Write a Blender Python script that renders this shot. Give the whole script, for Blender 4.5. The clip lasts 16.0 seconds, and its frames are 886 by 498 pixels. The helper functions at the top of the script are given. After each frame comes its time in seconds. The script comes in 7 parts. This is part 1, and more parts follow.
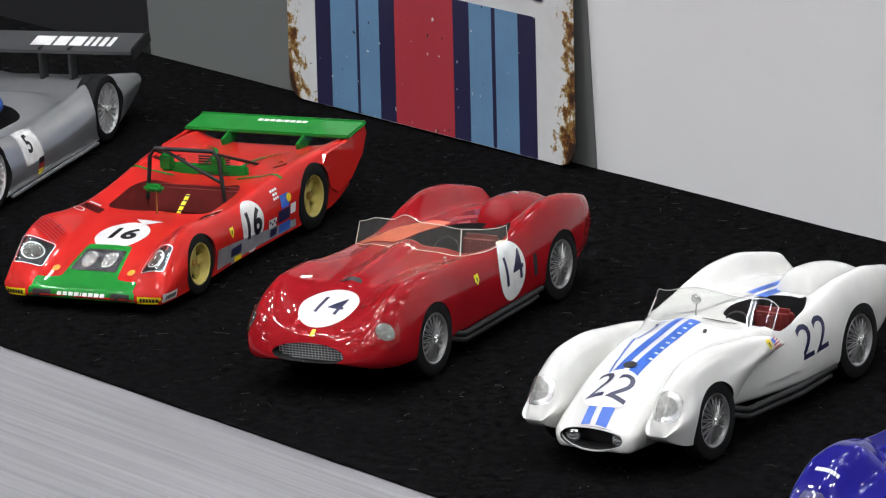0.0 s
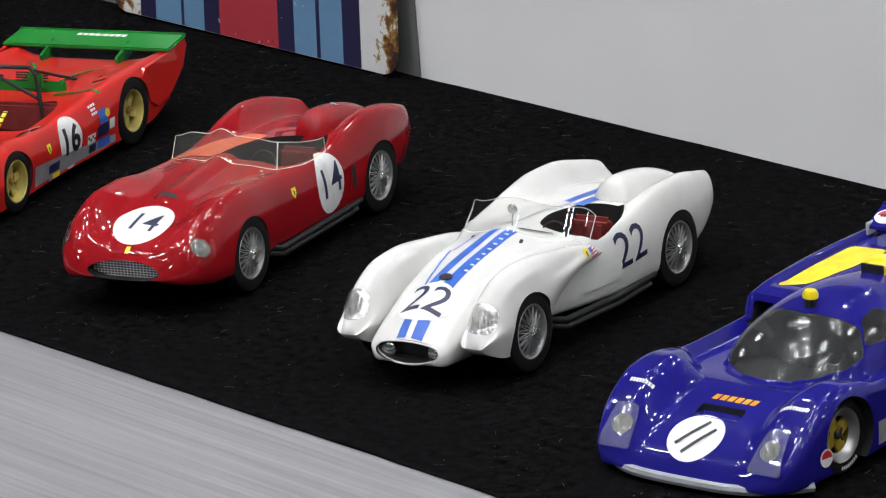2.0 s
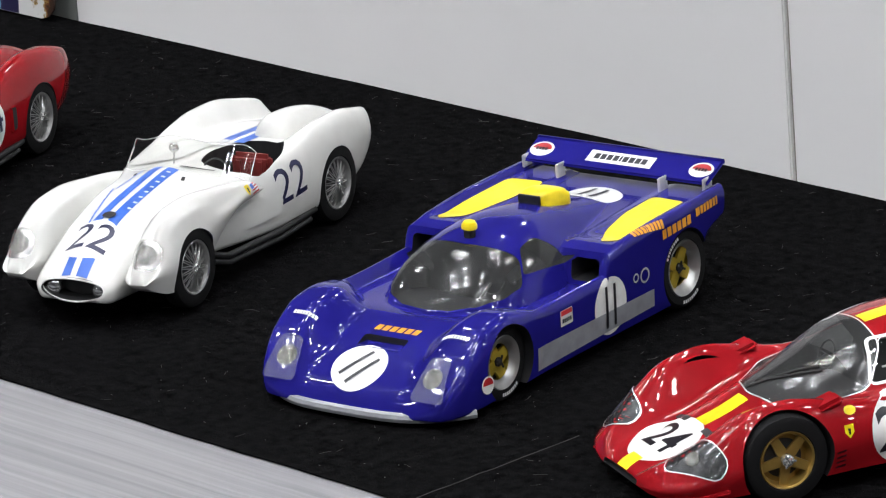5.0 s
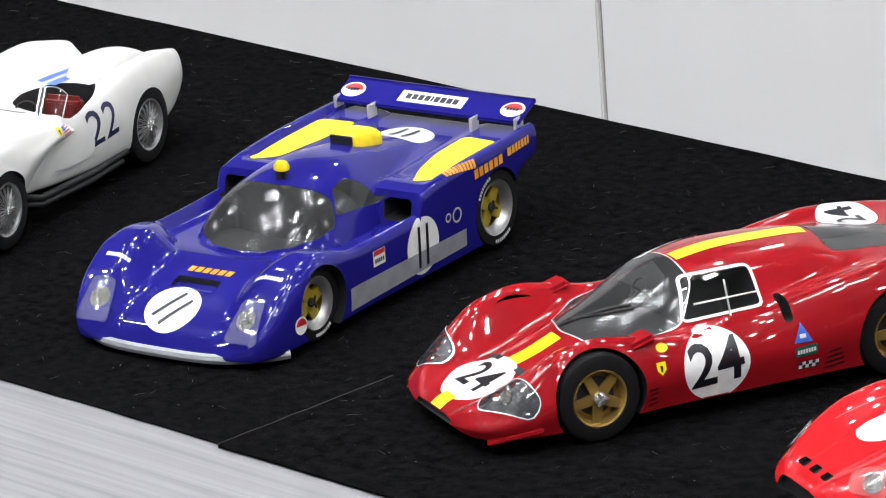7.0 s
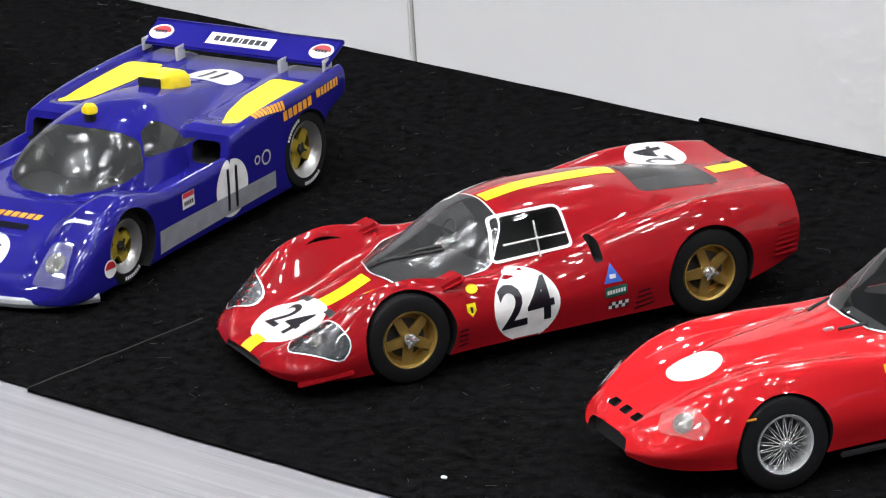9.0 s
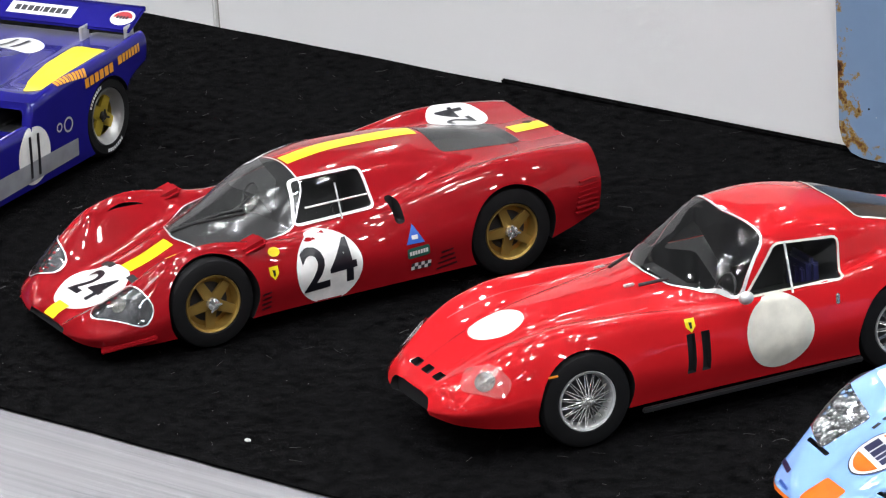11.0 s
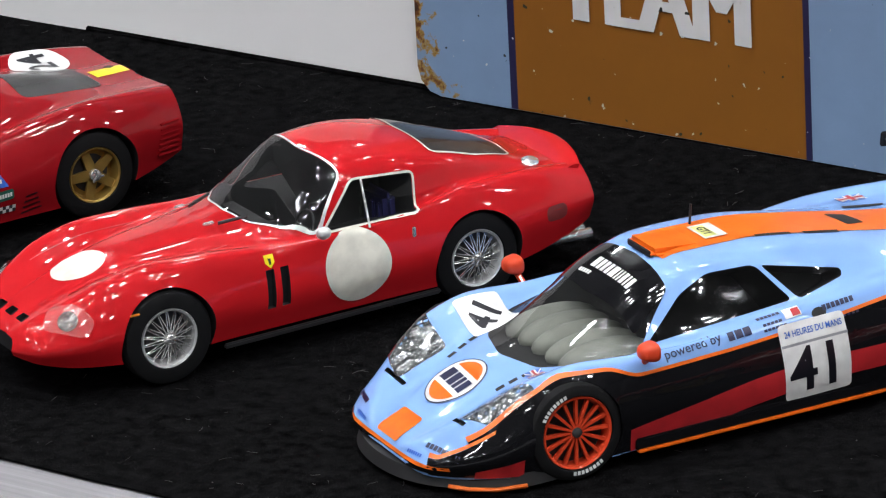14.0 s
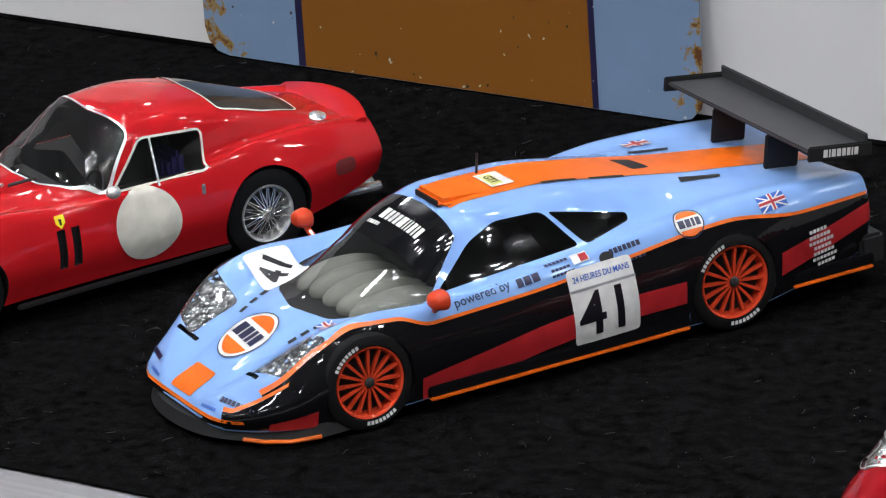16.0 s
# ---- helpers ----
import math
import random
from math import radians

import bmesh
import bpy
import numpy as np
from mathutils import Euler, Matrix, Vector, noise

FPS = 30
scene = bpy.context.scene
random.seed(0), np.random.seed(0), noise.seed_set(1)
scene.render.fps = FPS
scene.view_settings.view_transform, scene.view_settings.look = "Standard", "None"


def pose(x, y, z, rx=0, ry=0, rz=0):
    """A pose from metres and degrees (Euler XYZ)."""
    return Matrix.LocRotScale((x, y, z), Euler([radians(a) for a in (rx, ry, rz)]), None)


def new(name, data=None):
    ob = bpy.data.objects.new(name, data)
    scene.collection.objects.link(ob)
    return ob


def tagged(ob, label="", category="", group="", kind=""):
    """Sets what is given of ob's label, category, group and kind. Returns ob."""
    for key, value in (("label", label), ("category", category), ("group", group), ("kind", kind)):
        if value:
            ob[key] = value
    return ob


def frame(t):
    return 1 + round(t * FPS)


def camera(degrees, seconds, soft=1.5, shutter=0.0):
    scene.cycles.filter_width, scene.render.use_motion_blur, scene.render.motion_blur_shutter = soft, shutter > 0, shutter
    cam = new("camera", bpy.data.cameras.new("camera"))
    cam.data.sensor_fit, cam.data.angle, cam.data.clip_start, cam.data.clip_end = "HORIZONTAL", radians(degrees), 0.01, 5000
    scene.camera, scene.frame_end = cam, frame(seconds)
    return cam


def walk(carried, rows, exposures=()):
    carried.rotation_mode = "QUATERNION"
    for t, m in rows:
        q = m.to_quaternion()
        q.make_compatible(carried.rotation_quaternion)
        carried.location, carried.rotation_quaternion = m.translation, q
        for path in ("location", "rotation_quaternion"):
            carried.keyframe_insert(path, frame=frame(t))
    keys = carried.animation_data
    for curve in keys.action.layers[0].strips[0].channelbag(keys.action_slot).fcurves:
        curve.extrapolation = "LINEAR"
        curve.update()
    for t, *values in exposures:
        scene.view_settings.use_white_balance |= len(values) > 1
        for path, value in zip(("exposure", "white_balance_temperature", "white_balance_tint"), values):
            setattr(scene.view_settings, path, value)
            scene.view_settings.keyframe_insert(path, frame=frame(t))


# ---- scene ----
cam = camera(9.896, 16.0, 1.2)


def at(px, py, pz, yaw, pitch, roll):
    """Camera pose from its place and its heading, tilt and lean in degrees."""
    return pose(px, py, pz, 90 + pitch, 0, yaw) @ pose(0, 0, 0, 0, 0, roll)


PATH = [
    (0, at(1.0562, -0.9549, 0.5339, 53.247, -15.597, -3.884)),
    (0.5, at(1.0552, -0.9488, 0.5336, 52.793, -15.820, -4.216)),
    (1, at(1.0558, -0.9409, 0.5326, 52.472, -16.069, -4.450)),
    (1.5, at(1.0566, -0.9342, 0.5319, 52.076, -16.409, -4.591)),
    (2, at(1.0558, -0.9248, 0.5307, 51.977, -16.792, -4.598)),
    (2.5, at(1.0557, -0.9300, 0.5253, 51.596, -16.852, -4.124)),
    (3, at(1.0576, -0.9315, 0.5262, 51.087, -17.026, -4.189)),
    (3.5, at(1.0630, -0.9369, 0.5287, 50.355, -17.131, -4.223)),
    (4, at(1.0682, -0.9419, 0.5312, 49.471, -17.275, -4.460)),
    (4.5, at(1.0707, -0.9443, 0.5322, 48.564, -17.401, -4.445)),
    (7, at(1.0738, -0.9475, 0.5336, 45.732, -18.437, -4.030)),
    (7.5, at(1.0740, -0.9477, 0.5337, 45.092, -18.672, -4.135)),
    (8, at(1.0735, -0.9473, 0.5334, 44.765, -18.830, -3.758)),
    (8.5, at(1.0736, -0.9471, 0.5335, 44.225, -19.023, -3.634)),
    (9, at(1.0726, -0.9464, 0.5331, 43.527, -19.231, -3.612)),
    (11.5, at(1.0834, -0.9399, 0.5281, 40.956, -19.747, -4.025)),
    (12, at(1.0855, -0.9377, 0.5268, 40.196, -19.895, -4.101)),
    (12.5, at(1.0867, -0.9413, 0.5276, 39.406, -20.075, -4.062)),
    (13, at(1.1012, -0.9555, 0.5317, 38.825, -20.085, -4.088)),
    (13.5, at(1.1052, -0.9570, 0.5314, 38.134, -20.150, -4.286)),
    (14, at(1.1059, -0.9527, 0.5306, 37.155, -20.364, -3.717)),
    (14.5, at(1.1077, -0.9475, 0.5296, 36.542, -20.640, -4.048)),
    (15, at(1.1072, -0.9471, 0.5283, 35.869, -20.813, -4.137)),
    (15.5, at(1.1086, -0.9464, 0.5263, 35.345, -20.873, -4.346)),
    (16, at(1.1161, -0.9580, 0.5289, 34.904, -20.850, -4.496)),
]
walk(cam, PATH, exposures=((0, -0.04), (2, -0.15), (3.5, -0.2), (4.5, -0.05), (7, 0.40), (9, 0.36), (13, 0.12), (16, -0.16)))

# ---- hall light ----
world = bpy.data.worlds.new("hall_air")
world.use_nodes = True
world.node_tree.nodes["Background"].inputs[0].default_value = (0.8, 0.82, 0.86, 1)
world.node_tree.nodes["Background"].inputs[1].default_value = 0.03
scene.world = world


def hall_lamp(x, y, z, size, watts, tint=(0.94, 0.96, 1.0)):
    d = bpy.data.lights.new("hall_lamp", "AREA")
    d.shape, d.size, d.energy, d.color = "DISK", size, watts, tint
    ob = new("hall_lamp", d)
    ob.matrix_world = pose(x, y, z)
    return ob


# clusters of spot heads hung from the hall's rails, and one soft panel over the aisle
for cx, cy in ((-2.3, -1.5), (-0.3, -1.8), (1.7, -1.4), (-1.5, -0.3), (0.5, -0.4), (2.3, 0.1), (-0.7, 1.0)):
    for ox, oy in ((-0.32, 0.0), (-0.05, 0.26), (0.05, -0.24), (0.34, 0.05), (0.62, -0.12)):
        hall_lamp(cx + ox, cy + oy, 3.1, 0.13, 4.6)
panel = bpy.data.lights.new("panel_lamp", "AREA")
panel.shape, panel.size, panel.size_y, panel.energy = "RECTANGLE", 0.7, 0.45, 10
new("panel_lamp", panel).matrix_world = pose(0.1, -2.0, 2.9, 20, 0, 0)


# ---- materials ----
def nodes_of(name):
    m = bpy.data.materials.new(name)
    m.use_nodes = True
    nt = m.node_tree
    return m, nt, nt.nodes["Principled BSDF"]


def noise_bump(nt, b, scale, strength, distance=0.0002, detail=3.0):
    tc = nt.nodes.new("ShaderNodeTexCoord")
    n = nt.nodes.new("ShaderNodeTexNoise")
    n.inputs["Scale"].default_value, n.inputs["Detail"].default_value = scale, detail
    bump = nt.nodes.new("ShaderNodeBump")
    bump.inputs["Strength"].default_value, bump.inputs["Distance"].default_value = strength, distance
    nt.links.new(tc.outputs["Object"], n.inputs["Vector"])
    nt.links.new(n.outputs["Fac"], bump.inputs["Height"])
    nt.links.new(bump.outputs["Normal"], b.inputs["Normal"])
    return tc, n


def tint_noise(nt, b, a, c, scale, lo=0.35, hi=0.65, detail=6.0):
    """Base colour wanders between a and c."""
    tc = nt.nodes.new("ShaderNodeTexCoord")
    n = nt.nodes.new("ShaderNodeTexNoise")
    n.inputs["Scale"].default_value, n.inputs["Detail"].default_value = scale, detail
    r = nt.nodes.new("ShaderNodeValToRGB")
    r.color_ramp.elements[0].position, r.color_ramp.elements[1].position = lo, hi
    r.color_ramp.elements[0].color, r.color_ramp.elements[1].color = (*a, 1), (*c, 1)
    nt.links.new(tc.outputs["Object"], n.inputs["Vector"])
    nt.links.new(n.outputs["Fac"], r.inputs["Fac"])
    nt.links.new(r.outputs["Color"], b.inputs["Base Color"])
    return r


def paint(name, rgb, rough=0.22, coat=0.6, metal=0.0, peel=0.03):
    m, nt, b = nodes_of(name)
    dark = tuple(v * 0.9 for v in rgb)
    tint_noise(nt, b, dark, rgb, 60.0)
    b.inputs["Roughness"].default_value, b.inputs["Metallic"].default_value = rough, metal
    b.inputs["Coat Weight"].default_value, b.inputs["Coat Roughness"].default_value = coat, 0.018
    b.inputs["Coat IOR"].default_value = 1.5
    b.inputs["Specular IOR Level"].default_value = 0.04
    noise_bump(nt, b, 420.0, peel, 0.0001, 2.0)
    return m


def plain(name, rgb, rough=0.5, metal=0.0, bump=0.1, scale=900.0):
    m, nt, b = nodes_of(name)
    tint_noise(nt, b, tuple(v * 0.8 for v in rgb), rgb, 180.0)
    b.inputs["Roughness"].default_value, b.inputs["Metallic"].default_value = rough, metal
    noise_bump(nt, b, scale, bump)
    return m


def glass(name, rgb=(1, 1, 1), rough=0.02, haze=0.0):
    """Thin clear plastic pane."""
    m, nt, b = nodes_of(name)
    out = nt.nodes["Material Output"]
    tr = nt.nodes.new("ShaderNodeBsdfTransparent")
    tr.inputs[0].default_value = (*rgb, 1)
    gl = nt.nodes.new("ShaderNodeBsdfGlossy")
    gl.inputs["Roughness"].default_value = rough
    fr = nt.nodes.new("ShaderNodeFresnel")
    fr.inputs["IOR"].default_value = 1.5
    mx = nt.nodes.new("ShaderNodeMixShader")
    nt.links.new(fr.outputs[0], mx.inputs[0])
    nt.links.new(tr.outputs[0], mx.inputs[1])
    nt.links.new(gl.outputs[0], mx.inputs[2])
    df = nt.nodes.new("ShaderNodeBsdfDiffuse")
    df.inputs[0].default_value = (0.55, 0.56, 0.55, 1)
    hz = nt.nodes.new("ShaderNodeMixShader")
    hz.inputs[0].default_value = haze
    nt.links.new(mx.outputs[0], hz.inputs[1])
    nt.links.new(df.outputs[0], hz.inputs[2])
    nt.links.new(hz.outputs[0], out.inputs[0])
    return m


RED = paint("rosso_paint", (0.27, 0.007, 0.011))
RED_GTO = paint("bright_red_paint", (0.50, 0.012, 0.016))
RED_16 = paint("orange_red_paint", (0.52, 0.018, 0.014), 0.3)
SALMON = plain("salmon_cover", (0.62, 0.13, 0.07), 0.45)
WHITE = paint("white_paint", (0.63, 0.63, 0.60), 0.22, 0.5)
BLUE = paint("deep_blue_paint", (0.012, 0.010, 0.165))
GULF_BLUE = paint("pale_blue_paint", (0.22, 0.39, 0.74))
BLACK_PAINT = paint("black_paint", (0.006, 0.006, 0.007), 0.15)
SILVER = paint("silver_paint", (0.60, 0.61, 0.62), 0.30, 0.7, 0.8)
GREEN = paint("green_paint", (0.015, 0.21, 0.03))
YELLOW = plain("yellow_decal", (0.86, 0.66, 0.01), 0.3)
ORANGE = plain("orange_decal", (0.83, 0.15, 0.01), 0.3)
DECAL_WHITE = plain("white_decal", (0.76, 0.76, 0.74), 0.3)
CREAM = plain("cream_decal", (0.70, 0.68, 0.58), 0.35)
DECAL_BLACK = plain("black_decal", (0.008, 0.008, 0.012), 0.3)
NAVY = plain("navy_decal", (0.012, 0.014, 0.055), 0.35)
DECAL_BLUE = plain("blue_decal", (0.03, 0.12, 0.50), 0.35)
DECAL_RED = plain("red_decal", (0.45, 0.02, 0.025), 0.35)
AMBER = plain("amber_lettering", (0.80, 0.33, 0.02), 0.35)
RUBBER = plain("tyre_rubber", (0.0055, 0.0055, 0.006), 0.78, 0.0, 0.3, 600.0)
RUBBER.node_tree.nodes["Principled BSDF"].inputs["Specular IOR Level"].default_value = 0.18
MATT_BLACK = plain("matt_black", (0.008, 0.008, 0.009), 0.6)
CARBON = plain("dark_wing_plastic", (0.035, 0.036, 0.038), 0.45)
CHROME = plain("bright_metal", (0.78, 0.78, 0.76), 0.2, 0.75, 0.05)
ALU = plain("dull_aluminium", (0.74, 0.74, 0.73), 0.34, 0.55)
GOLD = plain("gold_wheel", (0.42, 0.27, 0.07), 0.34, 0.65)
YELLOW_RIM = plain("pale_yellow_wheel", (0.52, 0.43, 0.12), 0.4, 0.2)
DEEP_YELLOW = plain("deep_yellow_wheel", (0.42, 0.31, 0.03), 0.35, 0.3)
DULL_WIRE = plain("dull_wire", (0.46, 0.46, 0.45), 0.36, 0.8)
ORANGE_RIM = paint("orange_wheel", (0.60, 0.055, 0.02), 0.35, 0.5)
GREY_TRIM = plain("grey_sill", (0.33, 0.34, 0.36), 0.4, 0.3)
SEAT_RED = plain("oxblood_seat", (0.17, 0.02, 0.018), 0.5)
SEAT_BLUE = plain("blue_seat", (0.015, 0.015, 0.10), 0.6)
SEAT_GREY = plain("grey_green_dash", (0.21, 0.22, 0.19), 0.7)
CLEAR = glass("clear_plastic", (0.93, 0.94, 0.92), 0.015, 0.004)
AMBER_CLEAR = glass("yellowed_plastic", (0.88, 0.82, 0.62), 0.03, 0.06)
SMOKE = glass("smoked_plastic", (0.62, 0.63, 0.62), 0.13, 0.035)
DARK_GLASS = glass("dark_tinted_plastic", (0.22, 0.22, 0.22), 0.06, 0.004)
SCREEN = glass("clear_screen", (0.82, 0.83, 0.81), 0.03, 0.012)
HAZY = glass("hazy_lamp_cover", (0.92, 0.9, 0.88), 0.05, 0.13)
LAMP_SILVER = plain("lamp_reflector", (0.62, 0.63, 0.64), 0.22, 0.9, 0.5, 1500.0)
LAMP_DARK = plain("lamp_dark", (0.05, 0.05, 0.055), 0.22, 0.6, 0.8, 900.0)


def faceted(name, rgb, scale=1500.0, low=0.25):
    """Pressed lamp glass: small tilted facets, with glints put into the cell colours."""
    m, nt, b = nodes_of(name)
    tc = nt.nodes.new("ShaderNodeTexCoord")
    v = nt.nodes.new("ShaderNodeTexVoronoi")
    v.inputs["Scale"].default_value = scale
    r = nt.nodes.new("ShaderNodeValToRGB")
    r.color_ramp.elements[0].color, r.color_ramp.elements[1].color = (*(c * low for c in rgb), 1), (*rgb, 1)
    bump = nt.nodes.new("ShaderNodeBump")
    bump.inputs["Strength"].default_value, bump.inputs["Distance"].default_value = 1.0, 0.0006
    nt.links.new(tc.outputs["Object"], v.inputs["Vector"])
    nt.links.new(v.outputs["Distance"], bump.inputs["Height"])
    nt.links.new(v.outputs["Color"], r.inputs["Fac"])
    nt.links.new(r.outputs["Color"], b.inputs["Base Color"])
    nt.links.new(bump.outputs["Normal"], b.inputs["Normal"])
    b.inputs["Metallic"].default_value, b.inputs["Roughness"].default_value = 0.9, 0.14
    return m


LENS = faceted("lamp_glass", (0.75, 0.75, 0.72))
SPARKLE = faceted("glint_lamp_glass", (0.75, 0.75, 0.77), 900.0, 0.01)

# ---- mesh helpers: everything on the models is drawn in millimetres ----
MM = 0.001


def finish(bm, angle=38, scale=MM):
    me = bpy.data.meshes.new("mesh")
    bmesh.ops.scale(bm, vec=(scale,) * 3, verts=bm.verts)
    bm.to_mesh(me)
    bm.free()
    me.shade_smooth()
    me.set_sharp_from_angle(angle=radians(angle))
    return me


def part(name, bm, material, parent=None, label="", angle=38):
    """Links a bmesh (or a ready mesh) as one mesh object under a thing or part."""
    me = bm if isinstance(bm, bpy.types.Mesh) else finish(bm, angle)
    if material and not me.materials:
        me.materials.append(material)
    ob = new(name, me)
    ob.parent = parent
    return tagged(ob, label)


def curve(*knots):
    """A smooth curve through (u, value) knots that never overshoots."""
    k = sorted(knots)
    us, vs = np.array([a for a, _ in k], float), np.array([b for _, b in k], float)
    h, d = np.diff(us), np.diff(vs) / np.diff(us)
    m = np.zeros(len(us))
    m[0], m[-1] = d[0], d[-1]
    for i in range(1, len(us) - 1):
        if d[i - 1] * d[i] > 0:
            w1, w2 = 2 * h[i] + h[i - 1], h[i] + 2 * h[i - 1]
            m[i] = (w1 + w2) / (w1 / d[i - 1] + w2 / d[i])

    def value(u):
        u = min(max(u, us[0]), us[-1])
        i = min(max(int(np.searchsorted(us, u)) - 1, 0), len(h) - 1)
        s = (u - us[i]) / h[i]
        return float((1 + 2 * s) * (1 - s) ** 2 * vs[i] + s * (1 - s) ** 2 * h[i] * m[i] + s * s * (3 - 2 * s) * vs[i + 1] + s * s * (s - 1) * h[i] * m[i + 1])

    return value


def spline(points, per):
    """Catmull-Rom through 2D points, end points doubled by reflection."""
    p = [np.array(q, float) for q in points]
    p = [2 * p[0] - p[1]] + p + [np.array((-p[-2][0], p[-2][1]))]
    out = []
    for i in range(1, len(p) - 2):
        for s in np.linspace(0, 1, per, endpoint=False):
            a, b, c, d = p[i - 1 : i + 3]
            out.append(0.5 * (2 * b + (c - a) * s + (2 * a - 5 * b + 4 * c - d) * s * s + (3 * b - a - 3 * c + d) * s ** 3))
    out.append(p[-2])
    return out


def loft(tail, nose, W, zs, zb, vf, zf, va, za, vb, zr, zc, tuck=3.0, round_nose=8.0, round_tail=4.0, steps=72, lift=0.0, side=0.0):
    """A closed car body: at every station a half section runs from the sill over the widest point, the wing crest, the valley beside it and the
    inner shoulder to the centre line. side shifts the whole form sideways."""
    bm = bmesh.new()
    rings = []
    for i in range(steps + 1):
        s = 0.5 - 0.5 * math.cos(math.pi * i / steps)
        u = nose + (tail - nose) * (0.55 * s + 0.45 * i / steps)
        dn, dt = (nose - u) / round_nose, (u - tail) / round_tail
        k = 1.0
        for d in (dn, dt):
            if d < 1:
                k *= math.sqrt(max(1 - (1 - d) ** 2, 0.0)) * 0.94 + 0.06
        pts = [(W(u) - tuck, zb(u)), (W(u), zs(u)), (vf(u), zf(u)), (va(u), za(u)), (vb(u), zr(u)), (0.0, zc(u))]
        half = spline(pts, 6)
        mid = 0.5 * (zb(u) + zs(u))
        half = [(q[0] * (0.55 + 0.45 * k), mid + (q[1] - mid) * k) for q in half]
        ring = [bm.verts.new((u, side + v, z)) for v, z in half] + [bm.verts.new((u, side - v, z)) for v, z in half[-2::-1]]
        rings.append(ring)
    for a, b in zip(rings, rings[1:]):
        for j in range(len(a)):
            bm.faces.new((a[j], a[(j + 1) % len(a)], b[(j + 1) % len(a)], b[j]))
    bm.faces.new(rings[0][::-1])
    bm.faces.new(rings[-1])
    bmesh.ops.recalc_face_normals(bm, faces=bm.faces)
    return bm


def ease(a, b, u):
    """0 at a, 1 at b, smooth between."""
    s = min(max((u - a) / (b - a), 0.0), 1.0)
    return s * s * (3 - 2 * s)


def swell(x):
    """A soft bump: 1 at x = 0, 0 from x = 1 on."""
    x = min(abs(x), 1.0)
    return (1 - x * x) ** 2


def over(a, b, soft=1.5):
    """The higher of two surfaces, with a fillet where they meet."""
    h = max(soft - abs(a - b), 0.0) / soft
    return max(a, b) + h * h * soft * 0.25


def moulded(tail, nose, W, zs, zb, top, edge, tuck, round_nose=6.0, round_tail=3.0, steps=110, across=30):
    """A closed car body: top(u, v) is the height of its upper skin, which turns down over the width edge(u) to the waist zs and runs in by tuck to
    the sill zb."""
    bm = bmesh.new()
    rings = []
    for i in range(steps + 1):
        s = 0.5 - 0.5 * math.cos(math.pi * i / steps)
        u = nose + (tail - nose) * (0.4 * s + 0.6 * i / steps)
        k = 1.0
        for d in ((nose - u) / round_nose, (u - tail) / round_tail):
            if d < 1:
                k *= math.sqrt(max(1 - (1 - d) ** 2, 0.0)) * 0.94 + 0.06
        w, e, waist, low, t = W(u), edge(u), zs(u), zb(u), tuck(u)
        half = [(w - t + t * math.sin(a), low + (waist - low) * (1 - math.cos(a))) for a in (math.pi / 2 * j / 6 for j in range(6))]
        rim = top(u, w - e)
        half += [(w - e + e * math.cos(a), waist + (rim - waist) * math.sin(a)) for a in (math.pi / 2 * j / 9 for j in range(9))]
        half += [((w - e) * (1 - j / across), top(u, (w - e) * (1 - j / across))) for j in range(across + 1)]
        mid = 0.5 * (low + waist)
        half = [(v * (0.6 + 0.4 * k), mid + (z - mid) * k) for v, z in half]
        rings.append([bm.verts.new((u, v, z)) for v, z in half] + [bm.verts.new((u, -v, z)) for v, z in half[-2::-1]])
    for a, b in zip(rings, rings[1:]):
        for j in range(len(a)):
            bm.faces.new((a[j], a[(j + 1) % len(a)], b[(j + 1) % len(a)], b[j]))
    bm.faces.new(rings[0][::-1])
    bm.faces.new(rings[-1])
    bmesh.ops.recalc_face_normals(bm, faces=bm.faces)
    return bm


def box(cx, cy, cz, sx, sy, sz, bevel=0.4, m=None, bm=None):
    bm = bm or bmesh.new()
    fresh = bmesh.ops.create_cube(bm, size=1.0)["verts"]
    bmesh.ops.scale(bm, vec=(sx, sy, sz), verts=fresh)
    if bevel:
        edges = {e for v in fresh for e in v.link_edges}
        res = bmesh.ops.bevel(bm, geom=list(edges), offset=bevel, segments=2, affect="EDGES")
        fresh = list({v for f in res["faces"] for v in f.verts} | {v for v in fresh if v.is_valid})
    if m is not None:
        bmesh.ops.transform(bm, matrix=m, verts=fresh)
    bmesh.ops.translate(bm, vec=(cx, cy, cz), verts=fresh)
    return bm


def tube(points, r, sides=8, bm=None, closed=False):
    bm = bm or bmesh.new()
    pts = [Vector(p) for p in points]
    rings = []
    for i, p in enumerate(pts):
        a = pts[i - 1] if i or closed else p
        b = pts[(i + 1) % len(pts)] if i + 1 < len(pts) or closed else p
        q = (b - a).to_track_quat("Z", "Y")
        rings.append([bm.verts.new(p + q @ Vector((r * math.cos(t), r * math.sin(t), 0))) for t in (2 * math.pi * k / sides for k in range(sides))])
    pairs = list(zip(rings, rings[1:])) + ([(rings[-1], rings[0])] if closed else [])
    for a, b in pairs:
        for k in range(sides):
            bm.faces.new((a[k], a[(k + 1) % sides], b[(k + 1) % sides], b[k]))
    if not closed:
        bm.faces.new(rings[0][::-1])
        bm.faces.new(rings[-1])
    return bm


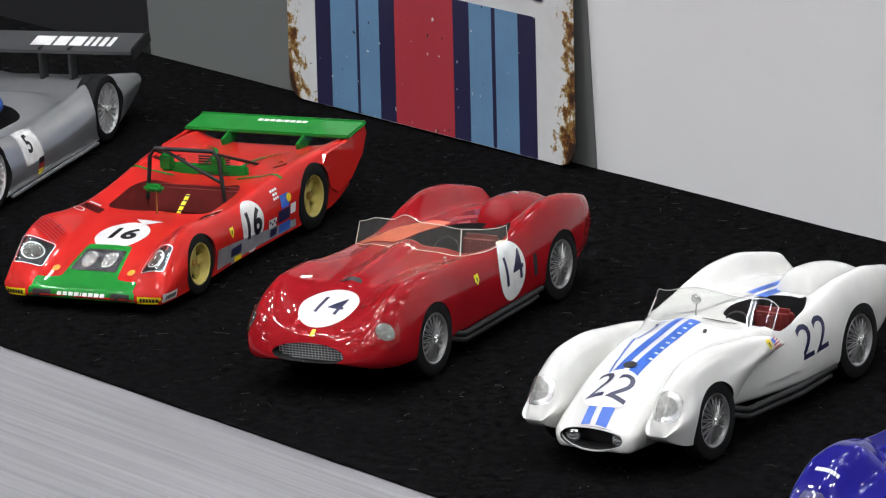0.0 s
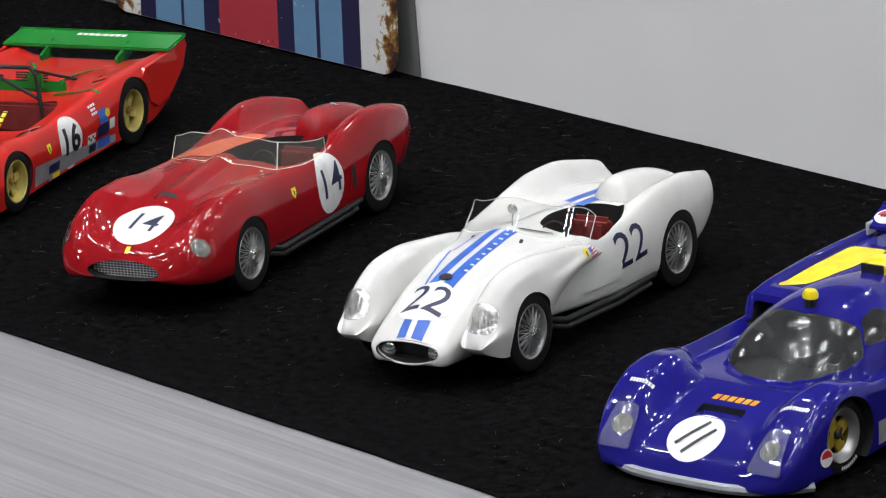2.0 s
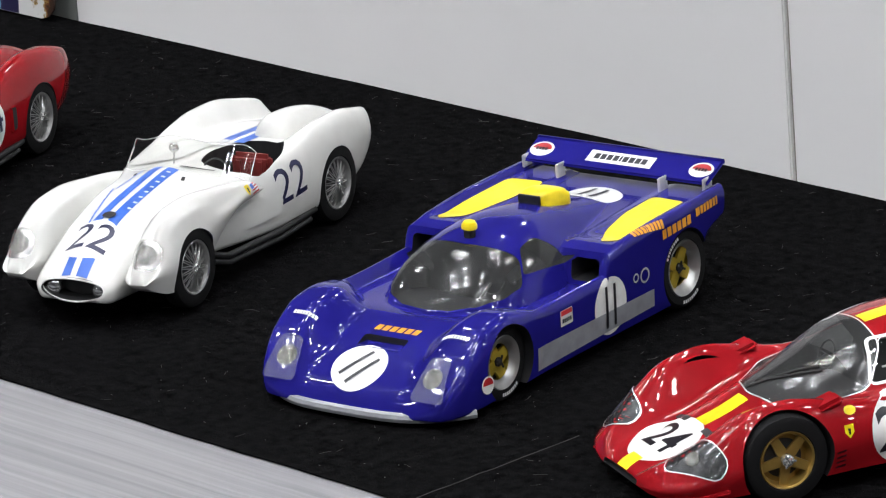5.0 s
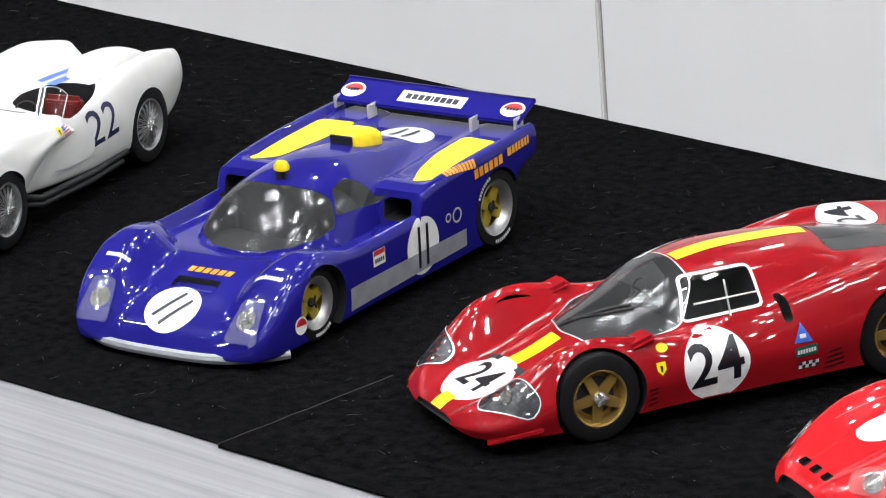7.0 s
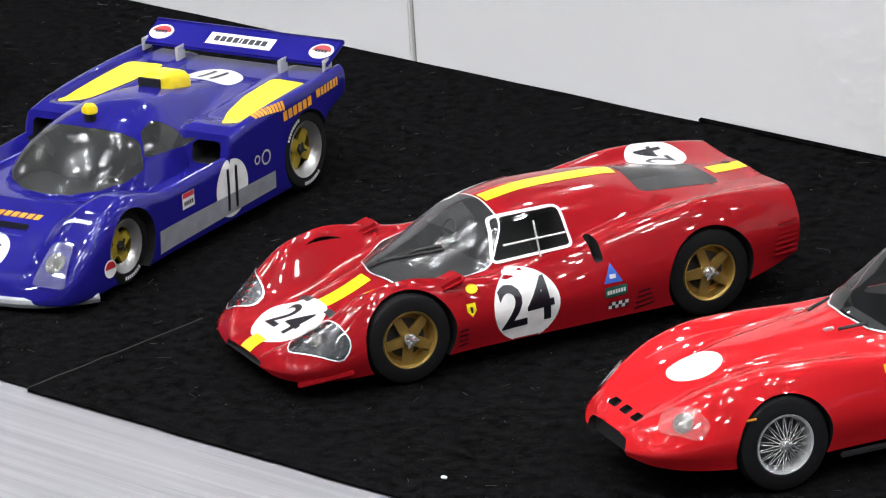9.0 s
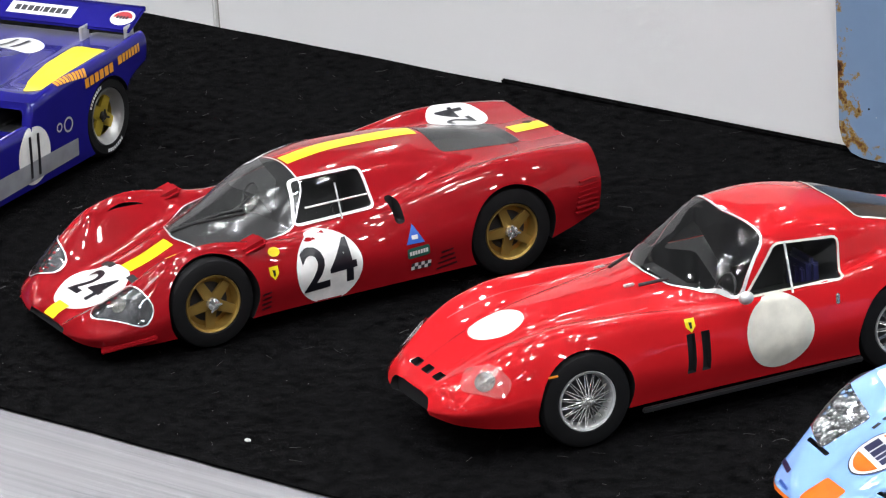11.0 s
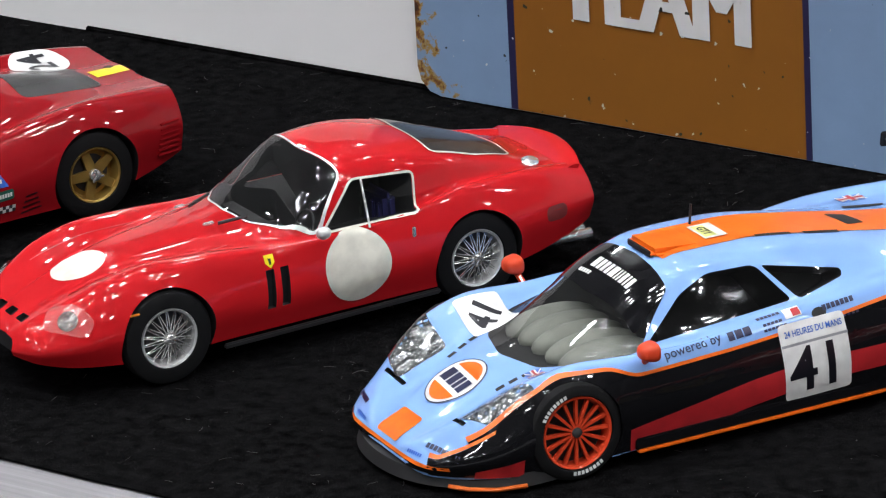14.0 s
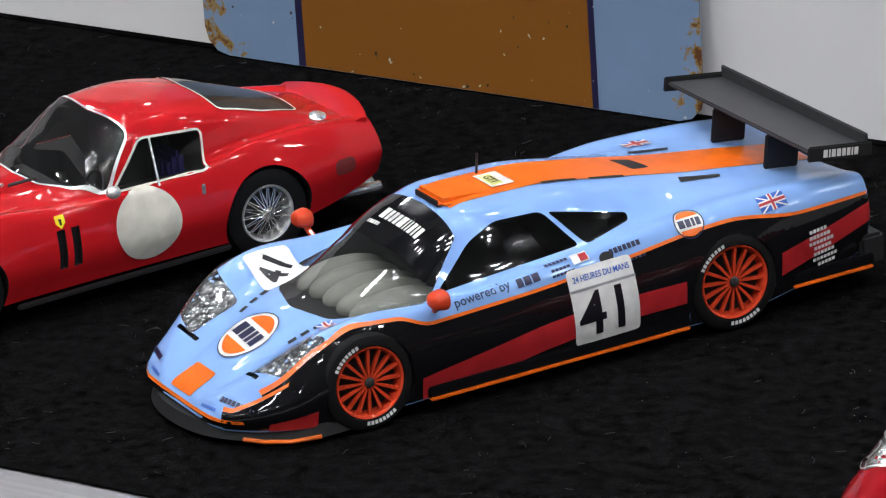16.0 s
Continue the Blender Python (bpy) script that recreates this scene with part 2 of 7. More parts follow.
def lathe(profile, sides=40, bm=None):
    """Turns (radius, y) points round the Y axis."""
    bm = bm or bmesh.new()
    rings = []
    for r, y in profile:
        if r < 0.01:
            rings.append([bm.verts.new((0, y, 0))] * sides)
        else:
            rings.append([bm.verts.new((r * math.cos(t), y, r * math.sin(t))) for t in (2 * math.pi * k / sides for k in range(sides))])
    for a, b in zip(rings, rings[1:]):
        for k in range(sides):
            vs = list(dict.fromkeys((a[k], a[(k + 1) % sides], b[(k + 1) % sides], b[k])))
            if len(vs) > 2:
                bm.faces.new(vs)
    bmesh.ops.recalc_face_normals(bm, faces=bm.faces)
    return bm


def disc(r, n=36, squash=1.0):
    return [(r * math.cos(2 * math.pi * k / n), squash * r * math.sin(2 * math.pi * k / n)) for k in range(n)]


def rect(w, h, r=0.0):
    """A rectangle round the origin, with its corners cut round."""
    if r <= 0:
        return [(-w / 2, -h / 2), (w / 2, -h / 2), (w / 2, h / 2), (-w / 2, h / 2)]
    out = []
    for cx, cy, t0 in ((w / 2 - r, -h / 2 + r, -90), (w / 2 - r, h / 2 - r, 0), (-w / 2 + r, h / 2 - r, 90), (-w / 2 + r, -h / 2 + r, 180)):
        out += [(cx + r * math.cos(radians(t0 + a)), cy + r * math.sin(radians(t0 + a))) for a in (0, 30, 60, 90)]
    return out


def rounded(poly, r=1.2):
    """Rounds the corners of a polygon by cutting each one with a short arc."""
    out = []
    n = len(poly)
    for i in range(n):
        a, b, c = Vector(poly[i - 1]), Vector(poly[i]), Vector(poly[(i + 1) % n])
        p, q = b + (a - b).normalized() * min(r, (a - b).length * 0.45), b + (c - b).normalized() * min(r, (c - b).length * 0.45)
        for s in (0, 0.33, 0.67, 1):
            out.append(tuple((1 - s) ** 2 * p + 2 * s * (1 - s) * b + s * s * q))
    return out


def flat(*polys):
    bm = bmesh.new()
    for poly in polys:
        bm.faces.new([bm.verts.new((x, y, 0)) for x, y in poly])
    bmesh.ops.triangulate(bm, faces=bm.faces)
    return bm


def ring_of(poly, w):
    """A flat band of width w inside a polygon's edge."""
    c = Vector((sum(p[0] for p in poly) / len(poly), sum(p[1] for p in poly) / len(poly)))
    bm = bmesh.new()
    n = len(poly)
    inner = []
    for i in range(n):
        a, b, d = Vector(poly[i - 1]), Vector(poly[i]), Vector(poly[(i + 1) % n])
        t = (d - a).normalized()
        nrm = Vector((-t.y, t.x))
        inner.append(b + nrm * (w if nrm.dot(c - b) > 0 else -w))
    o, q = [bm.verts.new((*p, 0)) for p in poly], [bm.verts.new((*p, 0)) for p in inner]
    for i in range(n):
        bm.faces.new((o[i], o[(i + 1) % n], q[(i + 1) % n], q[i]))
    return bm


def letters(text, size, bold=0.0, stretch=1.0):
    """Flat letters centred on the origin, height about 0.7 of size."""
    cu = bpy.data.curves.new("letters", "FONT")
    cu.body, cu.size, cu.align_x, cu.align_y, cu.offset = text, size, "CENTER", "CENTER", bold
    cu.resolution_u = 3
    ob = new("letters", cu)
    me = bpy.data.meshes.new_from_object(ob.evaluated_get(bpy.context.evaluated_depsgraph_get()))
    bpy.data.objects.remove(ob)
    bm = bmesh.new()
    bm.from_mesh(me)
    bpy.data.meshes.remove(me)
    bmesh.ops.scale(bm, vec=(stretch, 1, 1), verts=bm.verts)
    bmesh.ops.triangulate(bm, faces=bm.faces)
    return bm


def bars(widths, h, gap=0.35):
    """Small blocks that stand for lettering."""
    total = sum(widths) + gap * (len(widths) - 1)
    x, out = -total / 2, []
    for w in widths:
        out.append([(x, -h / 2), (x + w, -h / 2), (x + w, h / 2), (x, h / 2)])
        x += w + gap
    return flat(*out)


TOP = (Vector((0, 1, 0)), Vector((-1, 0, 0)), Vector((0, 0, 1)))
SIDE = (Vector((-1, 0, 0)), Vector((0, 0, 1)), Vector((0, 1, 0)))
FACE = (Vector((0, 1, 0)), Vector((0, 0, 1)), Vector((1, 0, 0)))


def slope(tilt):
    """Axes for a decal on a panel that faces forward and up, tilt degrees from straight ahead."""
    n = Vector((math.cos(radians(tilt)), 0, math.sin(radians(tilt))))
    return (Vector((0, 1, 0)), n.cross(Vector((0, 1, 0))), n)


def shoulder(tilt, yaw=0):
    """Axes for a decal on a flank that faces outward and up."""
    n = Vector((math.sin(radians(yaw)) * math.cos(radians(tilt)), math.cos(radians(yaw)) * math.cos(radians(tilt)), math.sin(radians(tilt))))
    ex = Vector((0, 0, 1)).cross(n).normalized()
    return (ex, n.cross(ex), n)


def settle(tree, where, axes):
    """Moves a place given on the centre plane out to the flank at its height."""
    n = axes[2]
    if where[1] == 0 and abs(n.y) > 0.5 and where[2] > 0:
        hit = tree.ray_cast(Vector((where[0], 90 * n.y / abs(n.y), where[2])) * MM, Vector((0, -n.y / abs(n.y), 0)))[0]
        if hit:
            return (where[0], hit.y / MM, where[2])
    return where


def wrap(bm, tree, where, axes, turn=0.0, lift=0.12, grid=1.6, far=60.0):
    """Lays a flat bmesh on a surface: where is its centre, axes its reading, up and outward directions."""
    bmesh.ops.rotate(bm, cent=(0, 0, 0), matrix=Matrix.Rotation(radians(turn), 3, "Z"), verts=bm.verts)
    for ax in (0, 1):
        lo, hi = min(v.co[ax] for v in bm.verts), max(v.co[ax] for v in bm.verts)
        c = math.ceil(lo / grid) * grid
        while c < hi:
            no = Vector((ax == 0, ax == 1, 0))
            bmesh.ops.bisect_plane(bm, geom=list(bm.verts) + list(bm.edges) + list(bm.faces), plane_co=no * c, plane_no=no, dist=1e-5)
            c += grid
    where = settle(tree, where, axes)
    ex, ey, n = axes
    lost = []
    for v in bm.verts:
        p = Vector(where) + ex * v.co.x + ey * v.co.y + n * far
        hit, nor, _, _ = tree.ray_cast(p * MM, -n)
        if hit is None:
            lost.append(v)
        else:
            v.co = hit / MM + (nor if nor.dot(n) > 0 else -nor) * lift
    bmesh.ops.delete(bm, geom=lost, context="VERTS")
    bmesh.ops.recalc_face_normals(bm, faces=bm.faces)
    if bm.faces and sum((f.normal.dot(n) * f.calc_area() for f in bm.faces)) < 0:
        bmesh.ops.reverse_faces(bm, faces=bm.faces)
    return bm


def prism(poly, where, axes, near, far):
    """A cutter: a polygon run along the outward direction from near to far."""
    ex, ey, n = axes
    bm = bmesh.new()
    a = [bm.verts.new(Vector(where) + ex * x + ey * y + n * near) for x, y in poly]
    b = [bm.verts.new(Vector(where) + ex * x + ey * y + n * far) for x, y in poly]
    k = len(poly)
    for i in range(k):
        bm.faces.new((a[i], a[(i + 1) % k], b[(i + 1) % k], b[i]))
    bm.faces.new(a[::-1])
    bm.faces.new(b)
    bmesh.ops.recalc_face_normals(bm, faces=bm.faces)
    return bm


def drum(u, z, r, v0, v1, sides=48):
    bm = lathe([(0, v0), (r, v0), (r, v1), (0, v1)], sides)
    bmesh.ops.translate(bm, vec=(u, 0, z), verts=bm.verts)
    return bm


def carve(ob, cutters, material):
    """Cuts closed forms out of a body; the cut faces take the given material."""
    for bm in cutters:
        me = finish(bm)
        me.materials.append(material)
        c = new("cutter", me)
        mod = ob.modifiers.new("cut", "BOOLEAN")
        mod.operation, mod.object, mod.solver, mod.material_mode = "DIFFERENCE", c, "EXACT", "TRANSFER"
        me2 = bpy.data.meshes.new_from_object(ob.evaluated_get(bpy.context.evaluated_depsgraph_get()))
        ob.modifiers.clear()
        ob.data = me2
        bpy.data.objects.remove(c)
    ob.data.shade_smooth()
    ob.data.set_sharp_from_angle(angle=radians(32))


from mathutils.bvhtree import BVHTree


def tree_of(bm):
    """Search tree of a body in metres, taken before it is cut."""
    c = bm.copy()
    bmesh.ops.scale(c, vec=(MM,) * 3, verts=c.verts)
    t = BVHTree.FromBMesh(c)
    c.free()
    return t


class Model:
    """One model car: an empty at its base with the body and all its parts, nose towards +X, in millimetres."""

    def __init__(self, name, label, x, y, heading):
        self.root = tagged(new(name), label, "model car", "model cars on the table")
        self.root.matrix_world = pose(x, y, 0.0008, 0, 0, heading)
        self.cuts, self.done = [], []

    def body(self, bm, material, label=""):
        self.tree = tree_of(bm)
        self.shell = part("body", bm, material, self.root, label)

    def cut(self, bm):
        self.cuts.append(bm)

    def carve(self, inside=MATT_BLACK):
        p = self.shell.parent
        self.shell.parent = None
        carve(self.shell, self.cuts, inside)
        self.shell.parent = p

    def decal(self, name, bm, material, where, axes=TOP, turn=0.0, lift=0.12, label="", grid=1.6, parent=None):
        return part(name, wrap(bm, self.tree, where, axes, turn, lift, grid), material, parent or self.root, label, 60)

    def pane(self, name, poly, where, axes, material, depth=None, trim=None, trim_w=0.7, lift=0.15):
        """A window: a hole in the body, a clear pane that follows the surface and, if wanted, a raised frame."""
        if depth is not None:
            spot = settle(self.tree, where, axes)
            self.cut(prism(poly, spot, axes, depth - abs(spot[1]), 60))
        ob = self.decal(name, flat(poly), material, where, axes, 0, lift)
        ob.visible_shadow = False
        if trim:
            self.decal("window_trim", ring_of(poly, -trim_w), trim, where, axes, 0, lift + 0.15, parent=ob)
        return ob

    def extra(self, name, bm, material, label="", angle=38):
        return part(name, bm, material, self.root, label, angle)


def tyre(r, rim, w):
    h = w / 2
    return lathe([(rim, -h * 0.8), (rim + 0.6, -h), (r - 1.6, -h), (r - 0.5, -h * 0.86), (r, -h * 0.55), (r, -h * 0.08), (r - 0.25, -h * 0.04), (r - 0.25, h * 0.04), (r, h * 0.08), (r, h * 0.55), (r - 0.5, h * 0.86), (r - 1.6, h), (rim + 0.6, h), (rim, h * 0.8)], 48)


def dish(r, w, deep):
    """Rim: outer lip, barrel and a back plate."""
    h = w / 2
    return lathe([(r, -h * 0.8), (r + 0.35, h * 0.86), (r + 0.1, h * 0.98), (r - 0.5, h * 0.9), (r - 0.9, h * 0.5), (r - 1.1, h - deep), (r - 1.2, h - deep - 0.6), (0, h - deep - 0.6)], 44)


def wire_spokes(r, y0, y1, n=18):
    bm = bmesh.new()
    for k in range(n):
        t = 2 * math.pi * k / n
        for d in (-0.32, 0.32):
            tube([(1.5 * math.cos(t), y1, 1.5 * math.sin(t)), (r * math.cos(t + d), y0, r * math.sin(t + d))], 0.17, 5, bm)
    return bm


def blade_spokes(n, r0, r1, y, w0, w1, thick, twist=0.0):
    bm = bmesh.new()
    for k in range(n):
        t = 2 * math.pi * k / n
        c, s = Vector((math.cos(t), 0, math.sin(t))), Vector((-math.sin(t), 0, math.cos(t)))
        ring = [bm.verts.new(c * r + s * (w * sg + twist * (r - r0)) + Vector((0, yy, 0))) for r, w in ((r0, w0), (r1, w1)) for yy in (y, y - thick) for sg in (-0.5, 0.5)]
        a = ring
        for f in ((0, 1, 5, 4), (2, 6, 7, 3), (0, 4, 6, 2), (1, 3, 7, 5), (4, 5, 7, 6), (0, 2, 3, 1)):
            bm.faces.new([a[i] for i in f])
    bmesh.ops.recalc_face_normals(bm, faces=bm.faces)
    return bm


def knock_off(y, r=1.5, ears=3):
    """Hub with a winged nut."""
    bm = lathe([(r, y - 1.6), (r, y - 0.2), (r * 0.7, y + 0.3), (0, y + 0.4)], 16)
    for k in range(ears):
        t = 2 * math.pi * k / ears + 0.4
        box(0, 0, 0, 2.2, 0.5, 0.75, 0.15, Matrix.Translation((1.3 * math.cos(t), y + 0.35, 1.3 * math.sin(t))) @ Matrix.Rotation(-t, 4, "Y"), bm)
    return bm


def wheels(car, half_base, outer_f, outer_r, rf, rr, wf, wr, rim_f, rim_r, style, steer=0.0):
    """Four wheels; style gives the rim's parts as (name, maker, material, label)."""
    for u, outer, r, w, rim, st in ((half_base, outer_f, rf, wf, rim_f, steer), (-half_base, outer_r, rr, wr, rim_r, 0.0)):
        meshes = [("tyre", finish(tyre(r, rim, w)), RUBBER, "black rubber tyre")]
        meshes += [(n, finish(make(rim, w)), mat, lab) for n, make, mat, lab in style]
        for sgn in (1, -1):
            hub = new("wheel")
            hub.parent = car.root
            hub.matrix_basis = pose(u * MM, sgn * (outer - w / 2) * MM, r * MM, 0, 0, (0 if sgn > 0 else 180) + st) @ pose(0, 0, 0, 0, random.uniform(0, 90), 0)
            for n, me, mat, lab in meshes:
                part(n, me, mat, hub, lab)


def arches(car, half_base, outer_f, outer_r, rf, rr, wf, wr, gap=1.3):
    for u, o, r, w in ((half_base, outer_f, rf, wf), (-half_base, outer_r, rr, wr)):
        for sgn in (1, -1):
            a, b = sgn * (o - w - 2.5), sgn * 60
            car.cut(drum(u, r, r + gap, min(a, b), max(a, b)))

# ---- the stand: table, cloths, wall, signs ----
def metres(name, bm, material, label="", kind="", category="", angle=38):
    me = finish(bm, angle, 1.0)
    me.materials.append(material)
    return tagged(new(name, me), label, category, "", kind)


def cloth_material(name, tone):
    m, nt, b = nodes_of(name)
    tint_noise(nt, b, (tone * 0.3,) * 3, (tone * 1.9, tone * 1.85, tone * 1.95), 240.0, 0.28, 0.74, 10.0)
    b.inputs["Roughness"].default_value = 0.95
    b.inputs["Specular IOR Level"].default_value = 0.0
    b.inputs["Sheen Weight"].default_value, b.inputs["Sheen Roughness"].default_value = 0.0, 0.5
    noise_bump(nt, b, 900.0, 0.9, 0.0007, 6.0)
    return m


def grain_material(name, a, c):
    """Painted board with fine lengthwise brush lines."""
    m, nt, b = nodes_of(name)
    tc = nt.nodes.new("ShaderNodeTexCoord")
    mp = nt.nodes.new("ShaderNodeMapping")
    mp.inputs["Scale"].default_value = (7, 420, 420)
    n = nt.nodes.new("ShaderNodeTexNoise")
    n.inputs["Scale"].default_value, n.inputs["Detail"].default_value = 1.0, 5.0
    r = nt.nodes.new("ShaderNodeValToRGB")
    r.color_ramp.elements[0].position, r.color_ramp.elements[1].position = 0.3, 0.7
    r.color_ramp.elements[0].color, r.color_ramp.elements[1].color = (*a, 1), (*c, 1)
    bump = nt.nodes.new("ShaderNodeBump")
    bump.inputs["Strength"].default_value, bump.inputs["Distance"].default_value = 0.5, 0.0006
    nt.links.new(tc.outputs["Object"], mp.inputs["Vector"])
    nt.links.new(mp.outputs[0], n.inputs["Vector"])
    nt.links.new(n.outputs["Fac"], r.inputs["Fac"])
    nt.links.new(n.outputs["Fac"], bump.inputs["Height"])
    nt.links.new(r.outputs["Color"], b.inputs["Base Color"])
    nt.links.new(bump.outputs["Normal"], b.inputs["Normal"])
    b.inputs["Roughness"].default_value = 0.55
    return m


def wall_material(name, rgb):
    m, nt, b = nodes_of(name)
    tint_noise(nt, b, tuple(v * 0.93 for v in rgb), rgb, 5.0, 0.3, 0.7, 3.0)
    b.inputs["Roughness"].default_value = 0.7
    noise_bump(nt, b, 350.0, 0.04, 0.0002)
    return m


CLOTH_A, CLOTH_B = cloth_material("black_felt", 0.0044), cloth_material("black_cloth", 0.0044)
BOARD = grain_material("grey_painted_board", (0.165, 0.165, 0.172), (0.255, 0.25, 0.26))
WALL = wall_material("white_panel", (0.80, 0.795, 0.79))
WALL_GREY = wall_material("darker_wall_grey", (0.16, 0.17, 0.16))
HALL = wall_material("hall_grey", (0.028, 0.028, 0.03))
DARK = wall_material("backing_black", (0.008, 0.008, 0.009))


def sheet(x0, x1, y0, y1, top, thick, material, name, label, seed, skew=0.0):
    """A cloth lying on the table, with a slightly wavering edge and rounded front lip."""
    bm = bmesh.new()
    nx = int((x1 - x0) / 0.012)
    prof = ((0.0008, -thick), (0.0, -thick * 0.7), (0.0, -thick * 0.3), (0.0006, 0.0))
    rows = []
    for i in range(nx + 1):
        x = x0 + (x1 - x0) * i / nx
        wob = 0.0011 * noise.noise((x * 14, seed, 0)) + 0.0005 * noise.noise((x * 60, seed, 3))
        col = [(y0 + wob + dy, top + dz) for dy, dz in prof] + [(y0 + (y1 - y0) * k / 24, top + 0.0003 * noise.noise((x * 30, k * 0.8, seed))) for k in range(1, 25)]
        rows.append([bm.verts.new((x + skew * (y - y0), y, z)) for y, z in col])
    for a, b in zip(rows, rows[1:]):
        for j in range(len(a) - 1):
            bm.faces.new((a[j], b[j], b[j + 1], a[j + 1]))
    for side in (rows[0], rows[-1]):
        low = [bm.verts.new((v.co.x, v.co.y, top - thick)) for v in side[1:]]
        for j in range(len(low) - 1):
            bm.faces.new((side[j + 1], side[j + 2], low[j + 1], low[j]))
    bmesh.ops.recalc_face_normals(bm, faces=bm.faces)
    return metres(name, bm, material, label, "", "cloth")


sheet(-1.6, 0.0075, 0.0024, 0.3053, 0.0, 0.0009, CLOTH_A, "felt_cloth", "black felt cloth with lint covering the display table", 1.0)
cloth = sheet(0.0, 1.5, 0.0, 0.3050, 0.0006, 0.0015, CLOTH_B, "table_cloth", "second black cloth butted against the first on the table", 7.0, 0.024)
hem = finish(tube([(0.0003 + 0.024 * 0.006 * k + 0.0006 * noise.noise((k * 0.7, 2, 5)), 0.006 * k, 0.0008) for k in range(13)], 0.00016, 5), 60, 1.0)
hem.materials.append(plain("frayed_hem", (0.03, 0.03, 0.03), 0.9))
new("hem", hem).parent = cloth
lap = finish(box(0.7535, 0.3040, 0.0012, 1.492, 0.0018, 0.0017, 0.0005), 38, 1.0)
lap.materials.append(CLOTH_B)
new("cloth_lap", lap).parent = cloth


def slab(x0, x1, y0, y1, z0, z1, bevel=0.0):
    return box((x0 + x1) / 2, (y0 + y1) / 2, (z0 + z1) / 2, x1 - x0, y1 - y0, z1 - z0, bevel)


table = tagged(new("display_table"), "grey painted display table with wood-grained front board", "table")
table.location = (0, 0, -0.8)
for name, bm, mat in (("table_top", slab(-1.6, 1.5, -0.22, 0.3046, 0.775, 0.79905, 0.002), BOARD), ("front_board", slab(-1.6, 1.5, -0.20, -0.18, 0.05, 0.7745), BOARD)):
    me = finish(bm, 38, 1.0)
    me.materials.append(mat)
    ob = new(name, me)
    ob.parent = table
for lx in (-1.5, -0.1, 1.4):
    for ly in (0.06, 0.28):
        me = finish(slab(lx - 0.025, lx + 0.025, ly - 0.02, ly + 0.02, 0, 0.7745, 0.003), 38, 1.0)
        me.materials.append(BOARD)
        new("leg", me).parent = table

# the white back wall stands in panels; the seam is a shadow gap
# the wall's left end is a lower slab in a darker grey
metres("wall_grey", slab(-0.8436, -0.5235, 0.3056, 0.330, -0.8, 0.112), WALL_GREY, "darker grey left end of the display wall", "structure")
metres("wall_back", slab(-0.5233, -0.1259, 0.3055, 0.330, -0.8, 0.165, 0.0006), WALL, "smooth white display wall panel", "structure")
metres("wall_back", slab(-0.1237, 1.7, 0.3052, 0.330, -0.8, 0.165, 0.0006), WALL, "smooth white display wall panel", "structure")
metres("wall_gap", slab(-0.1262, -0.1234, 0.3075, 0.328, -0.8, 0.24), wall_material("joint_grey", (0.30, 0.285, 0.25)), "narrow grey joint between wall panels", "structure")
metres("wall_side", slab(-0.86, -0.8445, 0.330, 0.9, -0.8, 0.24), WALL_GREY, "grey return panel of the display wall", "structure")
# plain black sheet added to fill the view past the wall's left end
metres("black_backing", slab(-3.4, -0.90, 0.93, 0.95, -0.8, 2.4), DARK, "plain black sheet added behind the stand", "structure")

# the hall around
metres("floor", slab(-14, 14, -14, 14, -0.85, -0.80), wall_material("hall_floor", (0.05, 0.05, 0.05)), "grey hall floor", "structure")
metres("ceiling", slab(-14, 14, -14, 14, 4.6, 4.7), wall_material("hall_ceiling", (0.03, 0.03, 0.032)), "grey hall ceiling", "structure")
for name, a in (("wall_north", (-14, 14, 14, 14.1)), ("wall_south", (-14, 14, -14.1, -14)), ("wall_east", (14, 14.1, -14, 14)), ("wall_west", (-14.1, -14, -14, 14))):
    metres(name, slab(*a, -0.8, 4.6), HALL, "plain grey hall wall", "structure")


# round high-bay lamps all over the hall ceiling
glow, gnt, gb = nodes_of("lamp_glow")
gb.inputs["Base Color"].default_value = (0.8, 0.8, 0.8, 1)
gb.inputs["Emission Color"].default_value = (0.95, 0.965, 1.0, 1)
gb.inputs["Emission Strength"].default_value = 105.0
lamps = bmesh.new()
for i in range(-6, 7):
    for j in range(-6, 7):
        cx, cy = 2.7 * i + (0.5 if j % 2 else -0.4), 2.3 * j + 0.3 * (i % 3)
        if math.hypot(cx, cy) < 9.5:
            bmesh.ops.create_icosphere(lamps, subdivisions=2, radius=0.13, matrix=Matrix.Translation((cx, cy, 4.45)))
metres("ceiling_lights", lamps, glow, "rows of round lit lamps hanging under the hall ceiling", "structure")

